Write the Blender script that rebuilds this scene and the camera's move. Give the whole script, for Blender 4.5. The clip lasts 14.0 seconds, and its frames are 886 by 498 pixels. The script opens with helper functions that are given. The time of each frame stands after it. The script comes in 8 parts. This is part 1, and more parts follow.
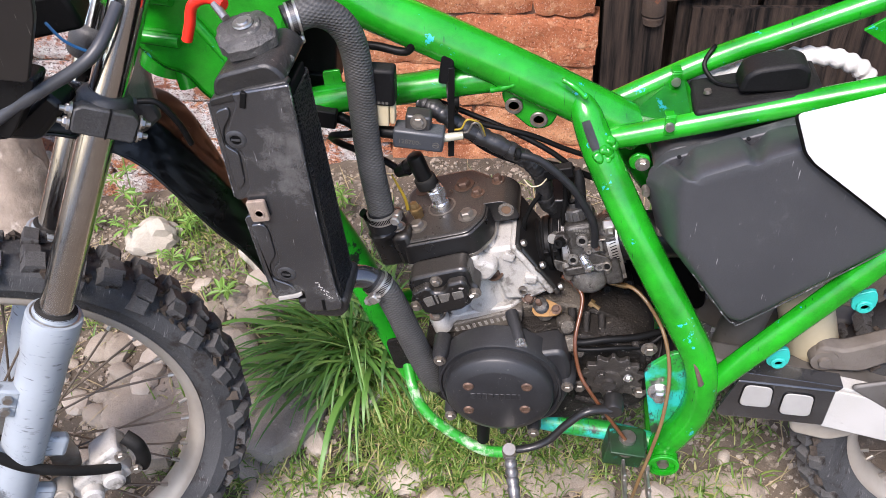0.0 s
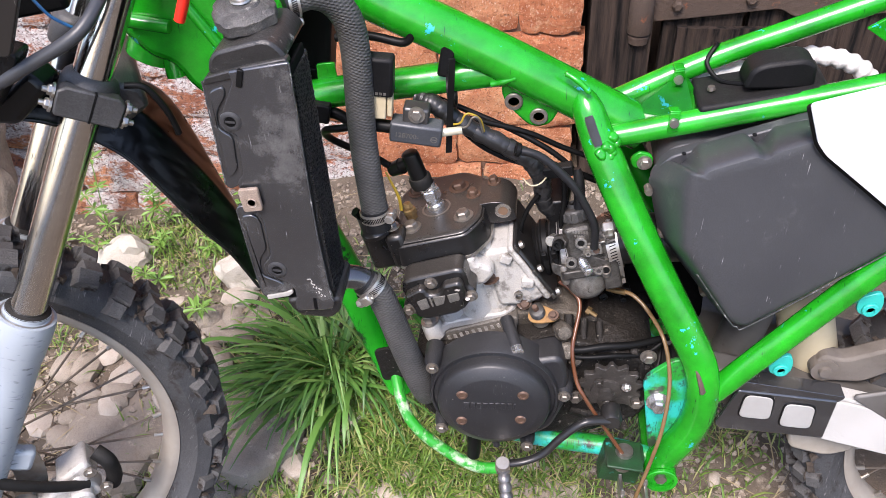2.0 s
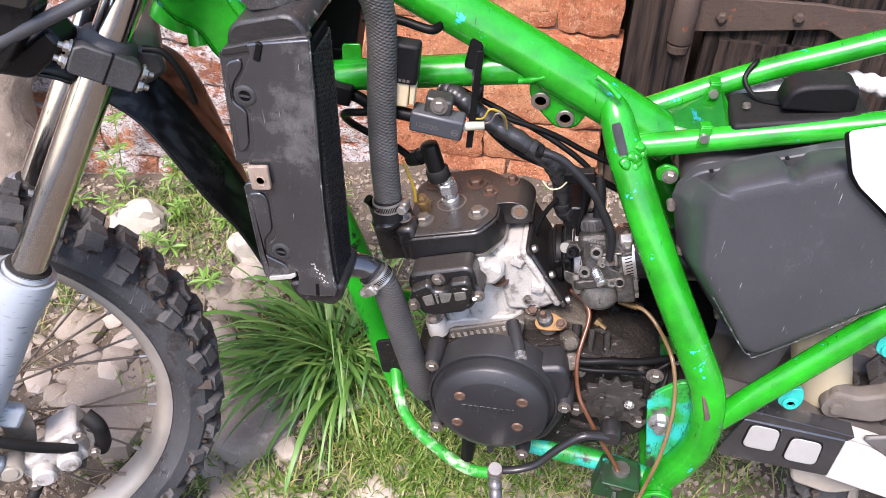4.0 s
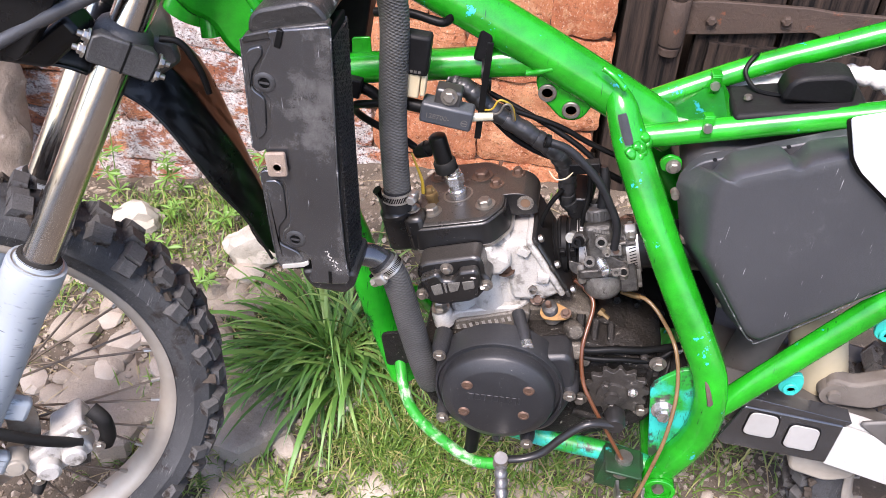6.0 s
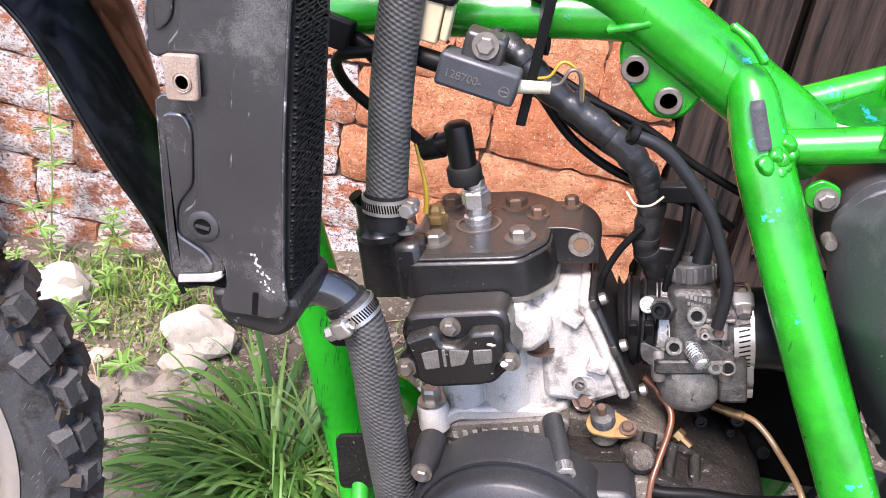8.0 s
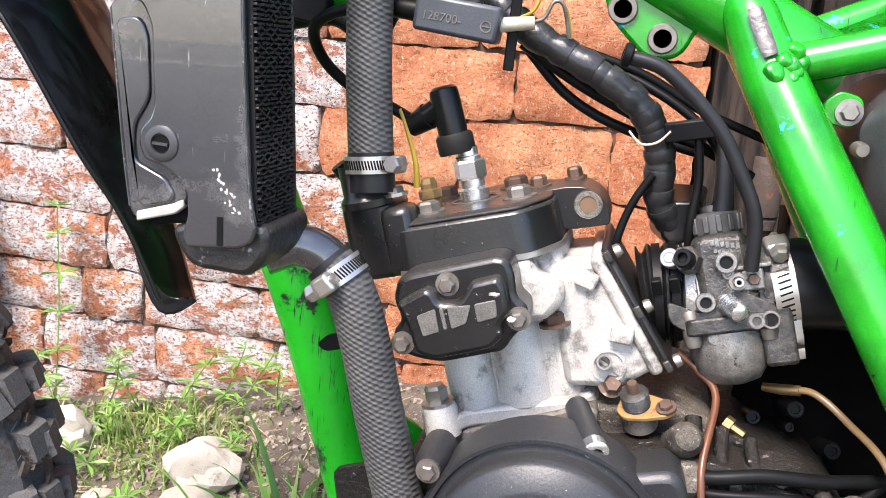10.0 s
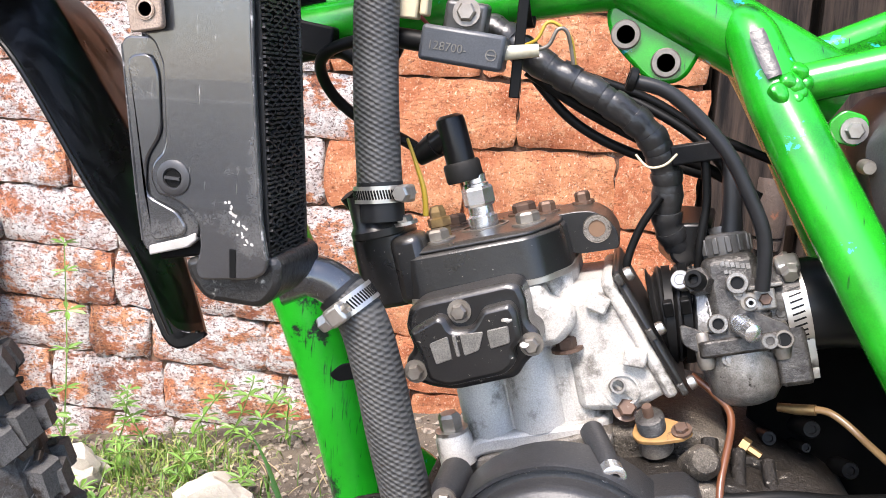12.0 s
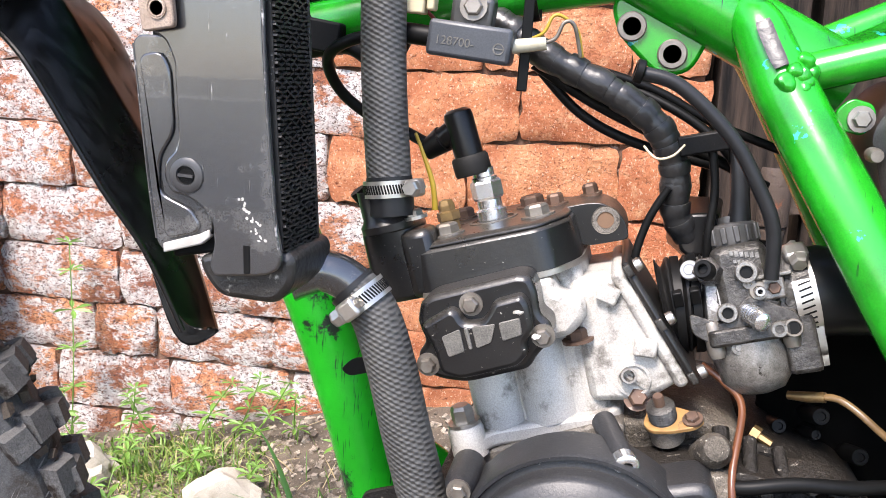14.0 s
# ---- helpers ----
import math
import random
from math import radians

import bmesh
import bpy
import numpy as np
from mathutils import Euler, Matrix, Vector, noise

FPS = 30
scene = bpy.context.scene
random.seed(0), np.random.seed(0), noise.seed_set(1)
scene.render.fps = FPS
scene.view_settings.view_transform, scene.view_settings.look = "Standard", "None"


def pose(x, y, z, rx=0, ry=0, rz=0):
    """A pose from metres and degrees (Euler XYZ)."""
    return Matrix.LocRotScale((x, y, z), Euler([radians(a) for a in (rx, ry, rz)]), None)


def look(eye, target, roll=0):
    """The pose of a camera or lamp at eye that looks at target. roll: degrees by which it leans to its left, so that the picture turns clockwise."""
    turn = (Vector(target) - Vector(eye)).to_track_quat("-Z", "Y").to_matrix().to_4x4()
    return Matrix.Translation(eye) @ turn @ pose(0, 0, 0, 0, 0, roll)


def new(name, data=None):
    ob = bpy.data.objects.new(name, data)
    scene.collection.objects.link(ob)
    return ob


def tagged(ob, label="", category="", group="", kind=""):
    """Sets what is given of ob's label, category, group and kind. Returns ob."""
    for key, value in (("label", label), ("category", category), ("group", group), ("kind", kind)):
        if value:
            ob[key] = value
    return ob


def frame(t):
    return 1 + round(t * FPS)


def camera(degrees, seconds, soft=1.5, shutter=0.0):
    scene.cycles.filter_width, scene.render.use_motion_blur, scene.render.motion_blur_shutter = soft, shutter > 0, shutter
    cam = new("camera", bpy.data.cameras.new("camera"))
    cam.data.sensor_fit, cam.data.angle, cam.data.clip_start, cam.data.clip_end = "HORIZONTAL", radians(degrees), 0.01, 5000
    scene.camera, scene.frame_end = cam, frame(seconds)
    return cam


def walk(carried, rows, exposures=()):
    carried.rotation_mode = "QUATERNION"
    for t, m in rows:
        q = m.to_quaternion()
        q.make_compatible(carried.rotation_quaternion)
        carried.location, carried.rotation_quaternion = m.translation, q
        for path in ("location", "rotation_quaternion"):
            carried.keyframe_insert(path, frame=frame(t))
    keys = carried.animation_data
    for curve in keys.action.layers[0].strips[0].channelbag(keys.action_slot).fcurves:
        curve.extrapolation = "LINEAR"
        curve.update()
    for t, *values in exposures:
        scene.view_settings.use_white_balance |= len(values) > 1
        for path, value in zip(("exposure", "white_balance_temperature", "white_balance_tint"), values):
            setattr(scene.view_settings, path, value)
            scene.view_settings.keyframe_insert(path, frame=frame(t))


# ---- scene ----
cam = camera(54.4, 14.0, soft=0.7)
PATH = [
    (0, (0.136, -0.034, 1.278), (-0.116, 1.455, -0.034), -4.3),
    (0.5, (0.127, -0.05, 1.265), (-0.102, 1.471, -0.014), -3.7),
    (1, (0.118, -0.069, 1.254), (-0.096, 1.484, 0.012), -2.9),
    (1.5, (0.098, -0.072, 1.235), (-0.08, 1.505, 0.018), -2.0),
    (2, (0.097, -0.042, 1.215), (-0.079, 1.518, -0.023), -1.8),
    (2.5, (0.13, 0.003, 1.22), (-0.15, 1.508, -0.068), 0.1),
    (3, (0.123, 0.002, 1.207), (-0.143, 1.518, -0.069), 1.5),
    (5.5, (0.082, -0.047, 1.199), (-0.1, 1.514, -0.039), 2.6),
    (6, (0.076, -0.05, 1.19), (-0.101, 1.517, -0.04), 3.4),
    (6.5, (0.081, -0.008, 1.178), (-0.122, 1.536, -0.077), 4.2),
    (7, (0.118, 0.022, 1.174), (-0.162, 1.615, -0.002), 6.5),
    (7.5, (0.04, 0.121, 1.055), (-0.104, 1.773, -0.063), 8.7),
    (8, (0.049, 0.203, 0.88), (-0.184, 1.967, -0.034), 9.2),
    (8.2, (0.049, 0.221, 0.781), (-0.209, 2.062, 0.043), 9.3),
    (10.3, (0.098, 0.205, 0.687), (-0.289, 2.117, 0.245), 3.6),
    (10.5, (0.096, 0.205, 0.687), (-0.291, 2.118, 0.253), 3.6),
    (11, (0.091, 0.208, 0.69), (-0.286, 2.126, 0.266), 3.0),
    (11.5, (0.091, 0.209, 0.688), (-0.288, 2.129, 0.278), 2.6),
    (12, (0.091, 0.203, 0.686), (-0.305, 2.125, 0.3), 2.5),
    (12.5, (0.089, 0.207, 0.685), (-0.307, 2.13, 0.304), 2.2),
    (13, (0.087, 0.204, 0.686), (-0.303, 2.128, 0.302), 1.9),
    (13.5, (0.083, 0.198, 0.686), (-0.307, 2.12, 0.294), 1.9),
    (14, (0.085, 0.198, 0.686), (-0.311, 2.117, 0.287), 1.7),
]
EXPOSURE = [(0, 1.80, 6650, 20), (1.5, 1.83, 6650, 20), (3, 2.08, 6650, 23), (6, 2.10, 6650, 23), (6.5, 2.11, 6650, 23), (7, 2.07, 6600, 23), (7.5, 2.18, 6600, 24), (8, 2.38, 6600, 24), (10.3, 2.42, 6800, 17), (14, 2.42, 6800, 17)]
walk(cam, [(t, look(eye, target, roll)) for t, eye, target, roll in PATH], EXPOSURE)

# ---- light ----
GROUND = -0.13
world = bpy.data.worlds.new("sky")
world.use_nodes = True
scene.world = world
_nt = world.node_tree
_sky = _nt.nodes.new("ShaderNodeTexSky")
_sky.sky_type, _sky.sun_disc, _sky.sun_elevation, _sky.sun_rotation = "NISHITA", False, radians(58), radians(200)
_nt.links.new(_sky.outputs[0], _nt.nodes["Background"].inputs[0])
_nt.nodes["Background"].inputs[1].default_value = 0.11
sun = new("sun", bpy.data.lights.new("sun", "SUN"))
sun.data.energy, sun.data.angle, sun.data.color = 1.8, radians(20), (1.0, 0.97, 0.92)
sun.matrix_world = look((-0.6, -1.6, 3.2), (0, 0.6, 0))


# ---- materials ----
def material(name, colour, rough=0.5, metal=0.0, second=None, scale=20.0, amount=0.5, bump=0.0, bump_scale=120.0, third=None, third_scale=60.0, third_at=0.62, rough2=None, coat=0.0, spread=0.08, distort=0.0, spec=0.5, dust=None, dust_at=0.5, scratch=None, scratch_at=0.66, grain=0.0, scratch_run=(520, 90, 34)):
    """A surface: base colour, a second colour in soft patches, a third in sharp flecks, dust on what faces up, scratches, fine grain and relief."""
    m = bpy.data.materials.new(name)
    m.use_nodes = True
    nt = m.node_tree
    b = nt.nodes["Principled BSDF"]
    b.inputs["Roughness"].default_value, b.inputs["Metallic"].default_value = rough, metal
    b.inputs["Coat Weight"].default_value = coat
    b.inputs["Specular IOR Level"].default_value = spec
    pos = nt.nodes.new("ShaderNodeTexCoord")

    def noise_of(size, detail=5.0, rough_=0.6, dist=0.0):
        n = nt.nodes.new("ShaderNodeTexNoise")
        n.inputs["Scale"].default_value, n.inputs["Detail"].default_value = size, detail
        n.inputs["Roughness"].default_value, n.inputs["Distortion"].default_value = rough_, dist
        nt.links.new(pos.outputs["Object"], n.inputs["Vector"])
        return n.outputs[0]

    def ramp(src, lo, hi):
        r = nt.nodes.new("ShaderNodeMapRange")
        r.inputs[1].default_value, r.inputs[2].default_value = lo, hi
        nt.links.new(src, r.inputs[0])
        return r.outputs[0]

    def mix(fac, a, c):
        x = nt.nodes.new("ShaderNodeMix")
        x.data_type = "RGBA"
        nt.links.new(fac, x.inputs[0])
        for sock, v in ((x.inputs[6], a), (x.inputs[7], c)):
            if isinstance(v, tuple):
                sock.default_value = (*v, 1)
            else:
                nt.links.new(v, sock)
        return x.outputs[2]

    col = colour
    big = ramp(noise_of(scale, dist=distort), 0.5 - amount / 2, 0.5 + amount / 2)
    if second:
        col = mix(big, colour, second)
    if third:
        fleck = ramp(noise_of(third_scale, 6.0, 0.7), third_at, third_at + spread)
        col = mix(fleck, col, third)
    def product(a, c):
        x = nt.nodes.new("ShaderNodeMath")
        x.operation = "MULTIPLY"
        nt.links.new(a, x.inputs[0])
        nt.links.new(c, x.inputs[1])
        return x.outputs[0]

    if scratch:
        for turn, seed in ((0.35, 0.0), (-0.9, 3.7), (1.45, 8.1), (2.2, 5.3)):
            mp = nt.nodes.new("ShaderNodeMapping")
            mp.inputs["Rotation"].default_value = (0.2, turn, 0.1)
            mp.inputs["Location"].default_value = (seed, seed, seed)
            mp.inputs["Scale"].default_value = scratch_run
            nt.links.new(pos.outputs["Object"], mp.inputs[0])
            n = nt.nodes.new("ShaderNodeTexNoise")
            n.inputs["Scale"].default_value, n.inputs["Detail"].default_value = 1.0, 1.0
            nt.links.new(mp.outputs[0], n.inputs["Vector"])
            col = mix(product(ramp(n.outputs[0], scratch_at - 0.03, scratch_at + 0.05), ramp(noise_of(20 + 3 * seed, 3.0), 0.52, 0.62)), col, scratch)
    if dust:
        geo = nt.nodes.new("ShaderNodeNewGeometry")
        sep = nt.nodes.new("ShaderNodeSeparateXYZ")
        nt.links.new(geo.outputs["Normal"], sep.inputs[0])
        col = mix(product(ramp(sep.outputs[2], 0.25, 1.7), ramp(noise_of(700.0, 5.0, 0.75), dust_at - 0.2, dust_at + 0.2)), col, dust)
    if grain:
        g = nt.nodes.new("ShaderNodeMix")
        g.data_type, g.blend_type = "RGBA", "MULTIPLY"
        g.inputs[0].default_value = 1.0
        r = nt.nodes.new("ShaderNodeMapRange")
        r.inputs[1].default_value, r.inputs[2].default_value = 0.35, 0.65
        r.inputs[3].default_value, r.inputs[4].default_value = 1 - grain, 1 + grain
        nt.links.new(noise_of(900.0, 3.0, 0.7), r.inputs[0])
        if isinstance(col, tuple):
            g.inputs[6].default_value = (*col, 1)
        else:
            nt.links.new(col, g.inputs[6])
        nt.links.new(r.outputs[0], g.inputs[7])
        col = g.outputs[2]
    if isinstance(col, tuple):
        b.inputs["Base Color"].default_value = (*col, 1)
    else:
        nt.links.new(col, b.inputs["Base Color"])
    if rough2 is not None:
        r = nt.nodes.new("ShaderNodeMapRange")
        r.inputs[3].default_value, r.inputs[4].default_value = rough, rough2
        nt.links.new(noise_of(scale * 1.7), r.inputs[0])
        nt.links.new(r.outputs[0], b.inputs["Roughness"])
    if bump:
        bn = nt.nodes.new("ShaderNodeBump")
        bn.inputs["Strength"].default_value, bn.inputs["Distance"].default_value = bump, 0.004
        nt.links.new(noise_of(bump_scale, 6.0, 0.65), bn.inputs["Height"])
        nt.links.new(bn.outputs[0], b.inputs["Normal"])
    return m


GREEN = material("green_paint", (0.0004, 0.34, 0.011), 0.24, second=(0.0004, 0.145, 0.005), scale=19, amount=0.45, third=(0.01, 0.36, 0.36), third_scale=34, third_at=0.64, spread=0.012, bump=0.10, bump_scale=34, coat=0.0, spec=0.72, scratch=(0.006, 0.04, 0.010), scratch_at=0.745, grain=0.12)
GREEN_WORN = material("green_paint_worn", (0.01, 0.30, 0.02), 0.35, second=(0.02, 0.20, 0.025), scale=22, third=(0.42, 0.52, 0.36), third_scale=22, third_at=0.49, spread=0.10, scratch=(0.03, 0.06, 0.03), bump=0.1)
GREEN_TEAL = material("green_teal_paint", (0.006, 0.26, 0.03), 0.4, second=(0.01, 0.40, 0.34), scale=16, amount=0.12, third=(0.03, 0.035, 0.025), third_scale=30, third_at=0.56, scratch=(0.02, 0.05, 0.02), bump=0.15)
GREEN_SCUFFED = material("scuffed_green_paint", (0.0005, 0.40, 0.014), 0.28, second=(0.0005, 0.24, 0.009), scale=9, third=(0.012, 0.016, 0.012), third_scale=18, third_at=0.575, spread=0.04, bump=0.25, bump_scale=70, coat=0.0, spec=0.26, scratch=(0.010, 0.03, 0.012), scratch_at=0.68)
GREEN_DIRTY = material("muddy_green_paint", (0.005, 0.060, 0.013), 0.5, second=(0.014, 0.016, 0.011), scale=24, third=(0.01, 0.30, 0.26), third_scale=40, third_at=0.62, bump=0.3)
TEAL = material("turquoise_undercoat", (0.01, 0.42, 0.36), 0.45, second=(0.01, 0.34, 0.28), scale=40, third=(0.15, 0.3, 0.2), third_scale=60, third_at=0.66)
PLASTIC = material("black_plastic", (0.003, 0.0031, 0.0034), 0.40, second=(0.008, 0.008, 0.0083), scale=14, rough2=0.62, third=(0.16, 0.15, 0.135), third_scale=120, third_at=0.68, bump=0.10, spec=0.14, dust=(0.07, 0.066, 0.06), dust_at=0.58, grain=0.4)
SHIELD = material("scuffed_black_plastic", (0.014, 0.0148, 0.0162), 0.20, coat=0.6, second=(0.030, 0.0309, 0.0325), scale=13, rough2=0.30, third=(0.12, 0.118, 0.113), third_scale=13, third_at=0.54, spread=0.25, bump=0.05, bump_scale=160, spec=1.0, scratch=(0.5, 0.49, 0.47), scratch_at=0.785, grain=0.35)
SCUFF = material("scuffed_edge", (0.02, 0.02, 0.021), 0.5, second=(0.05, 0.05, 0.049), scale=60, third=(0.34, 0.33, 0.32), third_scale=90, third_at=0.55, spread=0.1)
MUD = material("dark_mud", (0.030, 0.022, 0.016), 0.9, second=(0.06, 0.046, 0.034), scale=80, bump=0.5, grain=0.4)
SHIELD_SCREW = material("plastic_screw", (0.022, 0.022, 0.0235), 0.42, second=(0.04, 0.04, 0.04), scale=80)
AIRBOX = material("air_box_plastic", (0.032, 0.0332, 0.036), 0.44, second=(0.050, 0.0515, 0.0545), scale=7, rough2=0.55, third=(0.12, 0.12, 0.118), third_scale=14, third_at=0.58, spread=0.18, bump=0.10, bump_scale=420, spec=0.52, scratch=(0.36, 0.36, 0.35), scratch_at=0.765, grain=0.3)
GLOSS = material("gloss_black_plastic", (0.004, 0.004, 0.0043), 0.22, second=(0.008, 0.008, 0.008), scale=10, rough2=0.36, grain=0.25, bump=0.03, bump_scale=300, third=(0.06, 0.06, 0.06), third_scale=60, third_at=0.74, spec=0.26)
BOARD = material("brown_black_plastic", (0.011, 0.0096, 0.0085), 0.36, spec=0.3, second=(0.018, 0.0155, 0.0135), scale=10, third=(0.3, 0.28, 0.26), third_scale=90, third_at=0.74, scratch=(0.3, 0.28, 0.26), scratch_at=0.77)
DARK = material("black_rubber", (0.003, 0.003, 0.003), 0.45, second=(0.007, 0.007, 0.0068), scale=40, spec=0.13)
TAPE = material("black_tape", (0.007, 0.007, 0.0075), 0.33, second=(0.022, 0.022, 0.022), scale=60, bump=0.25, bump_scale=60, dust=(0.09, 0.085, 0.08), dust_at=0.6)
TAPE_WHITE = material("white_tape", (0.7, 0.69, 0.66), 0.6, second=(0.5, 0.49, 0.46), scale=50, bump=0.5, bump_scale=120)
COIL = material("coil_resin", (0.030, 0.034, 0.040), 0.42, second=(0.044, 0.048, 0.055), scale=40, third=(0.2, 0.2, 0.2), third_scale=120, third_at=0.70, dust=(0.14, 0.14, 0.14), dust_at=0.5, grain=0.25)
COIL_B = material("coil_bracket", (0.10, 0.10, 0.10), 0.4, 0.7, second=(0.06, 0.055, 0.05), scale=60)
CLEAR = material("milky_sleeve", (0.5, 0.48, 0.38), 0.25, second=(0.3, 0.28, 0.2), scale=60)
ALLOY = material("cast_alloy", (0.46, 0.443, 0.41), 0.42, 0.10, second=(0.33, 0.308, 0.272), scale=34, third=(0.045, 0.036, 0.026), third_scale=34, third_at=0.53, spread=0.16, bump=0.14, bump_scale=200, grain=0.16)
CARB = material("carb_alloy", (0.066, 0.062, 0.055), 0.32, 0.35, second=(0.024, 0.021, 0.018), scale=120, amount=0.3, third=(0.012, 0.010, 0.008), third_scale=150, third_at=0.55, spread=0.10, bump=0.3, bump_scale=350, grain=0.3)
CARB_PALE = material("rubbed_carb_alloy", (0.235, 0.225, 0.205), 0.34, 0.5, second=(0.10, 0.092, 0.08), scale=160, third=(0.03, 0.026, 0.02), third_scale=170, third_at=0.60, bump=0.2, bump_scale=350, grain=0.25)
CARB_CAP = material("carb_cap", (0.085, 0.085, 0.082), 0.45, 0.3, second=(0.045, 0.042, 0.039), scale=60, bump=0.15)
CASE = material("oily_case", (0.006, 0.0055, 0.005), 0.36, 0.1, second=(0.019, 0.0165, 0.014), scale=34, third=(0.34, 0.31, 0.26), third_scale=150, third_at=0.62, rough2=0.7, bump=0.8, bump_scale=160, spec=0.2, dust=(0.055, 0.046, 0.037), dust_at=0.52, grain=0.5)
CASE_PALE = material("dusty_case", (0.20, 0.182, 0.155), 0.55, 0.3, second=(0.085, 0.07, 0.056), scale=40, third=(0.025, 0.02, 0.016), third_scale=60, third_at=0.56, bump=0.4, bump_scale=300, grain=0.4)
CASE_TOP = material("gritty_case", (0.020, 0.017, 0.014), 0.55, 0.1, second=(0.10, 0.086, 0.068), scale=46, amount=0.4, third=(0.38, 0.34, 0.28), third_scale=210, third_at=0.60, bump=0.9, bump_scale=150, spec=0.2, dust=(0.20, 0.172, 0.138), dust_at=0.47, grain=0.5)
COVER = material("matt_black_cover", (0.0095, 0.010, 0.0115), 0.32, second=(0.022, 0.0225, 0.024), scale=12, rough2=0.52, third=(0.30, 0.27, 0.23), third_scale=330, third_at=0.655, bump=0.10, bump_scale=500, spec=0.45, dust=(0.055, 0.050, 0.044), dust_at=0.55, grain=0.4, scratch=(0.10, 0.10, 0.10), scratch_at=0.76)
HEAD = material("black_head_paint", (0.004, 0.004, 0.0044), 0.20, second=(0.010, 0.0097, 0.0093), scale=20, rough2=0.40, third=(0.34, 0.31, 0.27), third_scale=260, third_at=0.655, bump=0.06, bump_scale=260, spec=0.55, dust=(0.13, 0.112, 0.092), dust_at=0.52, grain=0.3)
LETTER = material("raised_marks", (0.15, 0.14, 0.125), 0.5, 0.3, second=(0.08, 0.077, 0.068), scale=140, grain=0.3)
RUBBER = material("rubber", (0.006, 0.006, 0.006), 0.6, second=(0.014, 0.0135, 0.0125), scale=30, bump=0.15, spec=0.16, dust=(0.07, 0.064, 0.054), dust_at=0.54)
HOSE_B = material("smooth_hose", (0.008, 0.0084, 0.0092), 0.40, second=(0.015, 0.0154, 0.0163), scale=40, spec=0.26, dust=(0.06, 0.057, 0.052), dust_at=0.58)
BOOT = material("inlet_rubber", (0.006, 0.006, 0.006), 0.35, second=(0.014, 0.0135, 0.013), scale=60, spec=0.22)
DUCT = material("air_duct_rubber", (0.006, 0.0065, 0.0075), 0.32, second=(0.010, 0.0105, 0.0115), scale=20, spec=0.3)
CHROME = material("chrome", (0.68, 0.665, 0.64), 0.10, 1.0, second=(0.48, 0.45, 0.40), scale=9, rough2=0.22, third=(0.20, 0.16, 0.12), third_scale=120, third_at=0.71, scratch=(0.25, 0.23, 0.2), scratch_at=0.72)
STEEL = material("steel", (0.46, 0.44, 0.41), 0.35, 0.9, second=(0.3, 0.27, 0.23), scale=70, third=(0.14, 0.1, 0.07), third_scale=90, third_at=0.66)
STEEL_DARK = material("dark_steel", (0.22, 0.21, 0.2), 0.4, 0.7, second=(0.08, 0.075, 0.07), scale=90)
DULL = material("dull_steel", (0.26, 0.24, 0.21), 0.45, 0.7, second=(0.13, 0.11, 0.09), scale=80)
ZINC = material("zinc_plate", (0.72, 0.73, 0.73), 0.22, 0.9, second=(0.55, 0.55, 0.54), scale=60)
BAND = material("stainless_band", (0.52, 0.505, 0.475), 0.30, 0.8, second=(0.34, 0.315, 0.28), scale=60)
FOIL = material("foil", (0.6, 0.58, 0.55), 0.3, 0.7, second=(0.2, 0.19, 0.18), scale=70, bump=0.8, bump_scale=120)
BRASSY = material("old_brass", (0.28, 0.19, 0.08), 0.4, 0.7, second=(0.14, 0.08, 0.04), scale=90)
RUSTY = material("rusty_steel", (0.15, 0.088, 0.058), 0.55, 0.4, second=(0.075, 0.046, 0.033), scale=90, third=(0.34, 0.30, 0.26), third_scale=120, third_at=0.62)
RUST = material("rusty_iron", (0.048, 0.032, 0.023), 0.72, 0.1, second=(0.072, 0.047, 0.033), scale=14, third=(0.18, 0.06, 0.026), third_scale=30, third_at=0.62, bump=0.7, bump_scale=90, grain=0.35)
SCRAPE = material("scraped_metal", (0.10, 0.06, 0.045), 0.6, second=(0.05, 0.04, 0.04), scale=60, third=(0.01, 0.3, 0.25), third_scale=80, third_at=0.63)
GREY = material("fork_grey", (0.31, 0.345, 0.37), 0.36, second=(0.26, 0.29, 0.31), scale=12, third=(0.09, 0.10, 0.105), third_scale=14, third_at=0.62, spread=0.06, bump=0.05, scratch=(0.11, 0.12, 0.13), scratch_at=0.67, scratch_run=(42, 42, 210))
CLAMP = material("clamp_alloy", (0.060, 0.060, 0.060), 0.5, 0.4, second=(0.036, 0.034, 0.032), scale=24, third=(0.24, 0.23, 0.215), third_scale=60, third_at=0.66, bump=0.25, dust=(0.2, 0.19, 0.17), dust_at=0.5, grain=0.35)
GREYCAST = material("grey_dirty_alloy", (0.13, 0.122, 0.112), 0.6, 0.2, second=(0.07, 0.062, 0.053), scale=16, third=(0.07, 0.06, 0.05), third_scale=40, third_at=0.62)
WINDOW = material("pale_grey_plastic", (0.36, 0.35, 0.325), 0.6, second=(0.29, 0.28, 0.26), scale=20, third=(0.16, 0.15, 0.135), third_scale=60, third_at=0.70)
MUDDY = material("muddy_alloy", (0.16, 0.138, 0.115), 0.8, second=(0.085, 0.07, 0.056), scale=20, bump=0.4)
WHITE = material("white_plastic", (0.74, 0.74, 0.74), 0.5, second=(0.68, 0.68, 0.67), scale=8, third=(0.48, 0.47, 0.44), third_scale=60, third_at=0.74)
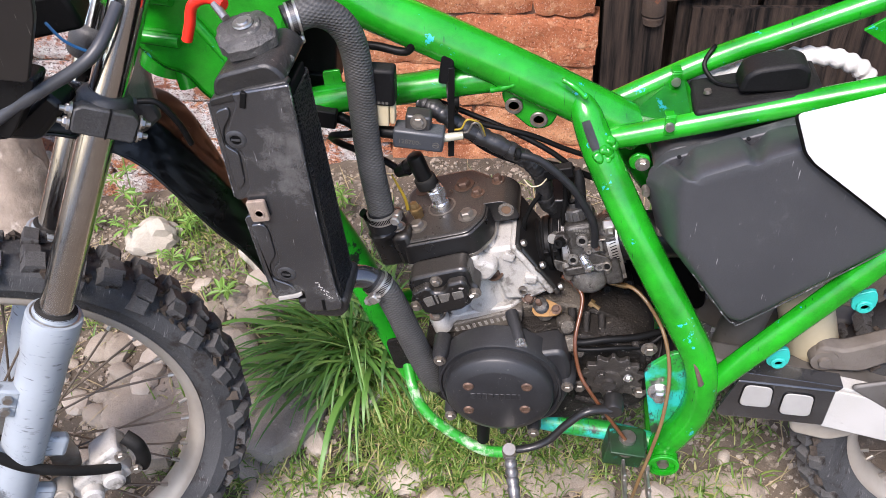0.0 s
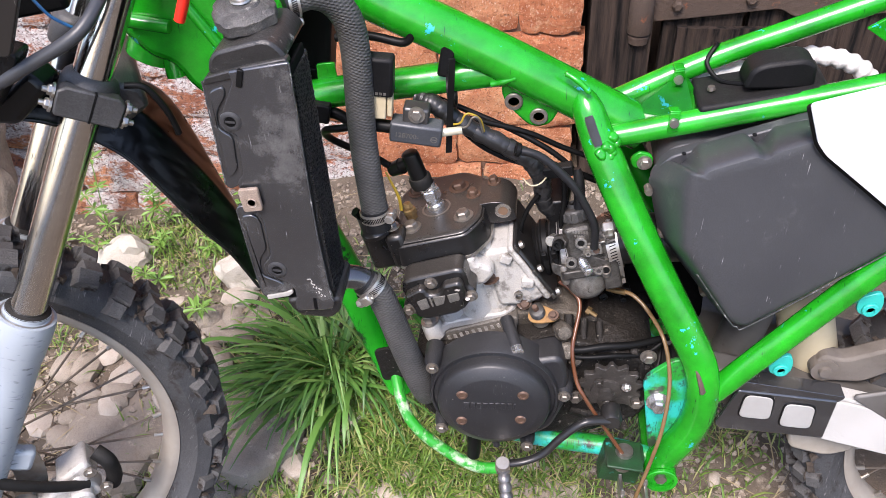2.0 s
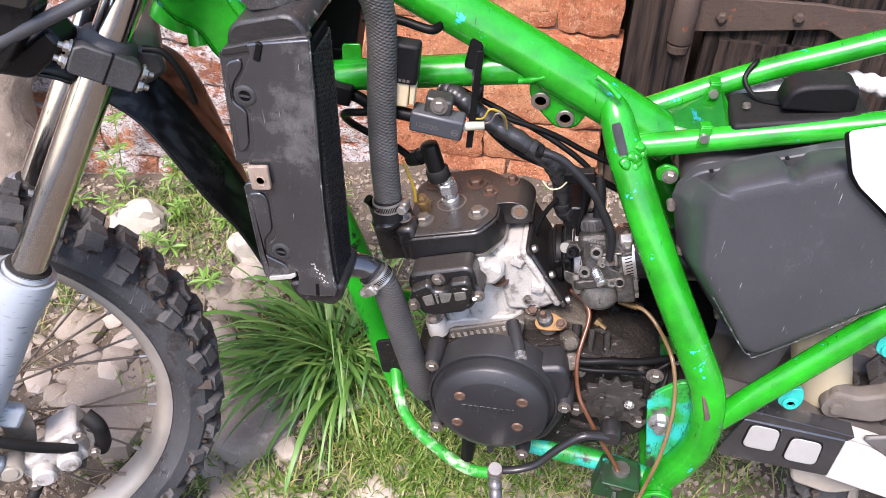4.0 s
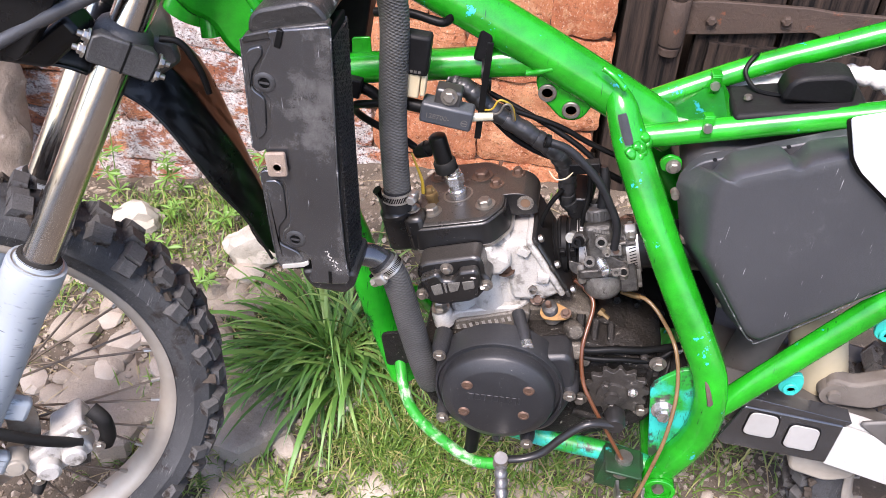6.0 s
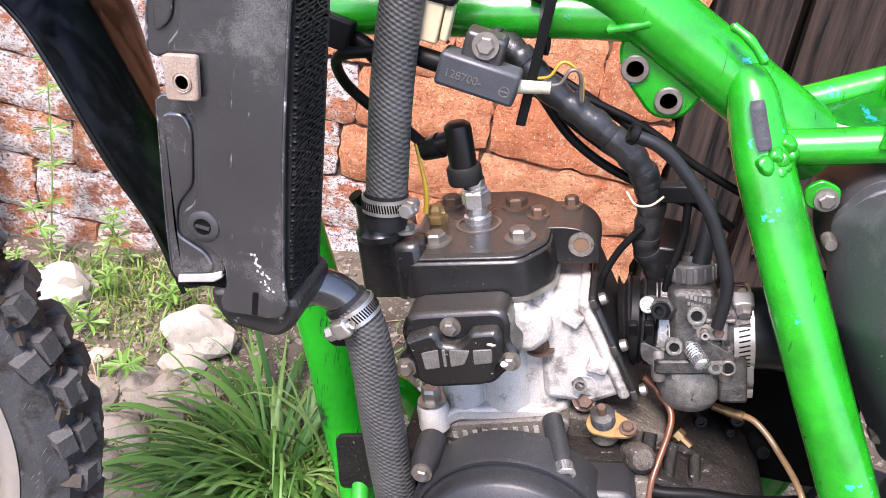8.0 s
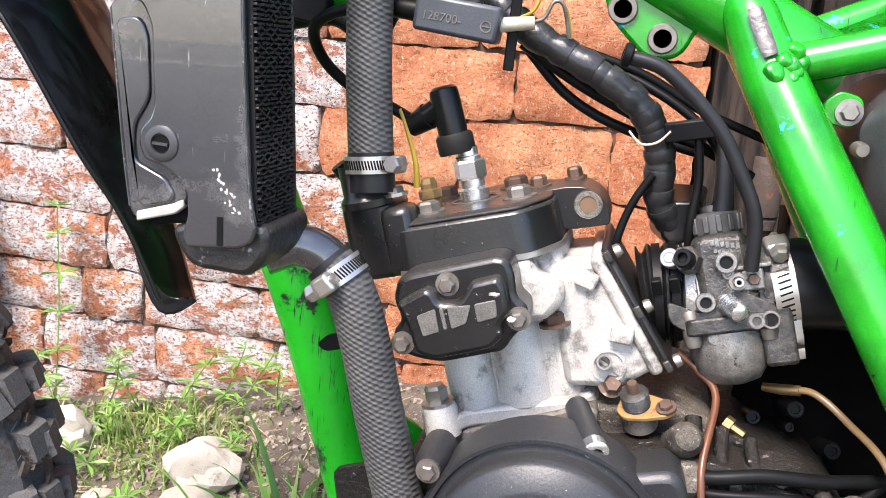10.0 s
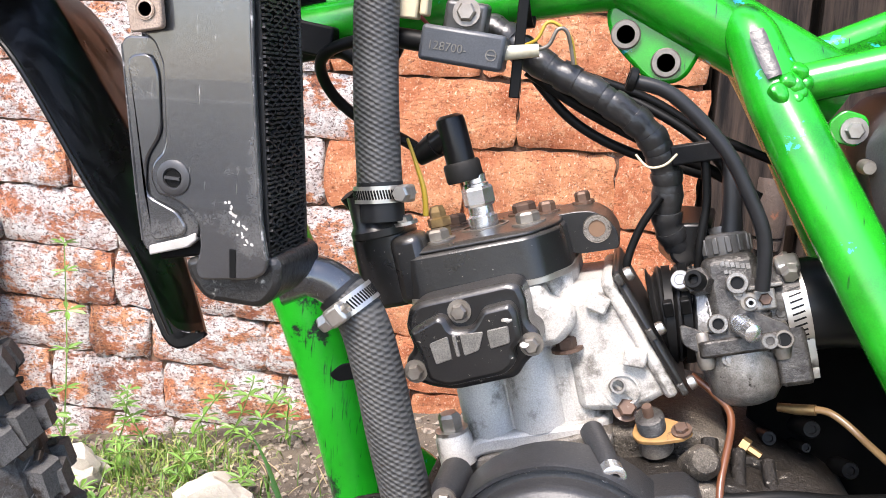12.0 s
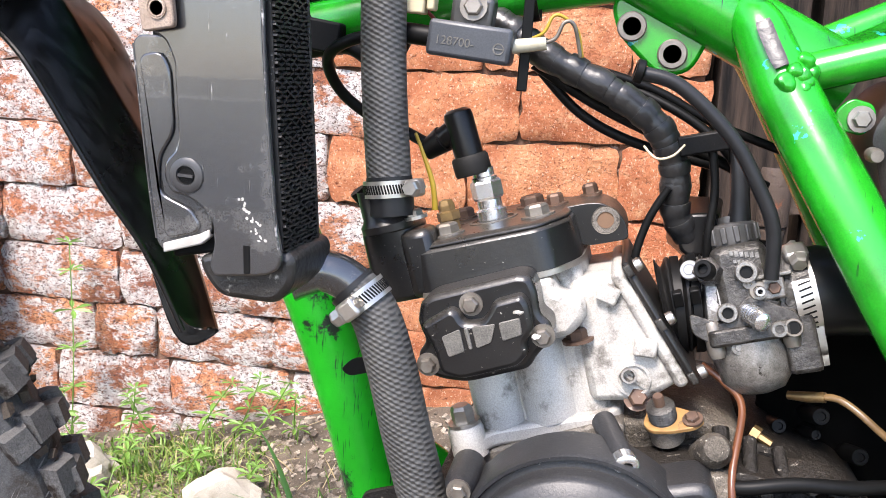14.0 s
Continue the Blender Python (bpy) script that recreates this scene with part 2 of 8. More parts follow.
WHITE_DIRTY = material("dirty_white_paint", (0.50, 0.485, 0.455), 0.55, second=(0.40, 0.385, 0.35), scale=12, third=(0.20, 0.18, 0.15), third_scale=40, third_at=0.64, spread=0.1, grain=0.15)
PALE = material("worn_white_plastic", (0.42, 0.40, 0.37), 0.7, second=(0.25, 0.235, 0.21), scale=60)
TAB = material("bare_tab", (0.32, 0.255, 0.205), 0.65, 0.2, second=(0.20, 0.14, 0.10), scale=60, third=(0.5, 0.46, 0.41), third_scale=80, third_at=0.62, grain=0.3)
CREAM = material("cream_plastic", (0.48, 0.41, 0.27), 0.5, second=(0.38, 0.31, 0.19), scale=14)
CREAM_DIRTY = material("dirty_cream_plastic", (0.36, 0.32, 0.26), 0.7, second=(0.22, 0.19, 0.15), scale=20)
OCHRE = material("ochre_gasket", (0.34, 0.19, 0.06), 0.6, second=(0.20, 0.10, 0.035), scale=70, third=(0.07, 0.045, 0.025), third_scale=90, third_at=0.6)
YELLOW = material("yellow_sleeve", (0.36, 0.25, 0.025), 0.4, second=(0.3, 0.2, 0.02), scale=60)
RED = material("red_rubber", (0.75, 0.03, 0.012), 0.4, second=(0.6, 0.02, 0.01), scale=30)
RED_DARK = material("red_wire", (0.3, 0.03, 0.02), 0.5, second=(0.2, 0.02, 0.01), scale=30)
BLUE = material("blue_plastic", (0.02, 0.16, 0.34), 0.4, second=(0.01, 0.1, 0.24), scale=40)
CABLE = material("grey_cable", (0.028, 0.0295, 0.032), 0.42, second=(0.045, 0.046, 0.049), scale=30, third=(0.4, 0.4, 0.4), third_scale=110, third_at=0.67)
AMBER = material("brown_vent_hose", (0.14, 0.052, 0.022), 0.28, second=(0.085, 0.03, 0.014), scale=40)
AMBER_PALE = material("yellowed_vent_hose", (0.20, 0.125, 0.055), 0.25, second=(0.11, 0.065, 0.03), scale=30)
GREASE = material("greasy_steel", (0.034, 0.031, 0.028), 0.34, 0.5, second=(0.09, 0.08, 0.07), scale=60, third=(0.2, 0.18, 0.16), third_scale=90, third_at=0.62, bump=0.4, bump_scale=160, spec=0.4)
WORN_BLACK = material("worn_black_steel", (0.012, 0.012, 0.012), 0.32, 0.3, second=(0.03, 0.028, 0.026), scale=30, third=(0.26, 0.25, 0.23), third_scale=50, third_at=0.66)
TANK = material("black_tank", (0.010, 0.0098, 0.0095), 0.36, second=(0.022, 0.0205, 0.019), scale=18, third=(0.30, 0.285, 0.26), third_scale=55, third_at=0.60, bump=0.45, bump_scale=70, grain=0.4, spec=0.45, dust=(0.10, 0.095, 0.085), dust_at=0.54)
CAP = material("rubbed_cap", (0.05, 0.048, 0.045), 0.45, 0.3, second=(0.11, 0.102, 0.092), scale=30, third=(0.30, 0.28, 0.25), third_scale=60, third_at=0.58, bump=0.6, bump_scale=200, grain=0.4)
CORE = material("radiator_core", (0.002, 0.002, 0.002), 0.7, second=(0.004, 0.004, 0.004), scale=40, spec=0.08)
# Near-black colour that stands in for deep shade in the engine bay.
BAY_SHADE = material("bay_shade", (0.0015, 0.0015, 0.0015), 0.9, second=(0.004, 0.0038, 0.0035), scale=30, spec=0.04)
# The pale third colour paints tiny highlights onto the fins.
FIN = material("radiator_fin", (0.009, 0.009, 0.009), 0.4, second=(0.02, 0.0195, 0.019), scale=60, third=(0.36, 0.36, 0.35), third_scale=200, third_at=0.65, spec=0.55)
TYRE = material("tyre_rubber", (0.030, 0.0305, 0.031), 0.75, second=(0.070, 0.071, 0.072), scale=9, third=(0.022, 0.017, 0.013), third_scale=22, third_at=0.55, spread=0.12, bump=0.5, bump_scale=70, grain=0.3, scratch=(0.16, 0.155, 0.15), scratch_at=0.70, spec=0.25)
KNOB = material("tyre_knob", (0.048, 0.047, 0.046), 0.8, second=(0.115, 0.112, 0.108), scale=26, third=(0.016, 0.011, 0.008), third_scale=30, third_at=0.52, spread=0.1, bump=0.6, bump_scale=110, grain=0.35, spec=0.25)
RIM = material("rim_alloy", (0.43, 0.395, 0.34), 0.42, 0.35, second=(0.30, 0.265, 0.22), scale=12, third=(0.24, 0.2, 0.16), third_scale=50, third_at=0.70)
SPOKE = material("rusty_spoke", (0.17, 0.14, 0.11), 0.55, 0.5, second=(0.10, 0.075, 0.055), scale=40)
MORTAR = material("mortar", (0.19, 0.105, 0.066), 0.95, second=(0.08, 0.046, 0.032), scale=18, third=(0.46, 0.36, 0.29), third_scale=46, third_at=0.60, bump=1.0, bump_scale=75, grain=0.5)
OLD_LOG = material("old_log", (0.34, 0.275, 0.215), 0.9, second=(0.13, 0.10, 0.075), scale=16, third=(0.36, 0.31, 0.26), third_scale=26, third_at=0.60, bump=1.0, bump_scale=45, grain=0.5)
WOODY = material("dark_brown", (0.16, 0.09, 0.05), 0.8, second=(0.1, 0.06, 0.035), scale=30)
STONE_PALE = material("pale_limestone", (0.44, 0.405, 0.34), 0.9, second=(0.29, 0.255, 0.2), scale=14, third=(0.18, 0.16, 0.12), third_scale=30, third_at=0.60, bump=0.9, bump_scale=50, grain=0.25)
STONE = material("brown_flagstone", (0.31, 0.262, 0.205), 0.9, second=(0.18, 0.146, 0.11), scale=9, third=(0.42, 0.36, 0.28), third_scale=24, third_at=0.60, bump=0.9, bump_scale=60, grain=0.35)
STONE_B = material("river_pebble", (0.31, 0.25, 0.19), 0.7, second=(0.44, 0.39, 0.325), scale=14, bump=0.4, bump_scale=120, grain=0.25)
CRUMB = material("soil_crumb", (0.13, 0.10, 0.075), 0.95, second=(0.34, 0.285, 0.22), scale=42, amount=0.3, grain=0.4)
STRAW = material("straw", (0.36, 0.29, 0.16), 0.8, second=(0.25, 0.19, 0.1), scale=20)


def soil_material():
    m = material("soil", (0.125, 0.096, 0.068), 0.95, second=(0.050, 0.040, 0.028), scale=7, amount=0.35, third=(0.27, 0.22, 0.165), third_scale=34, third_at=0.58, spread=0.12, bump=1.0, bump_scale=70, grain=0.4)
    return m


SOIL = soil_material()


def leaf_material(name, a, b, c):
    """Leaf colour that varies from blade to blade, with light passing through."""
    m = bpy.data.materials.new(name)
    m.use_nodes = True
    nt = m.node_tree
    p = nt.nodes["Principled BSDF"]
    geo = nt.nodes.new("ShaderNodeNewGeometry")
    ramp = nt.nodes.new("ShaderNodeValToRGB")
    ramp.color_ramp.elements[0].color, ramp.color_ramp.elements[1].color = (*a, 1), (*c, 1)
    e = ramp.color_ramp.elements.new(0.6)
    e.color = (*b, 1)
    nt.links.new(geo.outputs["Random Per Island"], ramp.inputs[0])
    nt.links.new(ramp.outputs[0], p.inputs["Base Color"])
    p.inputs["Roughness"].default_value = 0.45
    tr = nt.nodes.new("ShaderNodeBsdfTranslucent")
    nt.links.new(ramp.outputs[0], tr.inputs[0])
    mx = nt.nodes.new("ShaderNodeMixShader")
    mx.inputs[0].default_value = 0.3
    nt.links.new(p.outputs[0], mx.inputs[1])
    nt.links.new(tr.outputs[0], mx.inputs[2])
    nt.links.new(mx.outputs[0], nt.nodes["Material Output"].inputs[0])
    return m


LEAF = leaf_material("grass_leaf", (0.035, 0.12, 0.020), (0.105, 0.25, 0.045), (0.25, 0.39, 0.11))
TURF = leaf_material("turf_leaf", (0.065, 0.145, 0.022), (0.155, 0.26, 0.042), (0.40, 0.36, 0.15))
WEED = leaf_material("weed_leaf", (0.12, 0.26, 0.04), (0.17, 0.32, 0.06), (0.23, 0.36, 0.09))


def brick_material(name, limed):
    """Fired clay with pits and a pale crust; each brick a little different. limed: remains of whitewash."""
    m = bpy.data.materials.new(name)
    m.use_nodes = True
    nt = m.node_tree
    p = nt.nodes["Principled BSDF"]
    p.inputs["Roughness"].default_value, p.inputs["Specular IOR Level"].default_value = 0.92, 0.25
    tc = nt.nodes.new("ShaderNodeTexCoord")
    info = nt.nodes.new("ShaderNodeObjectInfo")
    off = nt.nodes.new("ShaderNodeVectorMath")
    off.operation = "ADD"
    mul = nt.nodes.new("ShaderNodeMath")
    mul.operation = "MULTIPLY"
    mul.inputs[1].default_value = 37.0
    nt.links.new(info.outputs["Random"], mul.inputs[0])
    nt.links.new(tc.outputs["Object"], off.inputs[0])
    nt.links.new(mul.outputs[0], off.inputs[1])

    def n(scale, detail=6.0, rough=0.6, stretch=None):
        x = nt.nodes.new("ShaderNodeTexNoise")
        x.inputs["Scale"].default_value, x.inputs["Detail"].default_value, x.inputs["Roughness"].default_value = scale, detail, rough
        src = off.outputs[0]
        if stretch:
            mp = nt.nodes.new("ShaderNodeMapping")
            mp.inputs["Scale"].default_value = stretch
            nt.links.new(src, mp.inputs[0])
            src = mp.outputs[0]
        nt.links.new(src, x.inputs["Vector"])
        return x.outputs[0]

    def band(src, lo, hi):
        r = nt.nodes.new("ShaderNodeMapRange")
        r.inputs[1].default_value, r.inputs[2].default_value = lo, hi
        nt.links.new(src, r.inputs[0])
        return r.outputs[0]

    def mix(f, a, b):
        x = nt.nodes.new("ShaderNodeMix")
        x.data_type = "RGBA"
        nt.links.new(f, x.inputs[0])
        for s, v in ((x.inputs[6], a), (x.inputs[7], b)):
            if isinstance(v, tuple):
                s.default_value = (*v, 1)
            else:
                nt.links.new(v, s)
        return x.outputs[2]

    ramp = nt.nodes.new("ShaderNodeValToRGB")
    ramp.color_ramp.elements[0].color, ramp.color_ramp.elements[1].color = (0.70, 0.255, 0.118, 1), (0.86, 0.42, 0.215, 1)
    nt.links.new(info.outputs["Random"], ramp.inputs[0])
    col = mix(band(n(16), 0.35, 0.7), ramp.outputs[0], (0.46, 0.135, 0.058))
    col = mix(band(n(45, 6, 0.7), 0.54, 0.70), col, (0.78, 0.44, 0.25))
    col = mix(band(n(210, 4, 0.75), 0.56, 0.68), col, (0.30, 0.085, 0.04))
    col = mix(band(n(70, 8, 0.72, (1, 1, 2.6)), 0.585, 0.66), col, (0.24, 0.068, 0.032))
    col = mix(band(n(240, 4, 0.75, (1, 1, 0.8)), 0.57, 0.66), col, (0.90, 0.62, 0.44))
    pit = n(90, 4, 0.7, (1, 1, 1.6))
    col = mix(band(pit, 0.62, 0.75), col, (0.14, 0.05, 0.026))
    if limed:
        col = mix(band(n(9, 4, 0.6), 0.30, 0.55), (0.30, 0.105, 0.065), col)
        wash = n(13, 10, 0.78, (1, 1, 1.9))
        lime = mix(band(n(55, 6, 0.75), 0.42, 0.62), (0.84, 0.81, 0.78), (0.56, 0.43, 0.385))
        col = mix(band(wash, 0.455, 0.510), col, lime)
        col = mix(band(n(150, 6, 0.8, (1, 1, 1.7)), 0.535, 0.57), col, (0.13, 0.075, 0.062))
        col = mix(band(n(70, 5, 0.7, (1, 1, 2)), 0.60, 0.66), col, (0.22, 0.08, 0.05))
    nt.links.new(col, p.inputs["Base Color"])
    h = nt.nodes.new("ShaderNodeMath")
    h.operation = "ADD"
    nt.links.new(n(34, 12, 0.78, (1, 1, 1.35)), h.inputs[0])
    h2 = nt.nodes.new("ShaderNodeMath")
    h2.operation = "MULTIPLY"
    h2.inputs[1].default_value = -0.35
    nt.links.new(band(pit, 0.58, 0.72), h2.inputs[0])
    nt.links.new(h2.outputs[0], h.inputs[1])
    bn = nt.nodes.new("ShaderNodeBump")
    bn.inputs["Strength"].default_value, bn.inputs["Distance"].default_value = 1.0, 0.024
    nt.links.new(h.outputs[0], bn.inputs["Height"])
    nt.links.new(bn.outputs[0], p.inputs["Normal"])
    return m


BRICK = brick_material("clay_brick", False)
LIMED = brick_material("limewashed_brick", True)


def wood_material():
    m = bpy.data.materials.new("old_wood")
    m.use_nodes = True
    nt = m.node_tree
    p = nt.nodes["Principled BSDF"]
    p.inputs["Roughness"].default_value, p.inputs["Specular IOR Level"].default_value = 0.85, 0.2
    tc, mp = nt.nodes.new("ShaderNodeTexCoord"), nt.nodes.new("ShaderNodeMapping")
    mp.inputs["Scale"].default_value = (38, 38, 2.2)
    nt.links.new(tc.outputs["Object"], mp.inputs[0])
    x = nt.nodes.new("ShaderNodeTexNoise")
    x.inputs["Scale"].default_value, x.inputs["Detail"].default_value, x.inputs["Roughness"].default_value = 1.6, 7, 0.65
    nt.links.new(mp.outputs[0], x.inputs["Vector"])
    r = nt.nodes.new("ShaderNodeValToRGB")
    r.color_ramp.elements[0].position, r.color_ramp.elements[1].position = 0.38, 0.68
    r.color_ramp.elements[0].color, r.color_ramp.elements[1].color = (0.003, 0.0024, 0.002, 1), (0.052, 0.035, 0.0255, 1)
    e = r.color_ramp.elements.new(0.47)
    e.color = (0.021, 0.0148, 0.0115, 1)
    nt.links.new(x.outputs[0], r.inputs[0])
    nt.links.new(r.outputs[0], p.inputs["Base Color"])
    bn = nt.nodes.new("ShaderNodeBump")
    bn.inputs["Strength"].default_value, bn.inputs["Distance"].default_value = 0.9, 0.006
    nt.links.new(x.outputs[0], bn.inputs["Height"])
    nt.links.new(bn.outputs[0], p.inputs["Normal"])
    return m


WOOD = wood_material()


def hose_material():
    """Black hose with a woven cover of fine slanting ribs, coloured paler on the crests and darker between."""
    m = material("woven_hose", (0.038, 0.0375, 0.0355), 0.6, second=(0.08, 0.0775, 0.072), scale=30, third=(0.20, 0.19, 0.17), third_scale=60, third_at=0.66)
    nt = m.node_tree
    p = nt.nodes["Principled BSDF"]
    tc = nt.nodes.new("ShaderNodeTexCoord")
    mp = nt.nodes.new("ShaderNodeMapping")
    mp.inputs["Rotation"].default_value = (0, -0.45, 0)
    nt.links.new(tc.outputs["Object"], mp.inputs[0])
    w = nt.nodes.new("ShaderNodeTexWave")
    w.bands_direction = "Z"
    w.inputs["Scale"].default_value, w.inputs["Distortion"].default_value, w.inputs["Detail Scale"].default_value = 96, 1.4, 4.0
    nt.links.new(mp.outputs[0], w.inputs["Vector"])
    mp2, w2 = nt.nodes.new("ShaderNodeMapping"), nt.nodes.new("ShaderNodeTexWave")
    mp2.inputs["Rotation"].default_value = (0, 0.62, 0)
    nt.links.new(tc.outputs["Object"], mp2.inputs[0])
    w2.bands_direction = "Z"
    w2.inputs["Scale"].default_value, w2.inputs["Distortion"].default_value = 78, 1.0
    nt.links.new(mp2.outputs[0], w2.inputs["Vector"])
    both = nt.nodes.new("ShaderNodeMix")
    both.inputs[0].default_value = 0.42
    nt.links.new(w.outputs[1], both.inputs[2])
    nt.links.new(w2.outputs[1], both.inputs[3])
    old = p.inputs["Base Color"].links[0].from_socket
    dark = nt.nodes.new("ShaderNodeMix")
    dark.data_type, dark.blend_type = "RGBA", "MULTIPLY"
    dark.inputs[0].default_value = 1.0
    lift = nt.nodes.new("ShaderNodeMapRange")
    lift.inputs[3].default_value, lift.inputs[4].default_value = 0.52, 1.22
    nt.links.new(both.outputs[0], lift.inputs[0])
    nt.links.new(old, dark.inputs[6])
    nt.links.new(lift.outputs[0], dark.inputs[7])
    nt.links.new(dark.outputs[2], p.inputs["Base Color"])
    bn = nt.nodes.new("ShaderNodeBump")
    bn.inputs["Strength"].default_value, bn.inputs["Distance"].default_value = 0.6, 0.0013
    nt.links.new(both.outputs[0], bn.inputs["Height"])
    nt.links.new(bn.outputs[0], p.inputs["Normal"])
    return m


HOSE = hose_material()

# Pale surface of the unseen south wall, there to bounce light.
REFLECTOR_PALE = material("reflector_pale", (0.74, 0.73, 0.70), 0.9, second=(0.66, 0.65, 0.62), scale=2)

# ---- building helpers ----
def part(name, bm, mat, parent=None, label="", smooth=True, bevel=0.0):
    me = bpy.data.meshes.new(name)
    bmesh.ops.recalc_face_normals(bm, faces=bm.faces)
    bm.to_mesh(me)
    bm.free()
    for m in mat if isinstance(mat, (list, tuple)) else (mat,):
        me.materials.append(m)
    ob = new(name, me)
    if smooth:
        me.shade_smooth()
        me.set_sharp_from_angle(angle=radians(38))
    if parent:
        ob.parent = parent
    if bevel:
        md = ob.modifiers.new("edge", "BEVEL")
        md.width, md.segments, md.limit_method, md.angle_limit = bevel, 2, "ANGLE", radians(40)
    if label:
        ob["label"] = label
    return ob


def thing(name, label, category, group="", kind=""):
    return tagged(new(name), label, category, group, kind)


def spline(pts, n=8):
    """A smooth line through the points."""
    p = [Vector(q) for q in pts]
    if len(p) < 3:
        return p
    out = []
    for i in range(len(p) - 1):
        a, b, c, d = p[max(i - 1, 0)], p[i], p[i + 1], p[min(i + 2, len(p) - 1)]
        for k in range(n):
            t = k / n
            out.append(0.5 * (2 * b + (c - a) * t + (2 * a - 5 * b + 4 * c - d) * t * t + (3 * b - 3 * c + d - a) * t ** 3))
    return out + [p[-1]]


def sweep(bm, line, r, seg=16, cap=True, flat=1.0, mat=0):
    """A tube along a line; r: one radius or one for each point."""
    line = [Vector(q) for q in line]
    rs = r if isinstance(r, (list, tuple)) else [r] * len(line)
    if len(rs) != len(line):
        rs = [float(v) for v in np.interp(np.linspace(0, 1, len(line)), np.linspace(0, 1, len(rs)), rs)]
    tang = [(line[min(i + 1, len(line) - 1)] - line[max(i - 1, 0)]).normalized() for i in range(len(line))]
    up = Vector((0, 0, 1)) if abs(tang[0].z) < 0.9 else Vector((0, 1, 0))
    u = tang[0].cross(up).normalized()
    rings = []
    for q, t, rad in zip(line, tang, rs):
        u = (u - t * u.dot(t)).normalized()
        v = t.cross(u)
        rings.append([bm.verts.new(q + rad * (math.cos(2 * math.pi * k / seg) * u + flat * math.sin(2 * math.pi * k / seg) * v)) for k in range(seg)])
    for a, b in zip(rings, rings[1:]):
        for k in range(seg):
            bm.faces.new((a[k], a[(k + 1) % seg], b[(k + 1) % seg], b[k])).material_index = mat
    if cap:
        bm.faces.new(rings[0][::-1]).material_index = mat
        bm.faces.new(rings[-1]).material_index = mat


def lathe(bm, prof, at, axis, seg=32, closed=False):
    """Turns (radius, height) pairs about an axis through at."""
    q = Vector(axis).to_track_quat("Z", "Y").to_matrix()
    at = Vector(at)
    rings = []
    for r, h in prof:
        if r < 1e-6:
            rings.append([bm.verts.new(at + q @ Vector((0, 0, h)))])
        else:
            rings.append([bm.verts.new(at + q @ Vector((r * math.cos(2 * math.pi * k / seg), r * math.sin(2 * math.pi * k / seg), h))) for k in range(seg)])
    pairs = list(zip(rings, rings[1:])) + ([(rings[-1], rings[0])] if closed else [])
    for a, b in pairs:
        for k in range(seg):
            f = [a[k % len(a)], a[(k + 1) % len(a)], b[(k + 1) % len(b)], b[k % len(b)]]
            f = list(dict.fromkeys(f))
            if len(f) > 2:
                bm.faces.new(f)


def prism(bm, poly, y0, y1, back=None):
    """A plate: a polygon in x and z from depth y0 (near face) to y1; back: another outline for the far face."""
    a = [bm.verts.new((x, y0, z)) for x, z in poly]
    b = [bm.verts.new((x, y1, z)) for x, z in (back or poly)]
    bm.faces.new(a)
    bm.faces.new(b[::-1])
    n = len(a)
    for i in range(n):
        bm.faces.new((a[i], b[i], b[(i + 1) % n], a[(i + 1) % n]))


def block(bm, size, m):
    bmesh.ops.create_cube(bm, size=1.0, matrix=m @ Matrix.Diagonal((*size, 1)))


def rounded(pts, r, n=4):
    """A polygon with its corners rounded."""
    out, k = [], len(pts)
    for i in range(k):
        p, a, b = Vector(pts[i]), Vector(pts[i - 1]), Vector(pts[(i + 1) % k])
        da, db = (a - p), (b - p)
        d = min(r, da.length * 0.45, db.length * 0.45)
        s, e = p + da.normalized() * d, p + db.normalized() * d
        for j in range(n + 1):
            t = j / n
            q = (1 - t) ** 2 * s + 2 * t * (1 - t) * p + t * t * e
            out.append((q.x, q.y))
    return out


# ---- the setting: ground, wall, door ----
def ground_z(x, y):
    """The yard falls away from the wall towards the viewer and banks up against the wall's foot."""
    foot = float(np.interp(x, [-1.3, -1.0, -0.7, -0.5, -0.3, 0.0, 1.0], [-0.07, -0.05, -0.01, 0.04, 0.09, 0.10, 0.08]))
    low = float(np.interp(x, [-0.4, 0.2], [0.0, -0.025]))
    z = float(np.interp(y, [0.6, 0.76, 0.92, 1.02, 1.2, 1.42, 1.62], [GROUND, -0.125, -0.095 + low, -0.062 + low, -0.05 + low, (foot - 0.05) / 2, foot]))
    n = noise.noise(Vector((x * 2.3, y * 2.3, 0))) * 0.012 + noise.noise(Vector((x * 9, y * 9, 3))) * 0.006
    return z + n * (1 if abs(x) < 3 and -1 < y < 1.7 else 0)


bm = bmesh.new()
gx = [-60, -20, -6, -3] + [-2.2 + 0.04 * i for i in range(101)] + [3, 6, 20, 60]
gy = [-60, -20, -6, -2, -0.8] + [0.0 + 0.04 * i for i in range(46)] + [3, 8, 20, 60]
grid = [[bm.verts.new((x, y, ground_z(x, y))) for x in gx] for y in gy]
for j in range(len(gy) - 1):
    for i in range(len(gx) - 1):
        bm.faces.new((grid[j][i], grid[j][i + 1], grid[j + 1][i + 1], grid[j + 1][i]))
ground = tagged(part("ground", bm, SOIL), "trodden brown soil with scattered grass and pebbles", "ground", kind="structure")

WALL, EDGE = 1.64, 0.215


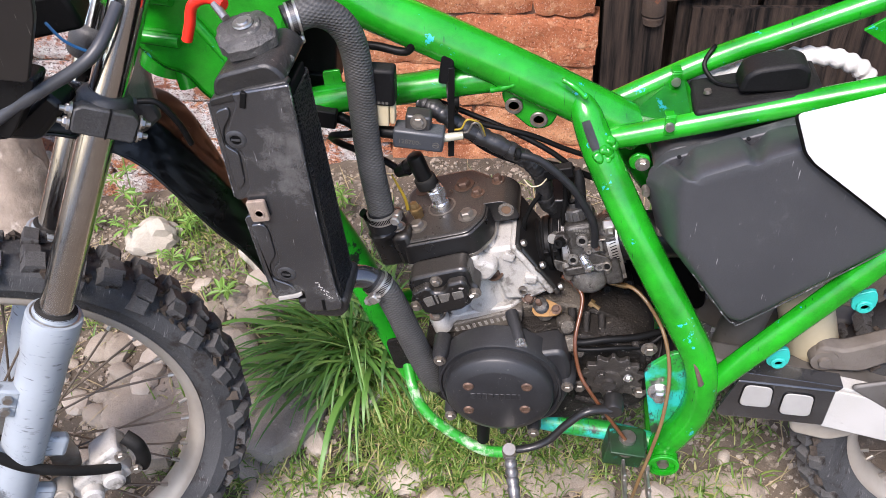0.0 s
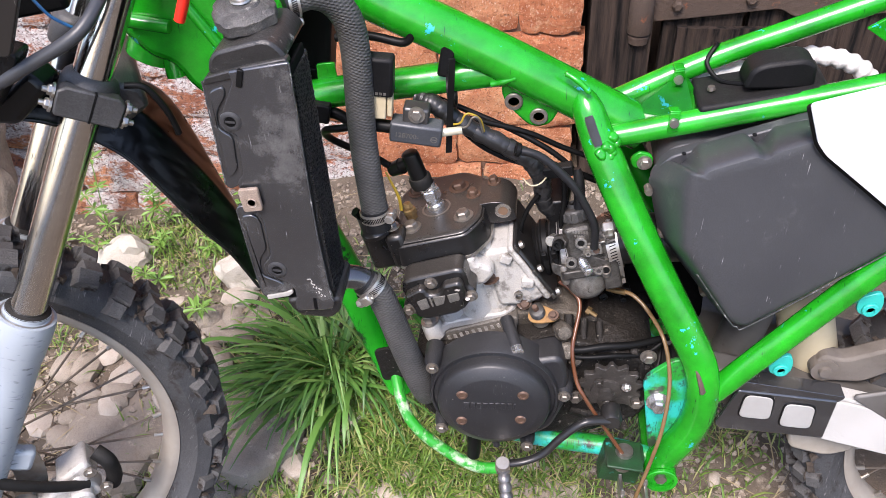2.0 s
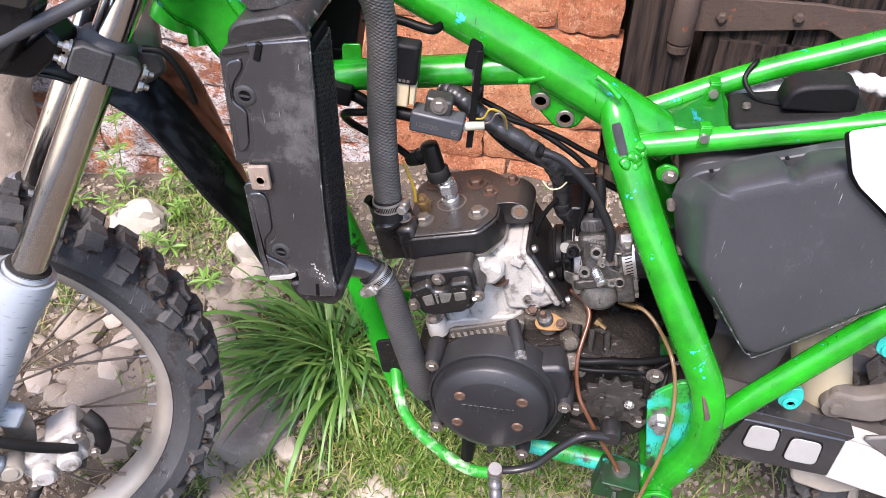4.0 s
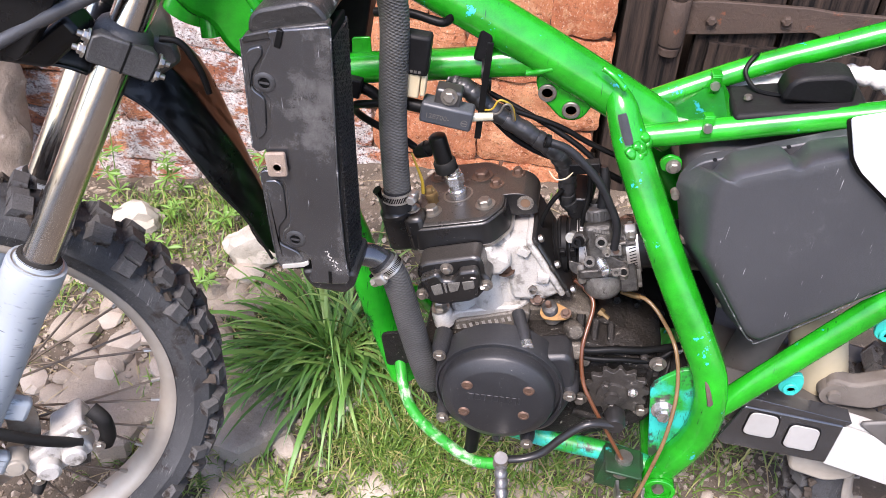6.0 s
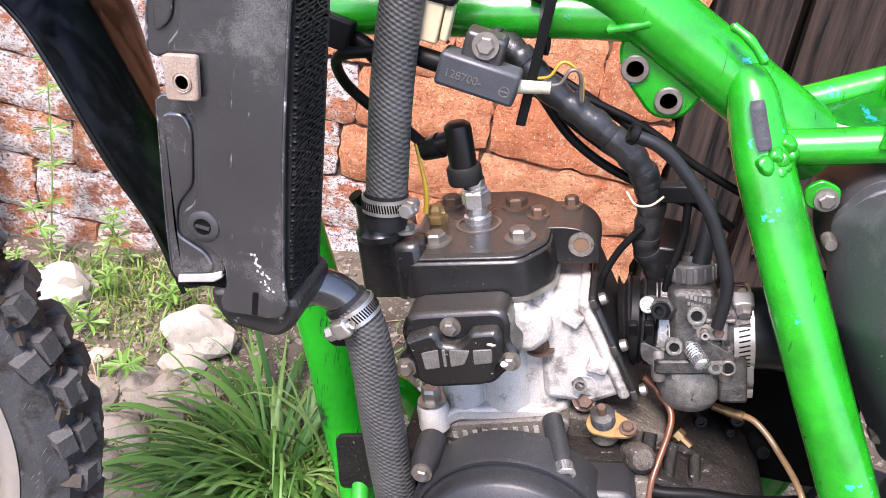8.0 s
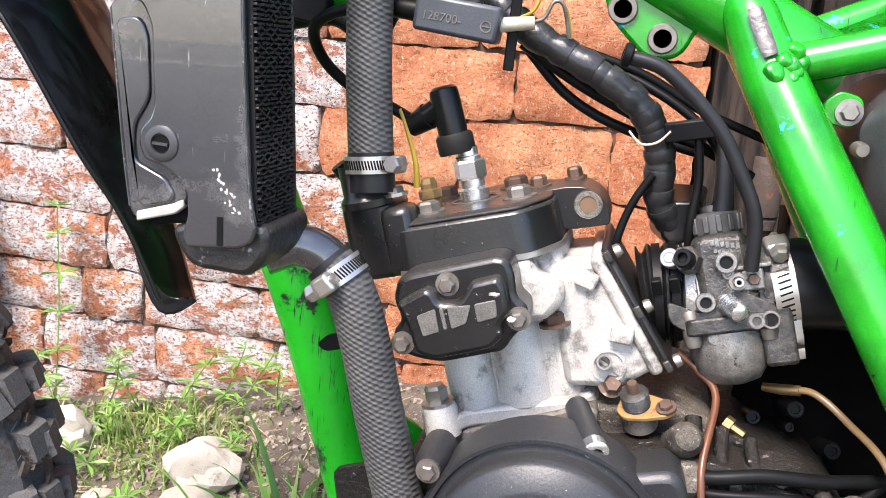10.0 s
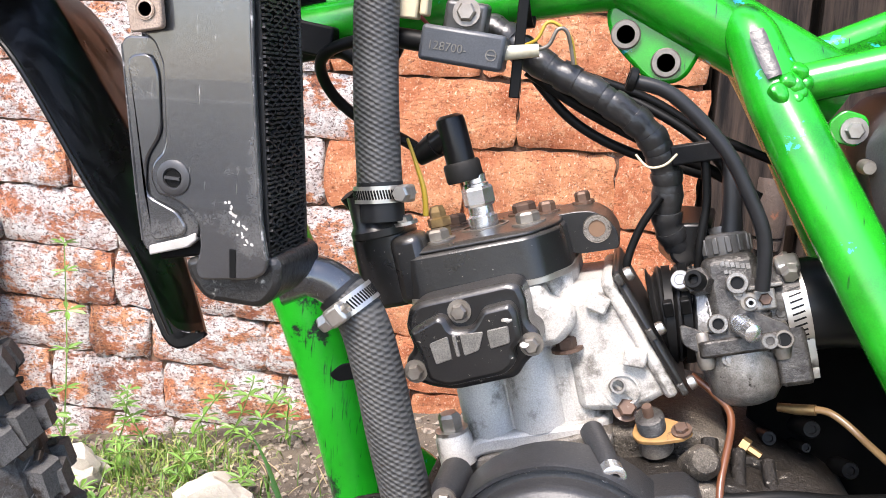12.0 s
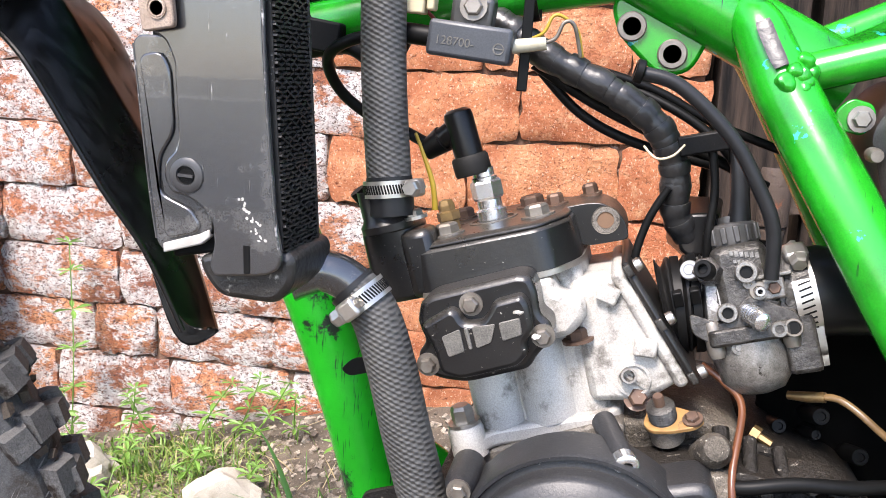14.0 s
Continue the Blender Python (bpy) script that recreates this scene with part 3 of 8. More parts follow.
def brick_mesh(kind, length, height):
    """One weathered brick, its face grid uneven, its corners worn."""
    rng = random.Random(kind)
    bm = bmesh.new()
    nx, nz = 14, 6
    rows = []
    for j in range(nz + 1):
        row = []
        for i in range(nx + 1):
            u, v = i / nx, j / nz
            edge = min(u, 1 - u) < 0.01 or min(v, 1 - v) < 0.01
            corner = min(u, 1 - u) < 0.01 and min(v, 1 - v) < 0.01
            x = (u - 0.5) * (length - 0.005 * corner) + rng.uniform(-0.0028, 0.0028)
            z = (v - 0.5) * (height - 0.005 * corner) + rng.uniform(-0.0026, 0.0026) + 0.004 * noise.noise(Vector((u * 3 + len(kind), v, 1)))
            y = rng.uniform(-0.0035, 0.0035) + 0.006 * noise.noise(Vector((u * 5, v * 3, len(kind) * 0.7 + length * 9))) + (0.006 if edge else 0) + (0.004 if corner else 0)
            row.append(bm.verts.new((x, y, z)))
        rows.append(row)
    for j in range(nz):
        for i in range(nx):
            bm.faces.new((rows[j][i], rows[j][i + 1], rows[j + 1][i + 1], rows[j + 1][i]))
    rim = rows[0] + [r[-1] for r in rows[1:]] + rows[-1][-2::-1] + [r[0] for r in rows[-2:0:-1]]
    back = [bm.verts.new((p.co.x * 1.01, 0.07, p.co.z * 1.01)) for p in rim]
    for i in range(len(rim)):
        k = (i + 1) % len(rim)
        bm.faces.new((rim[i], rim[k], back[k], back[i]))
    bmesh.ops.recalc_face_normals(bm, faces=bm.faces)
    me = bpy.data.meshes.new("brick")
    bm.to_mesh(me)
    bm.free()
    me.shade_smooth()
    me.set_sharp_from_angle(angle=radians(50))
    return me


BEDS = [-0.10, 0.013, 0.130, 0.232, 0.340, 0.455, 0.576, 0.690, 0.800, 0.912, 1.024, 1.136, 1.248, 1.36, 1.472, 1.584, 1.696]
# One known upright joint in each course.
JOINTS = [-0.60, -0.50, -0.773, -0.845, -0.092, 0.078, -0.090, 0.086, -0.02, 0.1, -0.04, 0.08, -0.05, 0.09, -0.02, 0.1]
bm = bmesh.new()
prism(bm, [(-6, -0.4), (EDGE - 0.012, -0.4), (EDGE - 0.012, 2.4), (-6, 2.4)], WALL + 0.018, WALL + 0.33)
wall = tagged(part("wall_north", bm, MORTAR), "old red brick wall with crumbling joints and limewash remains", "wall", kind="structure")
_rng = random.Random(7)
_shapes = {}
for c, (lo, hi) in enumerate(zip(BEDS, BEDS[1:])):
    x = JOINTS[c]
    spans, right = [], x
    while right < EDGE - 0.03:
        nxt = min(right + _rng.uniform(0.235, 0.262), EDGE + _rng.uniform(-0.012, 0.008))
        if EDGE - nxt < 0.07:
            nxt = EDGE + _rng.uniform(-0.012, 0.008)
        spans.append((right, nxt))
        right = nxt
    left = x
    while left > -2.3:
        nxt = left - _rng.uniform(0.235, 0.262) * (0.52 if _rng.random() < 0.12 else 1)
        spans.append((nxt, left))
        left = nxt
    for a, b in spans:
        n = round((b - a) / 0.02)
        key = (n, _rng.randrange(3))
        joint = 0.004
        if key not in _shapes:
            pair = []
            for mat_ in (BRICK, LIMED):
                me = brick_mesh(str(key), n * 0.02 - joint, 0.098)
                me.materials.append(mat_)
                pair.append(me)
            _shapes[key] = pair
        limed = (a + b) / 2 < -0.36 - 0.12 * (c % 2) or (lo < 0.12 and a < -0.3)
        ob = new("brick", _shapes[key][1 if limed else 0])
        ob.parent = wall
        ob.matrix_basis = pose((a + b) / 2, WALL + _rng.uniform(-0.006, 0.006), (lo + hi) / 2, _rng.uniform(-1, 1), _rng.uniform(-1.0, 1.0), _rng.uniform(-1, 1)) @ Matrix.Diagonal(((b - a - joint) / (n * 0.02 - joint), 1, (hi - lo - joint) / 0.098, 1))

# Unseen low wall added behind the camera for reflections and bounced light.
bm = bmesh.new()
prism(bm, [(-7, -0.6), (7, -0.6), (7, 0.5), (-7, 0.5)], -3.9, -3.6)
tagged(part("unseen_wall_south", bm, REFLECTOR_PALE), "unseen low pale wall added to bounce light back", "wall", kind="structure")
# the wooden gate beside the wall
gate = thing("plank_gate", "weathered dark grey plank gate with split boards", "gate")


def plank(x0, x1, z0, z1, y0, thick, seed, parent, name="plank"):
    """A rough board with wavy edges and a cracked face."""
    rng = random.Random(seed)
    bm = bmesh.new()
    n = 10
    f_, b_ = [], []
    for i in range(n + 1):
        z = z0 + (z1 - z0) * i / n
        a, c = x0 + rng.uniform(0, 0.004), x1 - rng.uniform(0, 0.004)
        cols = [a, a * 0.75 + c * 0.25, (a + c) / 2, a * 0.25 + c * 0.75, c]
        f_.append([bm.verts.new((x, y0 + rng.uniform(-0.002, 0.002) + (0.003 if k in (0, 4) else 0), z)) for k, x in enumerate(cols)])
        b_.append([bm.verts.new((a, y0 + thick, z)), bm.verts.new((c, y0 + thick, z))])
    for i in range(n):
        for k in range(4):
            bm.faces.new((f_[i][k], f_[i][k + 1], f_[i + 1][k + 1], f_[i + 1][k]))
        bm.faces.new((f_[i][4], b_[i][1], b_[i + 1][1], f_[i + 1][4]))
        bm.faces.new((f_[i][0], f_[i + 1][0], b_[i + 1][0], b_[i][0]))
    bm.faces.new((*f_[-1], b_[-1][1], b_[-1][0]))
    bm.faces.new((*f_[0][::-1], b_[0][0], b_[0][1]))
    return part(name, bm, WOOD, parent)


# Sheet added behind the planks so that no sky shows through the gaps.
bm = bmesh.new()
prism(bm, [(EDGE - 0.05, -0.3), (2.2, -0.3), (2.2, 2.4), (EDGE - 0.05, 2.4)], WALL + 0.16, WALL + 0.19)
part("gap_backing", bm, WOOD, gate)
post = tagged(plank(EDGE + 0.008, 0.352, -0.3, 2.4, WALL + 0.0, 0.14, 3, None, "gate_post"), "thick cracked dark timber gate post beside the wall", "post")
for i in range(9):
    a = 0.372 + 0.172 * i
    plank(a, a + 0.163, -0.03, 2.3, WALL + 0.035 + (0.006 if i % 2 else 0), 0.03, 20 + i, gate)
hinge = thing("strap_hinge", "rusty brown iron strap hinge with bolts", "hinge")
bm = bmesh.new()
prism(bm, rounded([(0.335, 0.475), (0.41, 0.483), (0.60, 0.508), (0.63, 0.49), (1.1, 0.52), (1.1, 0.56), (0.63, 0.552), (0.58, 0.556), (0.40, 0.552), (0.335, 0.545)], 0.012, 3), WALL + 0.022, WALL + 0.034)
part("strap", bm, RUST, hinge, bevel=0.002)
bm = bmesh.new()
lathe(bm, [(0.014, -0.046), (0.024, -0.046), (0.025, -0.043), (0.0255, 0.0), (0.0245, 0.044), (0.023, 0.048), (0.0165, 0.047), (0.015, 0.030)], (0.323, WALL + 0.005, 0.508), (0, 0, 1), 20, True)
part("knuckle", bm, RUST, hinge)
bm = bmesh.new()
lathe(bm, [(0, -0.068), (0.012, -0.068), (0.0145, 0.028), (0.01, 0.032), (0, 0.033)], (0.323, WALL + 0.005, 0.508), (0, 0, 1), 16)
lathe(bm, [(0.012, -0.068), (0.020, -0.068), (0.0225, -0.052), (0.012, -0.048)], (0.323, WALL + 0.005, 0.508), (0, 0, 1), 16, True)
part("pintle", bm, RUST, hinge)
for x, z in ((0.396, 0.513), (0.539, 0.528), (0.80, 0.535)):
    bm = bmesh.new()
    lathe(bm, [(0, -0.013), (0.007, -0.013), (0.011, -0.009), (0.011, 0.0), (0.015, 0.001), (0.015, 0.003)], (x, WALL + 0.022, z), (0, 1, 0), 6)
    part("bolt", bm, RUST, hinge, smooth=False)
# a wooden lintel piece behind the strap
crate = thing("wooden_sill", "flat brown wooden board fixed across the gate", "board")
plank(0.40, 0.72, 0.25, 0.465, WALL + 0.018, 0.016, 77, crate, "board")


# ---- stones, pebbles and plants ----
def rock(name, at, size, seed, mat, turn=0.0, parent=None, cuts=3, rough=0.3, flat=0.0):
    rng = Vector((seed * 7.1, seed * 3.3, seed * 1.7))
    bm = bmesh.new()
    bmesh.ops.create_icosphere(bm, subdivisions=cuts, radius=1.0)
    for v in bm.verts:
        d = v.co.normalized()
        k = 1 + rough * noise.noise(d * 1.3 + rng) + rough * 0.5 * noise.noise(d * 3.1 + rng) - rough * 0.5 * abs(noise.noise(d * 2.1 - rng))
        v.co = d * k
        if flat and v.co.z > flat:
            v.co.z = flat + (v.co.z - flat) * 0.25
        v.co = Vector((v.co.x * size[0], v.co.y * size[1], v.co.z * size[2]))
    ob = part(name, bm, mat, parent)
    ob.data.set_sharp_from_angle(angle=radians(24))
    ob.matrix_basis = pose(*at, 0, 0, turn)
    return ob


for at, size, seed, mat, turn in (((-0.80, 1.43, 0.0), (0.068, 0.05, 0.055), 1, STONE_PALE, 20), ((-0.50, 1.37, 0.035), (0.07, 0.05, 0.05), 2, STONE_PALE, -10), ((-0.21, 1.03, -0.052), (0.022, 0.022, 0.02), 3, STONE_PALE, 0)):
    at = (at[0], at[1], ground_z(at[0], at[1]) + size[2] * 0.35)
    tagged(rock("stone", at, size, seed, mat, turn), "pale rough limestone lump lying in the grass", "stone", "pale stones")
def slab(at, size, seed, turn):
    """A flat stone with a broken outline, its top a little uneven."""
    rng = random.Random(seed)
    bm = bmesh.new()
    rings = []
    n = 16
    edge = [1 + rng.uniform(-0.16, 0.12) for _ in range(n)]
    for k, h in ((0.0, 0.010), (0.45, 0.010), (0.8, 0.009), (0.93, 0.006), (1.0, -0.002), (1.03, -0.03)):
        if k == 0:
            rings.append([bm.verts.new((0, 0, h))])
            continue
        rings.append([bm.verts.new((size[0] * k * edge[q] * math.cos(2 * math.pi * q / n), size[1] * k * edge[q] * math.sin(2 * math.pi * q / n), h + (rng.uniform(-0.003, 0.003) if k < 0.95 else 0))) for q in range(n)])
    for q in range(n):
        bm.faces.new((rings[0][0], rings[1][q], rings[1][(q + 1) % n]))
    for a, b in zip(rings[1:], rings[2:]):
        for q in range(n):
            bm.faces.new((a[q], b[q], b[(q + 1) % n], a[(q + 1) % n]))
    ob = part("paving_stone", bm, STONE)
    ob.data.set_sharp_from_angle(angle=radians(35))
    ob.matrix_basis = pose(*at, 0, 0, turn)
    return tagged(ob, "flat brown grey flagstone sunk in the soil", "stone", "flat stones in the soil")


for x, y, a, b, seed, turn in ((-0.42, 1.02, 0.12, 0.15, 5, 18), (-0.36, 0.86, 0.09, 0.06, 6, -12), (-0.14, 0.90, 0.08, 0.055, 7, 8), (0.16, 0.93, 0.09, 0.06, 8, 25), (0.45, 0.90, 0.1, 0.07, 9, -20), (-0.66, 1.0, 0.11, 0.14, 10, 30), (-0.49, 1.27, 0.08, 0.07, 12, 8), (0.36, 0.74, 0.08, 0.06, 13, 8), (0.02, 0.86, 0.07, 0.05, 14, 50), (-0.62, 1.2, 0.07, 0.06, 15, 70), (-0.20, 1.08, 0.06, 0.05, 16, 0)):
    slab((x, y, ground_z(x, y)), (a, b), seed, turn)
_rng = random.Random(11)
for k in range(120):
    x, y = (_rng.uniform(-1.0, -0.5), _rng.uniform(0.85, 1.32))
    if k > 95:
        x, y = _rng.uniform(-0.45, 0.55), _rng.uniform(0.74, 1.0)
    s = _rng.uniform(0.018, 0.048)
    tagged(rock("pebble", (x, y, ground_z(x, y) + 0.12 * s), (s, s * _rng.uniform(0.6, 0.9), s * 0.5), 30 + k, STONE_B if _rng.random() < 0.5 else STONE, _rng.uniform(0, 180), cuts=2, rough=0.15), "rounded brown river pebble lying on the soil", "pebble", "pebbles by the wheel")

# fine gravel and crumbs
vs, fs = [], []
for k in range(17000):
    x, y = _rng.uniform(-1.2, 0.7), _rng.uniform(0.7, 1.62)
    s = 0.0013 + 0.0066 * _rng.random() ** 3.2
    m = pose(x, y, ground_z(x, y) + s * 0.2, _rng.uniform(0, 90), _rng.uniform(0, 90), _rng.uniform(0, 90))
    a = len(vs)
    for c in ((-1, -1, -1), (1, -0.8, -1), (0.9, 1, -1), (-1, 0.8, -1), (-0.7, -0.6, 0.8), (0.8, -0.6, 1), (0.6, 0.7, 0.7), (-0.6, 0.7, 1)):
        vs.append(m @ Vector((c[0] * s, c[1] * s * 0.8, c[2] * s * 0.7)))
    fs += [(a, a + 3, a + 2, a + 1), (a + 4, a + 5, a + 6, a + 7), (a, a + 1, a + 5, a + 4), (a + 1, a + 2, a + 6, a + 5), (a + 2, a + 3, a + 7, a + 6), (a + 3, a, a + 4, a + 7)]
gravel = (vs, fs)


def blade(vs, fs, base, way, length, width, droop, n=6, fold=0.25):
    """One grass leaf as a bent folded strip."""
    side = Vector((-way.y, way.x, 0)).normalized()
    p, d = Vector(base), (way + Vector((0, 0, 1.0))).normalized()
    start = len(vs)
    for i in range(n + 1):
        t = i / n
        w = width * (1 - t ** 2.2) * (0.6 + 0.8 * min(t * 3, 1)) / 1.4 + 0.0002
        up = side.cross(d).normalized()
        vs += [p - side * w + up * fold * w, p, p + side * w + up * fold * w]
        p = p + d * (length / n)
        d = (d + Vector((way.x * 0.15, way.y * 0.15, -droop)) * (1.0 / n) * (0.5 + 1.5 * t)).normalized()
        g = ground_z(p.x, p.y) + 0.004
        if p.z < g:
            p.z = g
    for i in range(n):
        a = start + 3 * i
        fs += [(a, a + 1, a + 4, a + 3), (a + 1, a + 2, a + 5, a + 4)]


def leaves(name, vs, fs, mat, parent=None, smooth=True):
    me = bpy.data.meshes.new(name)
    me.from_pydata([tuple(v) for v in vs], [], fs)
    me.materials.append(mat)
    if smooth:
        me.shade_smooth()
    ob = new(name, me)
    ob.parent = parent
    return ob


tagged(leaves("gravel", *gravel, CRUMB, smooth=False), "fine gravel and soil crumbs", "gravel", kind="stuff")
# the big tuft beside the engine
vs, fs = [], []
for k in range(400):
    a = _rng.uniform(0, 2 * math.pi)
    r = abs(_rng.gauss(0, 0.045))
    bx, by = -0.285 + r * 1.2 * math.cos(a), 1.16 + r * math.sin(a) * 1.2
    b = a + _rng.gauss(0, 0.5)
    lean = _rng.uniform(0.3, 2.1)
    way = Vector((math.cos(b) * lean * 0.95 - _rng.uniform(0.2, 1.4), math.sin(b) * lean - 0.12, 0))
    blade(vs, fs, (bx, by, ground_z(bx, by) - 0.005), way, _rng.uniform(0.09, 0.31), _rng.uniform(0.0020, 0.0060), _rng.uniform(0.9, 4.2), 7)
tuft = thing("grass_tuft", "lush green tuft of long bent grass blades", "grass")
tagged(leaves("tussock", vs, fs, LEAF, tuft), kind="stuff")
# single broad blades lying toward the front
broad = []
for bx, by, wx, wy, ln in ((-0.30, 1.08, -0.6, -1.0, 0.27), (-0.24, 1.06, -0.12, -1.2, 0.30), (-0.33, 1.10, -1.2, -0.5, 0.27), (-0.22, 1.10, 0.1, -1.1, 0.2), (-0.34, 1.14, -1.3, 0.1, 0.3), (-0.30, 1.2, -1.2, 0.5, 0.3), (-0.24, 1.04, -0.2, -1.4, 0.25)):
    vs, fs = [], []
    blade(vs, fs, (bx, by, ground_z(bx, by) + 0.02), Vector((wx, wy, 0)), ln, 0.0075, 2.0, 9, 0.12)
    leaves("blade", vs, fs, LEAF, tuft)

# thin turf patches
vs, fs = [], []
patches = [(-0.74, 1.5, 0.14, 0.08, 260), (-0.6, 1.42, 0.14, 0.12, 260), (-0.3, 1.35, 0.2, 0.14, 70), (-0.85, 1.2, 0.12, 0.12, 130), (-0.17, 1.08, 0.12, 0.12, 900), (-0.10, 0.95, 0.12, 0.08, 700), (-0.30, 1.20, 0.16, 0.07, 240), (0.05, 0.95, 0.16, 0.08, 420), (0.2, 0.98, 0.15, 0.08, 260), (0.45, 1.05, 0.15, 0.1, 200), (-0.3, 0.85, 0.2, 0.05, 320), (0.15, 1.3, 0.3, 0.2, 320), (0.42, 0.88, 0.1, 0.06, 160), (-1.0, 1.25, 0.1, 0.12, 120), (-0.55, 0.92, 0.12, 0.1, 120)]
for px, py, sx, sy, count in patches:
    for k in range(int(count * 1.9)):
        x, y = _rng.gauss(px, sx * 0.6), min(_rng.gauss(py, sy * 0.6), 1.6)
        b = _rng.uniform(0, 6.283)
        blade(vs, fs, (x, y, ground_z(x, y)), Vector((math.cos(b), math.sin(b), 0)) * _rng.uniform(0.1, 1.3), _rng.uniform(0.012, 0.065), _rng.uniform(0.0008, 0.0024), _rng.uniform(0.5, 3), 4)
tagged(leaves("turf", vs, fs, TURF), "short green and yellow turf between the stones", "grass", kind="stuff")
vs, fs = [], []
for k in range(420):
    x, y = _rng.uniform(-1.1, 0.6), _rng.uniform(0.8, 1.6)
    b = _rng.uniform(0, 6.283)
    blade(vs, fs, (x, y, ground_z(x, y) + 0.004), Vector((math.cos(b), math.sin(b), 0)) * 5, _rng.uniform(0.03, 0.13), 0.0012, 0.8, 3)
tagged(leaves("straw", vs, fs, STRAW), "dry straw scattered over the soil", "straw", kind="stuff")


LEAFLET = bpy.data.meshes.new("leaf")
LEAFLET.from_pydata([(0, 0, 0), (0.5, -0.12, 0.03), (0.75, -0.11, 0.0), (1, 0, -0.12), (0.75, 0.11, 0.0), (0.5, 0.12, 0.03), (0.5, 0, -0.04)], [], [(0, 1, 6), (1, 2, 3, 6), (6, 3, 4, 5), (0, 6, 5)])
LEAFLET.materials.append(WEED)


def weed(at, height, seed, lean=(0.0, 0.0), whorls=4):
    """A goosegrass stem: whorls of narrow leaves up a thin stalk."""
    rng = random.Random(seed)
    ob = thing("weed", "bright green goosegrass stem with whorled narrow leaves", "weed", "weeds at the wall foot")
    ob.location = at
    line = spline([(0, 0, 0), (lean[0] * 0.5 + rng.uniform(-0.01, 0.01), lean[1] * 0.5, height * 0.5), (lean[0], lean[1], height)], 6)
    bm = bmesh.new()
    sweep(bm, line, [0.0016, 0.001], 6)
    part("stalk", bm, WEED, ob)
    for w in range(whorls):
        p = line[min(int((w + 1) / whorls * (len(line) - 1)), len(line) - 1)]
        n = rng.randint(6, 8)
        ln = rng.uniform(0.022, 0.034) * (1.2 if w < whorls - 1 else 0.8)
        for i in range(n):
            lf = new("leaf", LEAFLET)
            lf.parent = ob
            lf.matrix_basis = Matrix.Translation(p) @ pose(0, 0, 0, rng.uniform(-25, 25), rng.uniform(-28, 8), 360 * i / n + rng.uniform(-12, 12)) @ Matrix.Diagonal((ln, ln, ln, 1))
    return ob


for k, (x, y, h, lx, ly, w) in enumerate(((-0.91, 1.56, 0.40, 0.0, 0.03, 6), (-0.86, 1.53, 0.12, -0.06, 0, 3), (-0.80, 1.55, 0.14, 0.05, -0.02, 4), (-0.72, 1.56, 0.11, -0.04, -0.03, 3), (-0.66, 1.57, 0.13, 0.08, 0.0, 4), (-0.58, 1.58, 0.12, 0.05, 0.0, 4), (-0.55, 1.55, 0.14, 0.1, -0.03, 4), (-0.45, 1.55, 0.10, 0.02, -0.05, 3), (-0.74, 1.47, 0.09, 0.05, -0.05, 3), (-0.62, 1.45, 0.08, 0.06, -0.04, 3), (-0.83, 1.44, 0.08, -0.05, -0.02, 3), (-0.68, 1.36, 0.07, -0.05, -0.04, 3), (-0.50, 1.42, 0.07, 0.05, -0.04, 3), (-0.60, 1.28, 0.06, 0.05, -0.05, 3), (-0.98, 1.5, 0.12, -0.02, -0.04, 4), (-0.36, 1.5, 0.1, 0.02, -0.05, 3))):
    weed((x, y, ground_z(x, y)), h, k, (lx, ly), w)

# an old log leaning at the wall foot
log = thing("log", "weathered greyish wooden log leaning beside the wall", "log")
bm = bmesh.new()
sweep(bm, spline([(-1.17, 1.42, -0.12), (-1.15, 1.5, 0.1), (-1.17, 1.58, 0.42)], 14), [0.085, 0.075, 0.08], 40)
for v in bm.verts:
    v.co += Vector((1, 1, 0)) * (0.016 * noise.noise(v.co * 12) + 0.008 * noise.noise(Vector((v.co.x * 60, v.co.y * 60, v.co.z * 9))))
part("trunk", bm, OLD_LOG, log)

# ---- the motorcycle's frame ----
YC = 0.845


def tube(name, pts, r, mat, parent, seg=18, smooth=True, label="", n=8):
    bm = bmesh.new()
    sweep(bm, spline(pts, n) if smooth else pts, r, seg)
    return part(name, bm, mat, parent, label)


def plate(name, poly, y0, y1, mat, parent, bevel=0.002, label="", back=None):
    bm = bmesh.new()
    prism(bm, poly, y0, y1, back)
    return part(name, bm, mat, parent, label, bevel=bevel)


def bolt(at, axis, r, parent, mat=None, h=0.006, name="bolt", washer=1.45, sides=6):
    """A hexagon head on a washer, standing out along axis."""
    bm = bmesh.new()
    lathe(bm, [(0, h), (r * 0.8, h), (r, h * 0.8), (r, 0.0015)], at, axis, sides)
    lathe(bm, [(r * washer, 0.0015), (r * washer, -0.001), (0, -0.001)], at, axis, 16)
    bm.faces.ensure_lookup_table()
    ring = bmesh.ops.create_circle(bm, cap_ends=True, segments=16, radius=r * washer, matrix=Matrix.Translation(Vector(at) + Vector(axis).normalized() * 0.0015) @ Vector(axis).to_track_quat("Z", "Y").to_matrix().to_4x4())
    return part(name, bm, mat or STEEL, parent, smooth=False)


def ring(at, axis, r_out, r_in, h, mat, parent, name="boss", label="", seg=24):
    bm = bmesh.new()
    lathe(bm, [(r_in, 0), (r_out - 0.001, 0), (r_out, 0.001), (r_out, h - 0.001), (r_out - 0.001, h), (r_in, h)], at, axis, seg, True)
    return part(name, bm, mat, parent, label)


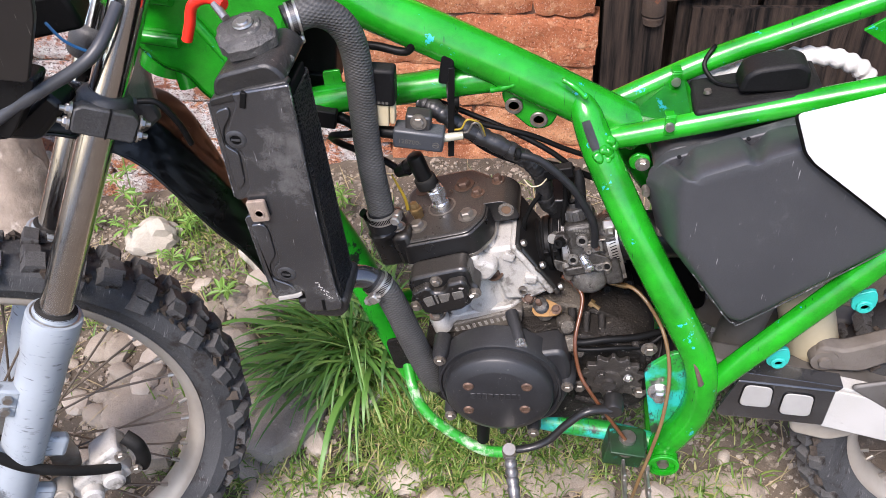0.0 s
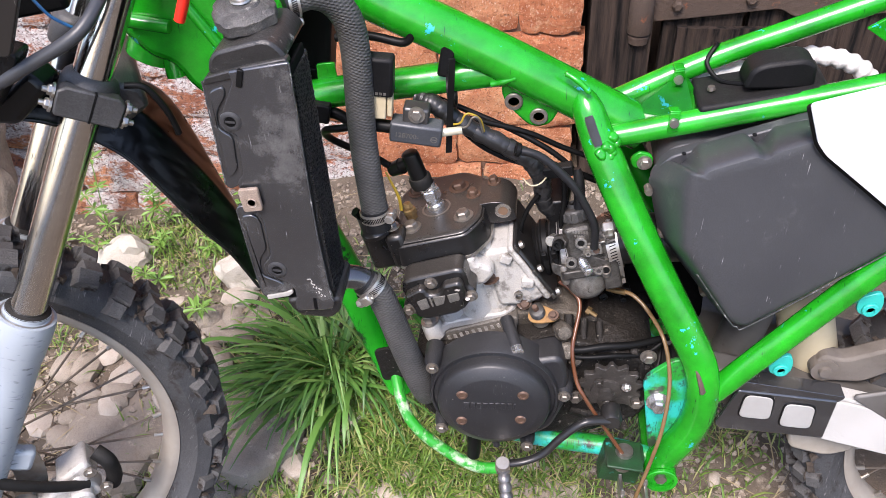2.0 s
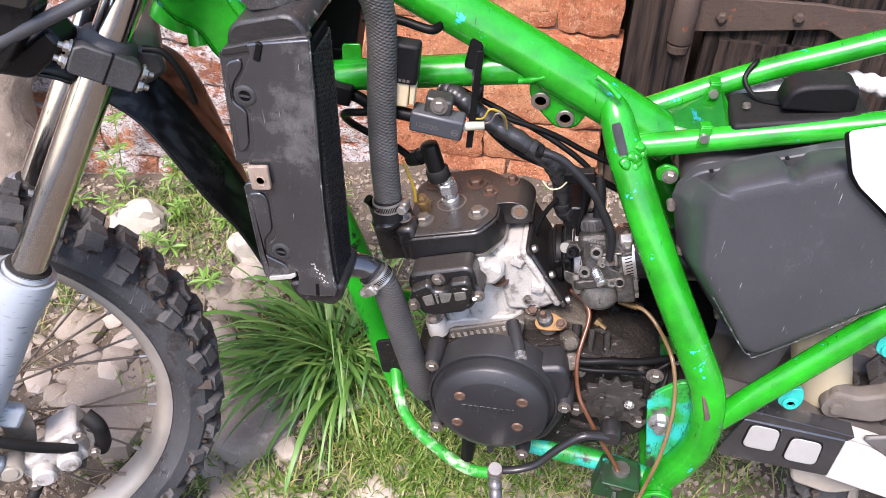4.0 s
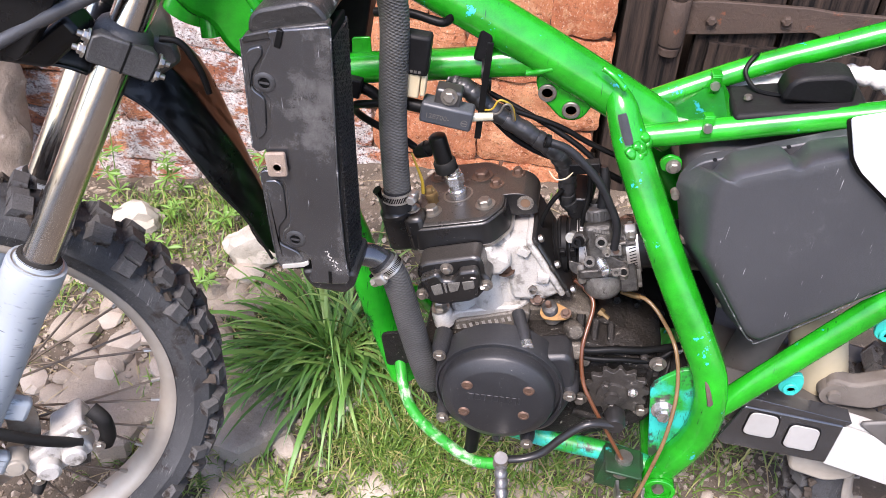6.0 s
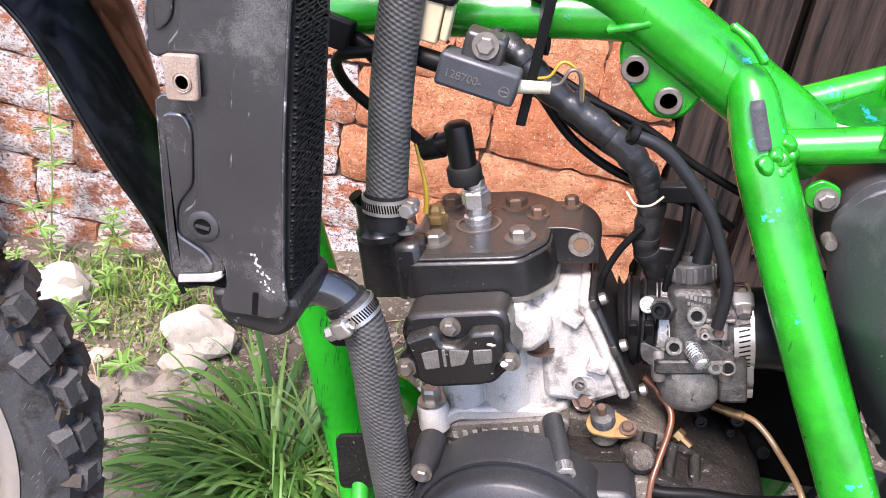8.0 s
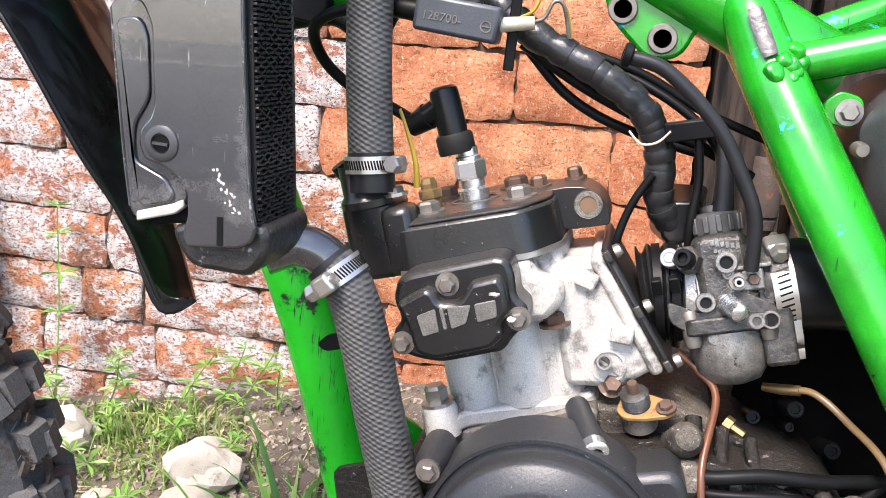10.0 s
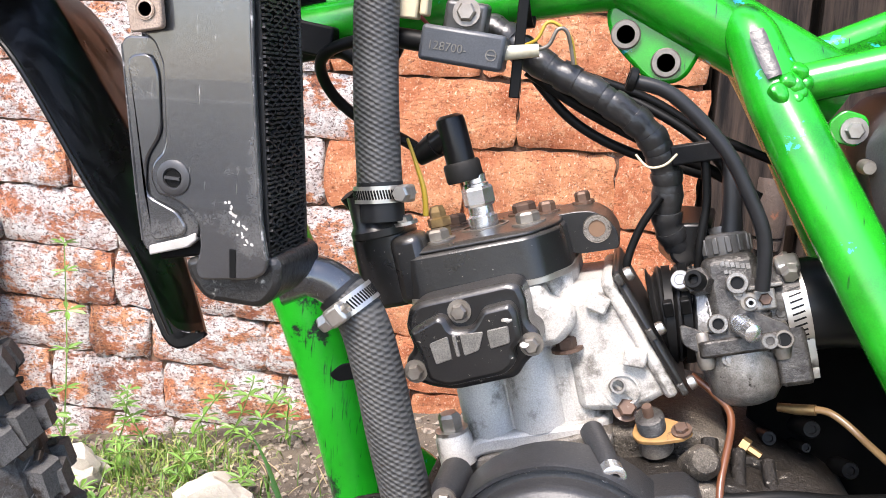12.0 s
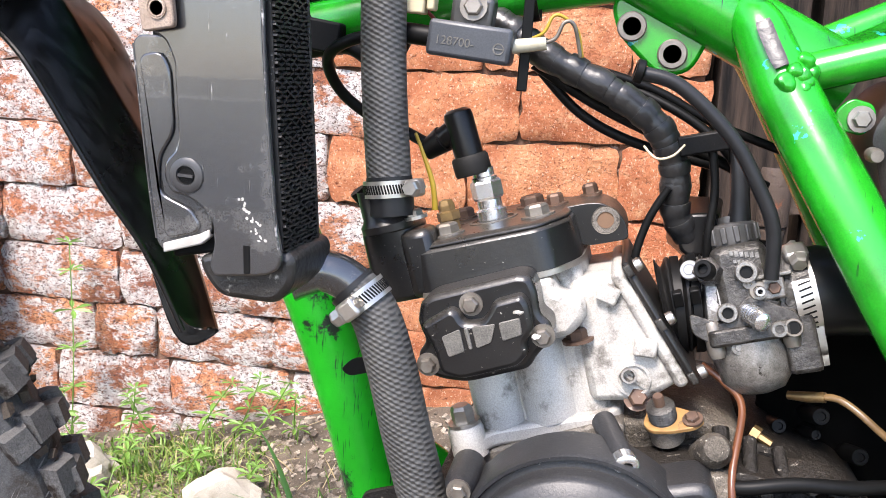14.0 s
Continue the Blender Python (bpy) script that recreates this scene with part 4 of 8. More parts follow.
frame_ = thing("motorcycle_frame", "bright green welded tubular steel frame with chipped paint", "frame")
FY = 0.870
tube("backbone", [(-0.205, FY, 0.905), (0.041, FY, 0.788), (0.236, FY, 0.686)], 0.0268, GREEN, frame_, 24)
tube("lower_backbone", [(-0.205, FY, 0.712), (-0.129, FY, 0.726), (-0.05, FY, 0.739), (0.058, FY, 0.757), (0.100, FY, 0.757)], 0.0186, GREEN, frame_)
RAIL = [(0.161, 0.858, 0.738), (0.170, 0.846, 0.722), (0.188, 0.828, 0.682), (0.226, 0.794, 0.612), (0.263, 0.770, 0.545), (0.300, 0.750, 0.480), (0.3283, 0.737, 0.424), (0.338, 0.734, 0.364), (0.330, 0.735, 0.305), (0.302, 0.740, 0.235)]
tube("side_rail", RAIL, [0.012, 0.0185, 0.021, 0.021, 0.021, 0.021, 0.021, 0.021, 0.021, 0.021], GREEN, frame_, 24)
tube("side_rail", [(0.173, 0.875, 0.715), (0.20, 0.912, 0.676), (0.245, 0.94, 0.596), (0.30, 0.965, 0.495), (0.336, 0.972, 0.40), (0.335, 0.97, 0.34), (0.305, 0.965, 0.235)], 0.021, GREEN, frame_)
tube("seat_rail", [(0.200, 0.840, 0.692), (0.27, 0.838, 0.711), (0.385, 0.838, 0.740), (0.70, 0.838, 0.820)], 0.0137, GREEN, frame_)
tube("seat_rail", [(0.2, 0.90, 0.704), (0.31, 0.92, 0.752), (0.398, 0.92, 0.790), (0.49, 0.92, 0.830), (0.53, 0.92, 0.847)], 0.0135, GREEN, frame_)
tube("rear_strut", [(0.35, 0.74, 0.375), (0.433, 0.74, 0.498), (0.6, 0.74, 0.74)], 0.0155, GREEN, frame_)
tube("cross_tube", [(0.497, 0.96, 0.835), (0.515, 0.92, 0.835), (0.56, 0.84, 0.80)], 0.016, GREEN, frame_)
plate("rail_gusset", [(0.475, 0.80), (0.51, 0.825), (0.60, 0.78), (0.56, 0.70), (0.53, 0.70), (0.515, 0.775)], 0.905, 0.91, GREEN, frame_, 0.001)
# the front down tube
bm = bmesh.new()
sweep(bm, spline([(-0.222, 0.862, 0.64), (-0.163, 0.862, 0.505), (-0.132, 0.862, 0.42), (-0.105, 0.860, 0.335), (-0.072, 0.855, 0.235)], 8), [0.026, 0.0248, 0.0248, 0.0252, 0.024], 28)
part("down_tube", bm, GREEN_SCUFFED, frame_, "green down tube scuffed black low down")
plate("hose_bracket", rounded([(-0.117, 0.461), (-0.108, 0.470), (-0.085, 0.476), (-0.085, 0.463), (-0.110, 0.456)], 0.004, 3), 0.80, 0.803, DARK, frame_, 0.0005, "small black bracket plate")
plate("engine_mount_plate", rounded([(-0.10, 0.36), (-0.07, 0.37), (-0.035, 0.34), (-0.06, 0.31), (-0.09, 0.30)], 0.008, 3), 0.80, 0.805, CASE, frame_, 0.001)
tube("cradle_tube", [(-0.085, 0.845, 0.325), (-0.072, 0.805, 0.308), (-0.061, 0.775, 0.289), (-0.046, 0.758, 0.266), (-0.016, 0.745, 0.241), (0.044, 0.735, 0.204), (0.09, 0.74, 0.198)], [0.0085, 0.0080, 0.0078, 0.0082, 0.0085], GREEN_WORN, frame_, label="cradle tube with paint rubbed through to pale metal")
tube("cradle_tube", [(-0.095, 0.88, 0.37), (-0.06, 0.92, 0.335), (0.0, 0.94, 0.24), (0.1, 0.94, 0.215)], 0.0125, GREEN, frame_)
tube("lower_rail", [(0.09, 0.79, 0.222), (0.16, 0.775, 0.225), (0.23, 0.762, 0.232), (0.30, 0.745, 0.232)], 0.014, GREEN_TEAL, frame_, label="lower frame rail with turquoise undercoat showing")
tube("lower_rail", [(0.09, 0.93, 0.222), (0.3, 0.95, 0.232)], 0.014, GREEN, frame_)
tube("cross_tube", [(0.302, 0.715, 0.228), (0.302, 0.97, 0.228)], 0.022, GREEN, frame_, smooth=False)
ring((0.302, 0.714, 0.228), (0, -1, 0), 0.0225, 0.017, 0.006, GREEN, frame_, "tube_end")
bm = bmesh.new()
lathe(bm, [(0, 0.006), (0.008, 0.006), (0.009, 0), (0.017, 0)], (0.302, 0.716, 0.228), (0, -1, 0), 6)
part("plug", bm, STEEL, frame_, smooth=False)
# swingarm pivot plate
plate("pivot_plate", rounded([(0.262, 0.39), (0.30, 0.43), (0.335, 0.42), (0.335, 0.30), (0.315, 0.25), (0.285, 0.25), (0.272, 0.33)], 0.014, 3), 0.744, 0.752, GREEN_TEAL, frame_, 0.0015)
bolt((0.285, 0.742, 0.352), (0, -1, 0.1), 0.0105, frame_, ZINC, h=0.016, name="pivot_nut")
# steering head gusset
bm = bmesh.new()
prism(bm, rounded([(-0.40, 0.93), (-0.355, 0.825), (-0.325, 0.79), (-0.30, 0.783), (-0.283, 0.752), (-0.23, 0.72), (-0.195, 0.74), (-0.175, 0.80), (-0.150, 0.87), (-0.14, 0.95), (-0.30, 1.02)], 0.02, 4), 0.815, 0.875)
part("head_gusset", bm, GREEN, frame_, bevel=0.012)
for a, b, r in (((-0.335, 0.812, 0.838), (-0.29, 0.81, 0.832), 0.008), ((-0.325, 0.812, 0.89), (-0.285, 0.81, 0.885), 0.010), ((-0.27, 0.812, 0.86), (-0.22, 0.812, 0.78), 0.006)):
    tube("pressed_rib", [a, b], r, GREEN, frame_, 12, False)
tube("head_stub", [(-0.305, 0.83, 0.79), (-0.302, 0.825, 0.765)], 0.011, GREEN, frame_, 14, False)
tube("steering_head", [(-0.335, YC, 0.78), (-0.27, YC + 0.03, 0.93)], 0.03, GREEN, frame_, 20, False)
# lug with two bushes under the backbone
lug = plate("tank_lug", rounded([(0.067, 0.743), (0.074, 0.718), (0.105, 0.688), (0.128, 0.691), (0.14, 0.716), (0.15, 0.746), (0.11, 0.761)], 0.012, 4), 0.862, 0.874, GREEN, frame_, 0.003)
for x, z in ((0.084, 0.7235), (0.114, 0.7045)):
    ring((x, 0.862, z), (0, -1, 0), 0.0108, 0.0066, 0.004, DULL, lug, "bush")
    bm = bmesh.new()
    lathe(bm, [(0, 0), (0.0066, 0), (0.0066, 0.003)], (x, 0.862, z), (0, -1, 0), 16)
    part("hole", bm, WOODY, lug)
# weld beads and gussets
tube("web", [(0.067, 0.866, 0.764), (0.105, 0.862, 0.753), (0.135, 0.859, 0.732), (0.151, 0.856, 0.726)], [0.012, 0.008, 0.008, 0.010], GREEN, frame_, 12)
for k, (p, r) in enumerate((((0.186, 0.8105, 0.686), 0.0075), ((0.191, 0.8135, 0.694), 0.0062), ((0.196, 0.8145, 0.6915), 0.0066), ((0.1985, 0.8135, 0.687), 0.0052), ((0.197, 0.810, 0.683), 0.0048), ((0.198, 0.823, 0.7005), 0.0064), ((0.2035, 0.823, 0.693), 0.006))):
    bm = bmesh.new()
    bmesh.ops.create_icosphere(bm, subdivisions=3, radius=r)
    for v in bm.verts:
        v.co = Vector(p) + v.co * (1 + 0.35 * noise.noise(v.co * 160 + Vector((k * 3.1, 0, 0))))
    part("weld_bead", bm, GREEN, frame_)
for pts, r in (([(0.14, 0.842, 0.771), (0.155, 0.836, 0.764), (0.170, 0.834, 0.750)], 0.004), ([(0.345, 0.722, 0.39), (0.348, 0.722, 0.37), (0.344, 0.724, 0.35)], 0.005), ([(0.056, 0.852, 0.749), (0.072, 0.848, 0.755), (0.088, 0.846, 0.762)], 0.004)):
    line = spline(pts, 10)
    bm = bmesh.new()
    sweep(bm, line, [r * (0.85 + 0.07 * math.sin(i * 0.8)) * min(1, 0.3 + i * 0.35, 0.3 + (len(line) - 1 - i) * 0.35) for i in range(len(line))], 10)
    part("weld", bm, GREEN, frame_)
# plate between the seat rails, with two tabs
bm = bmesh.new()
vv = [bm.verts.new(p) for p in ((0.208, 0.845, 0.690), (0.293, 0.845, 0.711), (0.296, 0.87, 0.730), (0.284, 0.915, 0.741), (0.212, 0.905, 0.706), (0.222, 0.86, 0.714))]
bm.faces.new(vv)
bmesh.ops.solidify(bm, geom=bm.faces[:], thickness=0.003)
part("seat_plate", bm, GREEN, frame_, smooth=False)
for x, y, z, tilt in ((0.2745, 0.893, 0.7405, 10), (0.264, 0.824, 0.722, 0)):
    bm = bmesh.new()
    block(bm, (0.012, 0.003, 0.024), pose(x, y, z, tilt, 0, 10))
    block(bm, (0.012, 0.012, 0.003), pose(x, y + 0.006, z + 0.012, tilt, 0, 10))
    t_ = part("tab", bm, GREEN, frame_, bevel=0.001)
    bm = bmesh.new()
    lathe(bm, [(0, 0.004), (0.005, 0.004), (0.006, 0.0)], (x, y - 0.002, z), (0, -1, 0), 12)
    part("stud", bm, STEEL, t_)
for x, y, z in ((0.428, 0.745, 0.419), (0.505, 0.742, 0.528)):
    k = plate("mount_ear", rounded([(x - 0.016, z + 0.016), (x - 0.014, z - 0.006), (x, z - 0.0125), (x + 0.0125, z - 0.006), (x + 0.014, z + 0.010), (x + 0.008, z + 0.026)], 0.007, 4), y, y + 0.006, TEAL, frame_, 0.001, "turquoise mounting ear")
    ring((x, y, z), (0, -1, 0), 0.0095, 0.005, 0.004, TEAL, k, "bush")
    bm = bmesh.new()
    lathe(bm, [(0, 0), (0.0062, 0), (0.0062, 0.002)], (x, y, z), (0, -1, 0), 16)
    part("hole", bm, WOODY, k)
# air box mount on the rail
k = plate("mount_ear", rounded([(0.222, 0.668), (0.226, 0.656), (0.242, 0.6525), (0.2495, 0.662), (0.247, 0.674), (0.232, 0.678)], 0.005, 4), 0.830, 0.835, GREEN, frame_, 0.001)
bolt((0.239, 0.829, 0.664), (0, -1, 0), 0.0062, k, h=0.006)
# tape and scraped patch on the rail
def wrap_patch(line, r, way, half, thick=0.0009, n=8):
    """A strip lying on the side of a tube that faces way."""
    line = [Vector(p) for p in line]
    bm = bmesh.new()
    rows = []
    for k, p in enumerate(line):
        t = (line[min(k + 1, len(line) - 1)] - line[max(k - 1, 0)]).normalized()
        w = Vector(way)
        w = (w - t * w.dot(t)).normalized()
        v = t.cross(w)
        h = half * (1 if 0 < k < len(line) - 1 else 0.85)
        rows.append([bm.verts.new(p + r * (math.cos(a) * w + math.sin(a) * v)) for a in (h * (2 * q / n - 1) for q in range(n + 1))])
    for a, b in zip(rows, rows[1:]):
        for q in range(n):
            bm.faces.new((a[q], a[q + 1], b[q + 1], b[q]))
    bmesh.ops.recalc_face_normals(bm, faces=bm.faces)
    bmesh.ops.solidify(bm, geom=bm.faces[:], thickness=thick)
    return bm


bm = wrap_patch(spline(RAIL, 8)[9:16], 0.0222, (-0.22, -0.78, 0.6), 0.23, 0.0016)
part("tape", bm, TAPE, frame_, "strip of black insulating tape")
bm = bmesh.new()
line = spline([(0.309, 0.7315, 0.468), (0.314, 0.7275, 0.455), (0.317, 0.7255, 0.444), (0.323, 0.7205, 0.430), (0.327, 0.7175, 0.418), (0.331, 0.7155, 0.405), (0.332, 0.715, 0.398)], 8)
sweep(bm, line, [max(0.0012, min(i, len(line) - 1 - i, 6) / 6 * (0.0042 + 0.0016 * noise.noise(Vector((i * 0.7, 3, 0))) + 0.0016 * (i / len(line)))) for i in range(len(line))], 10, flat=0.6)
part("scraped_patch", bm, SCRAPE, frame_, "scraped bare brown metal")

# footpeg bracket and peg
peg = thing("footpeg", "muddy steel footpeg on a green bracket", "footpeg")
bm = bmesh.new()
block(bm, (0.055, 0.03, 0.05), pose(0.248, 0.735, 0.232, 0, 8, 0))
block(bm, (0.05, 0.05, 0.004), pose(0.25, 0.725, 0.26, 0, 8, 0))
part("bracket", bm, GREEN_DIRTY, peg, bevel=0.003)
bm = bmesh.new()
for s in (-1, 1):
    block(bm, (0.005, 0.09, 0.02), pose(0.262 + s * 0.016, 0.665, 0.232, -6, 0, 0))
block(bm, (0.037, 0.005, 0.02), pose(0.262, 0.622, 0.236, -6, 0, 0))
part("tread", bm, STEEL, peg, bevel=0.001)
bm = bmesh.new()
lathe(bm, [(0, 0.004), (0.012, 0.004), (0.012, -0.03), (0, -0.03)], (0.25, 0.727, 0.264), (0, 0, 1), 16)
part("pin", bm, STEEL, peg)
for i in range(4):
    bm = bmesh.new()
    lathe(bm, [(0, 0.01), (0.002, 0.009), (0.004, 0)], (0.262 + (0.016 if i % 2 else -0.016), 0.64 + 0.018 * i, 0.24), (0, 0, 1), 8)
    part("tooth", bm, STEEL, peg)

# ---- front fork, in axes of its own: z up the stanchion, y across to the far leg ----
FORK = Matrix(((0.786, -0.467, 0.406, -0.359), (0.396, 0.884, 0.25, 0.731), (-0.476, -0.036, 0.879, 0.795), (0, 0, 0, 1)))
_q = FORK.to_quaternion().to_matrix().to_4x4()
FORK = Matrix.Translation(FORK.translation) @ _q
SPAN = 0.19
for side_ in (0, 1):
    leg = thing("front_fork", "chromed fork tube in a pale blue-grey lower leg", "fork", "pair of fork legs")
    leg.matrix_basis = FORK @ pose(0, SPAN * side_, 0)
    bm = bmesh.new()
    sweep(bm, [(0, 0, -0.32), (0, 0, 0.28)], 0.0203, 40)
    part("stanchion", bm, CHROME, leg, "polished chrome tube with fine wear marks")
    bm = bmesh.new()
    lathe(bm, [(0.0205, -0.285), (0.026, -0.284), (0.0265, -0.29), (0.029, -0.291), (0.0335, -0.292), (0.0345, -0.297), (0.0345, -0.322), (0.033, -0.33), (0.0325, -0.345), (0.0305, -0.358), (0.030, -0.42), (0.0295, -0.56), (0.030, -0.66), (0.024, -0.70), (0, -0.70)], (0, 0, 0), (0, 0, 1), 40)
    low = part("lower_leg", bm, GREY, leg)
    bm = bmesh.new()
    lathe(bm, [(0.0204, -0.2825), (0.0245, -0.2830), (0.0262, -0.2845), (0.0255, -0.289), (0.0204, -0.289)], (0, 0, 0), (0, 0, 1), 40, True)
    part("dust_seal", bm, RUBBER, leg, "black rubber dust seal")
    bm = bmesh.new()
    lathe(bm, [(0.0275, -0.2905), (0.030, -0.2905), (0.030, -0.2915), (0.0275, -0.2915)], (0, 0, 0), (0, 0, 1), 40, True)
    part("snap_ring", bm, STEEL, leg)
    if side_ == 0:
        for z in (-0.52, -0.62):
            bm = bmesh.new()
            block(bm, (0.05, 0.02, 0.035), pose(0.03, 0.0, z))
            part("caliper_lug", bm, GREY, leg, bevel=0.006)
        bm = bmesh.new()
        block(bm, (0.03, 0.022, 0.045), pose(-0.035, -0.01, -0.43))
        g_ = part("guard_lug", bm, GREY, leg, bevel=0.004)
        for z in (-0.42, -0.44):
            bm = bmesh.new()
            lathe(bm, [(0, 0.005), (0.006, 0.005), (0.007, 0)], (-0.035, -0.022, z), (0, -1, 0), 6)
            part("bolt", bm, STEEL, g_, smooth=False)
clamp = thing("triple_clamp", "dull grey cast triple clamp with pinch bolts", "triple clamp")
clamp.matrix_basis = FORK
for y in (0, SPAN):
    bm = bmesh.new()
    lathe(bm, [(0.0206, -0.021), (0.0285, -0.021), (0.030, -0.018), (0.030, 0.010), (0.0275, 0.016), (0.0235, 0.020), (0.0206, 0.021)], (0, y, 0), (0, 0, 1), 36, True)
    part("collar", bm, CLAMP, clamp)
bm = bmesh.new()
prism(bm, [(-0.030, -0.021), (0.030, -0.021), (0.033, -0.018), (0.034, 0.006), (0.026, 0.012), (-0.026, 0.012), (-0.034, 0.006), (-0.033, -0.018)], -0.036, -0.018)
part("pinch_lug", bm, CLAMP, clamp, bevel=0.004)
bm = bmesh.new()
block(bm, (0.0024, 0.02, 0.0335), pose(0.003, -0.0264, -0.0045))
part("split", bm, DARK, clamp)
bm = bmesh.new()
prism(bm, [(0.01, -0.02), (0.05, -0.025), (0.065, 0.0), (0.05, 0.018), (0.01, 0.015)], 0.0, SPAN)
part("yoke", bm, CLAMP, clamp, bevel=0.006)
for s in (-1, 1):
    for z in (-0.013, 0.002):
        bolt((s * 0.0355, -0.027, z), (s, 0, 0), 0.0058, clamp, h=0.006)
        bm = bmesh.new()
        lathe(bm, [(0, 0.011), (0.003, 0.011), (0.0034, 0.005)], (s * 0.0355, -0.027, z), (s, 0, 0), 10)
        part("thread", bm, STEEL, clamp)

# ---- front wheel ----
R_T, R_R = 0.38, 0.302
wheel = thing("spoked_wheel", "muddy knobbly front wheel with a dull alloy rim", "wheel")
HUB = pose(-0.03, SPAN / 2, -0.633)
wheel.matrix_basis = FORK @ HUB


def wheel_parts(wheel, R_T, R_R, half, knobs, seed, spokes=36):
    rng = random.Random(seed)
    bm = bmesh.new()
    prof = [(R_R - 0.004, -0.022), (R_R + 0.010, -0.030), (R_R + 0.030, -half), (R_T - 0.026, -half * 0.93), (R_T - 0.014, -half * 0.62), (R_T - 0.010, 0), (R_T - 0.014, half * 0.62), (R_T - 0.026, half * 0.93), (R_R + 0.030, half), (R_R + 0.010, 0.030), (R_R - 0.004, 0.022)]
    lathe(bm, prof, (0, 0, 0), (0, 1, 0), 120, True)
    tyre = part("tyre", bm, TYRE, wheel)

    def knob_mesh(w, l, h):
        bm = bmesh.new()
        v = []
        for z, k in ((-0.004, 1.12), (h * 0.7, 1.0), (h, 0.9)):
            v.append([bm.verts.new((sx * l / 2 * k, sy * w / 2 * k, z)) for sx, sy in ((-1, -1), (1, -1), (1, 1), (-1, 1))])
        for a, b in zip(v, v[1:]):
            for i in range(4):
                bm.faces.new((a[i], a[(i + 1) % 4], b[(i + 1) % 4], b[i]))
        bm.faces.new(v[-1])
        bmesh.ops.recalc_face_normals(bm, faces=bm.faces)
        me = bpy.data.meshes.new("knob")
        bm.to_mesh(me)
        bm.free()
        me.materials.append(KNOB)
        return me

    shoulder, centre, outer = knob_mesh(0.022, 0.026, 0.015), knob_mesh(0.026, 0.022, 0.016), knob_mesh(0.02, 0.022, 0.012)
    for i in range(knobs):
        a = 2 * math.pi * i / knobs
        rows = [(centre, 0.0 if i % 2 else -0.017, R_T - 0.011, 0), (shoulder, half * 0.60, R_T - 0.015, 32), (shoulder, -half * 0.60, R_T - 0.015, -32)]
        if not i % 2:
            rows.append((centre, 0.017, R_T - 0.011, 0))
        if i % 2:
            rows += [(outer, half * 0.93, R_T - 0.027, 62), (outer, -half * 0.93, R_T - 0.027, -62)]
        for me, y, r, tilt in rows:
            k = new("knob", me)
            k.parent = tyre
            k.matrix_basis = Matrix.Rotation(a + rng.uniform(-0.010, 0.010), 4, "Y") @ pose(0, y, r, -tilt + rng.uniform(-4, 4), rng.uniform(-5, 5), rng.uniform(-9, 9)) @ Matrix.Diagonal((rng.uniform(0.9, 1.12), rng.uniform(0.9, 1.1), rng.uniform(0.7, 1.02), 1))
    vs, fs = [], []
    for k in range(420):
        a, y = rng.uniform(0, 2 * math.pi), rng.uniform(-half * 0.95, half * 0.95)
        r = R_T - 0.010 - 0.016 * (abs(y) / half) ** 2.5 + rng.uniform(-0.002, 0.004)
        c = rng.uniform(0.0025, 0.0075)
        m = Matrix.Rotation(a, 4, "Y") @ pose(0, y, r, rng.uniform(0, 90), rng.uniform(0, 90), rng.uniform(0, 90))
        n = len(vs)
        for q in ((-1, -1, -0.6), (1, -0.7, -0.7), (0.8, 1, -0.6), (-0.9, 0.8, -0.5), (-0.6, -0.5, 0.6), (0.7, -0.5, 0.7), (0.5, 0.6, 0.5), (-0.5, 0.6, 0.8)):
            vs.append(m @ Vector((q[0] * c * 1.4, q[1] * c, q[2] * c * 0.7)))
        fs += [(n, n + 3, n + 2, n + 1), (n + 4, n + 5, n + 6, n + 7), (n, n + 1, n + 5, n + 4), (n + 1, n + 2, n + 6, n + 5), (n + 2, n + 3, n + 7, n + 6), (n + 3, n, n + 4, n + 7)]
    tagged(leaves("mud", vs, fs, MUD, wheel, False), kind="stuff")
    bm = bmesh.new()
    lathe(bm, [(R_R, -0.030), (R_R + 0.006, -0.0295), (R_R + 0.006, -0.026), (R_R - 0.004, -0.020), (R_R - 0.009, -0.013), (R_R - 0.011, 0.0), (R_R - 0.009, 0.013), (R_R - 0.004, 0.020), (R_R + 0.006, 0.026), (R_R + 0.006, 0.0295), (R_R, 0.030), (R_R - 0.006, 0.027), (R_R - 0.013, 0.015), (R_R - 0.015, 0.0), (R_R - 0.013, -0.015), (R_R - 0.006, -0.027)], (0, 0, 0), (0, 1, 0), 120, True)
    part("rim", bm, RIM, wheel)
    bm = bmesh.new()
    lathe(bm, [(0.012, -0.07), (0.022, -0.07), (0.026, -0.04), (0.05, -0.036), (0.05, -0.03), (0.028, -0.026), (0.025, 0.0), (0.028, 0.026), (0.05, 0.03), (0.05, 0.036), (0.026, 0.04), (0.022, 0.07), (0.012, 0.07)], (0, 0, 0), (0, 1, 0), 32, True)
    part("hub", bm, CLAMP, wheel)
    for i in range(spokes):
        a = 2 * math.pi * (i + 0.5) / spokes
        s = 1 if i % 2 else -1
        b = a + (0.42 if (i // 2) % 2 else -0.42) * 1.6
        p = Vector((0.046 * math.sin(b), s * 0.032, 0.046 * math.cos(b)))
        q = Vector(((R_R - 0.013) * math.sin(a), s * 0.004, (R_R - 0.013) * math.cos(a)))
        bm = bmesh.new()
        sweep(bm, [p, q], 0.0018, 6)
        sp = part("spoke", bm, SPOKE, wheel)
        bm = bmesh.new()
        d = (p - q).normalized()
        sweep(bm, [q, q + d * 0.014], 0.0034, 8)
        part("nipple", bm, STEEL, sp)


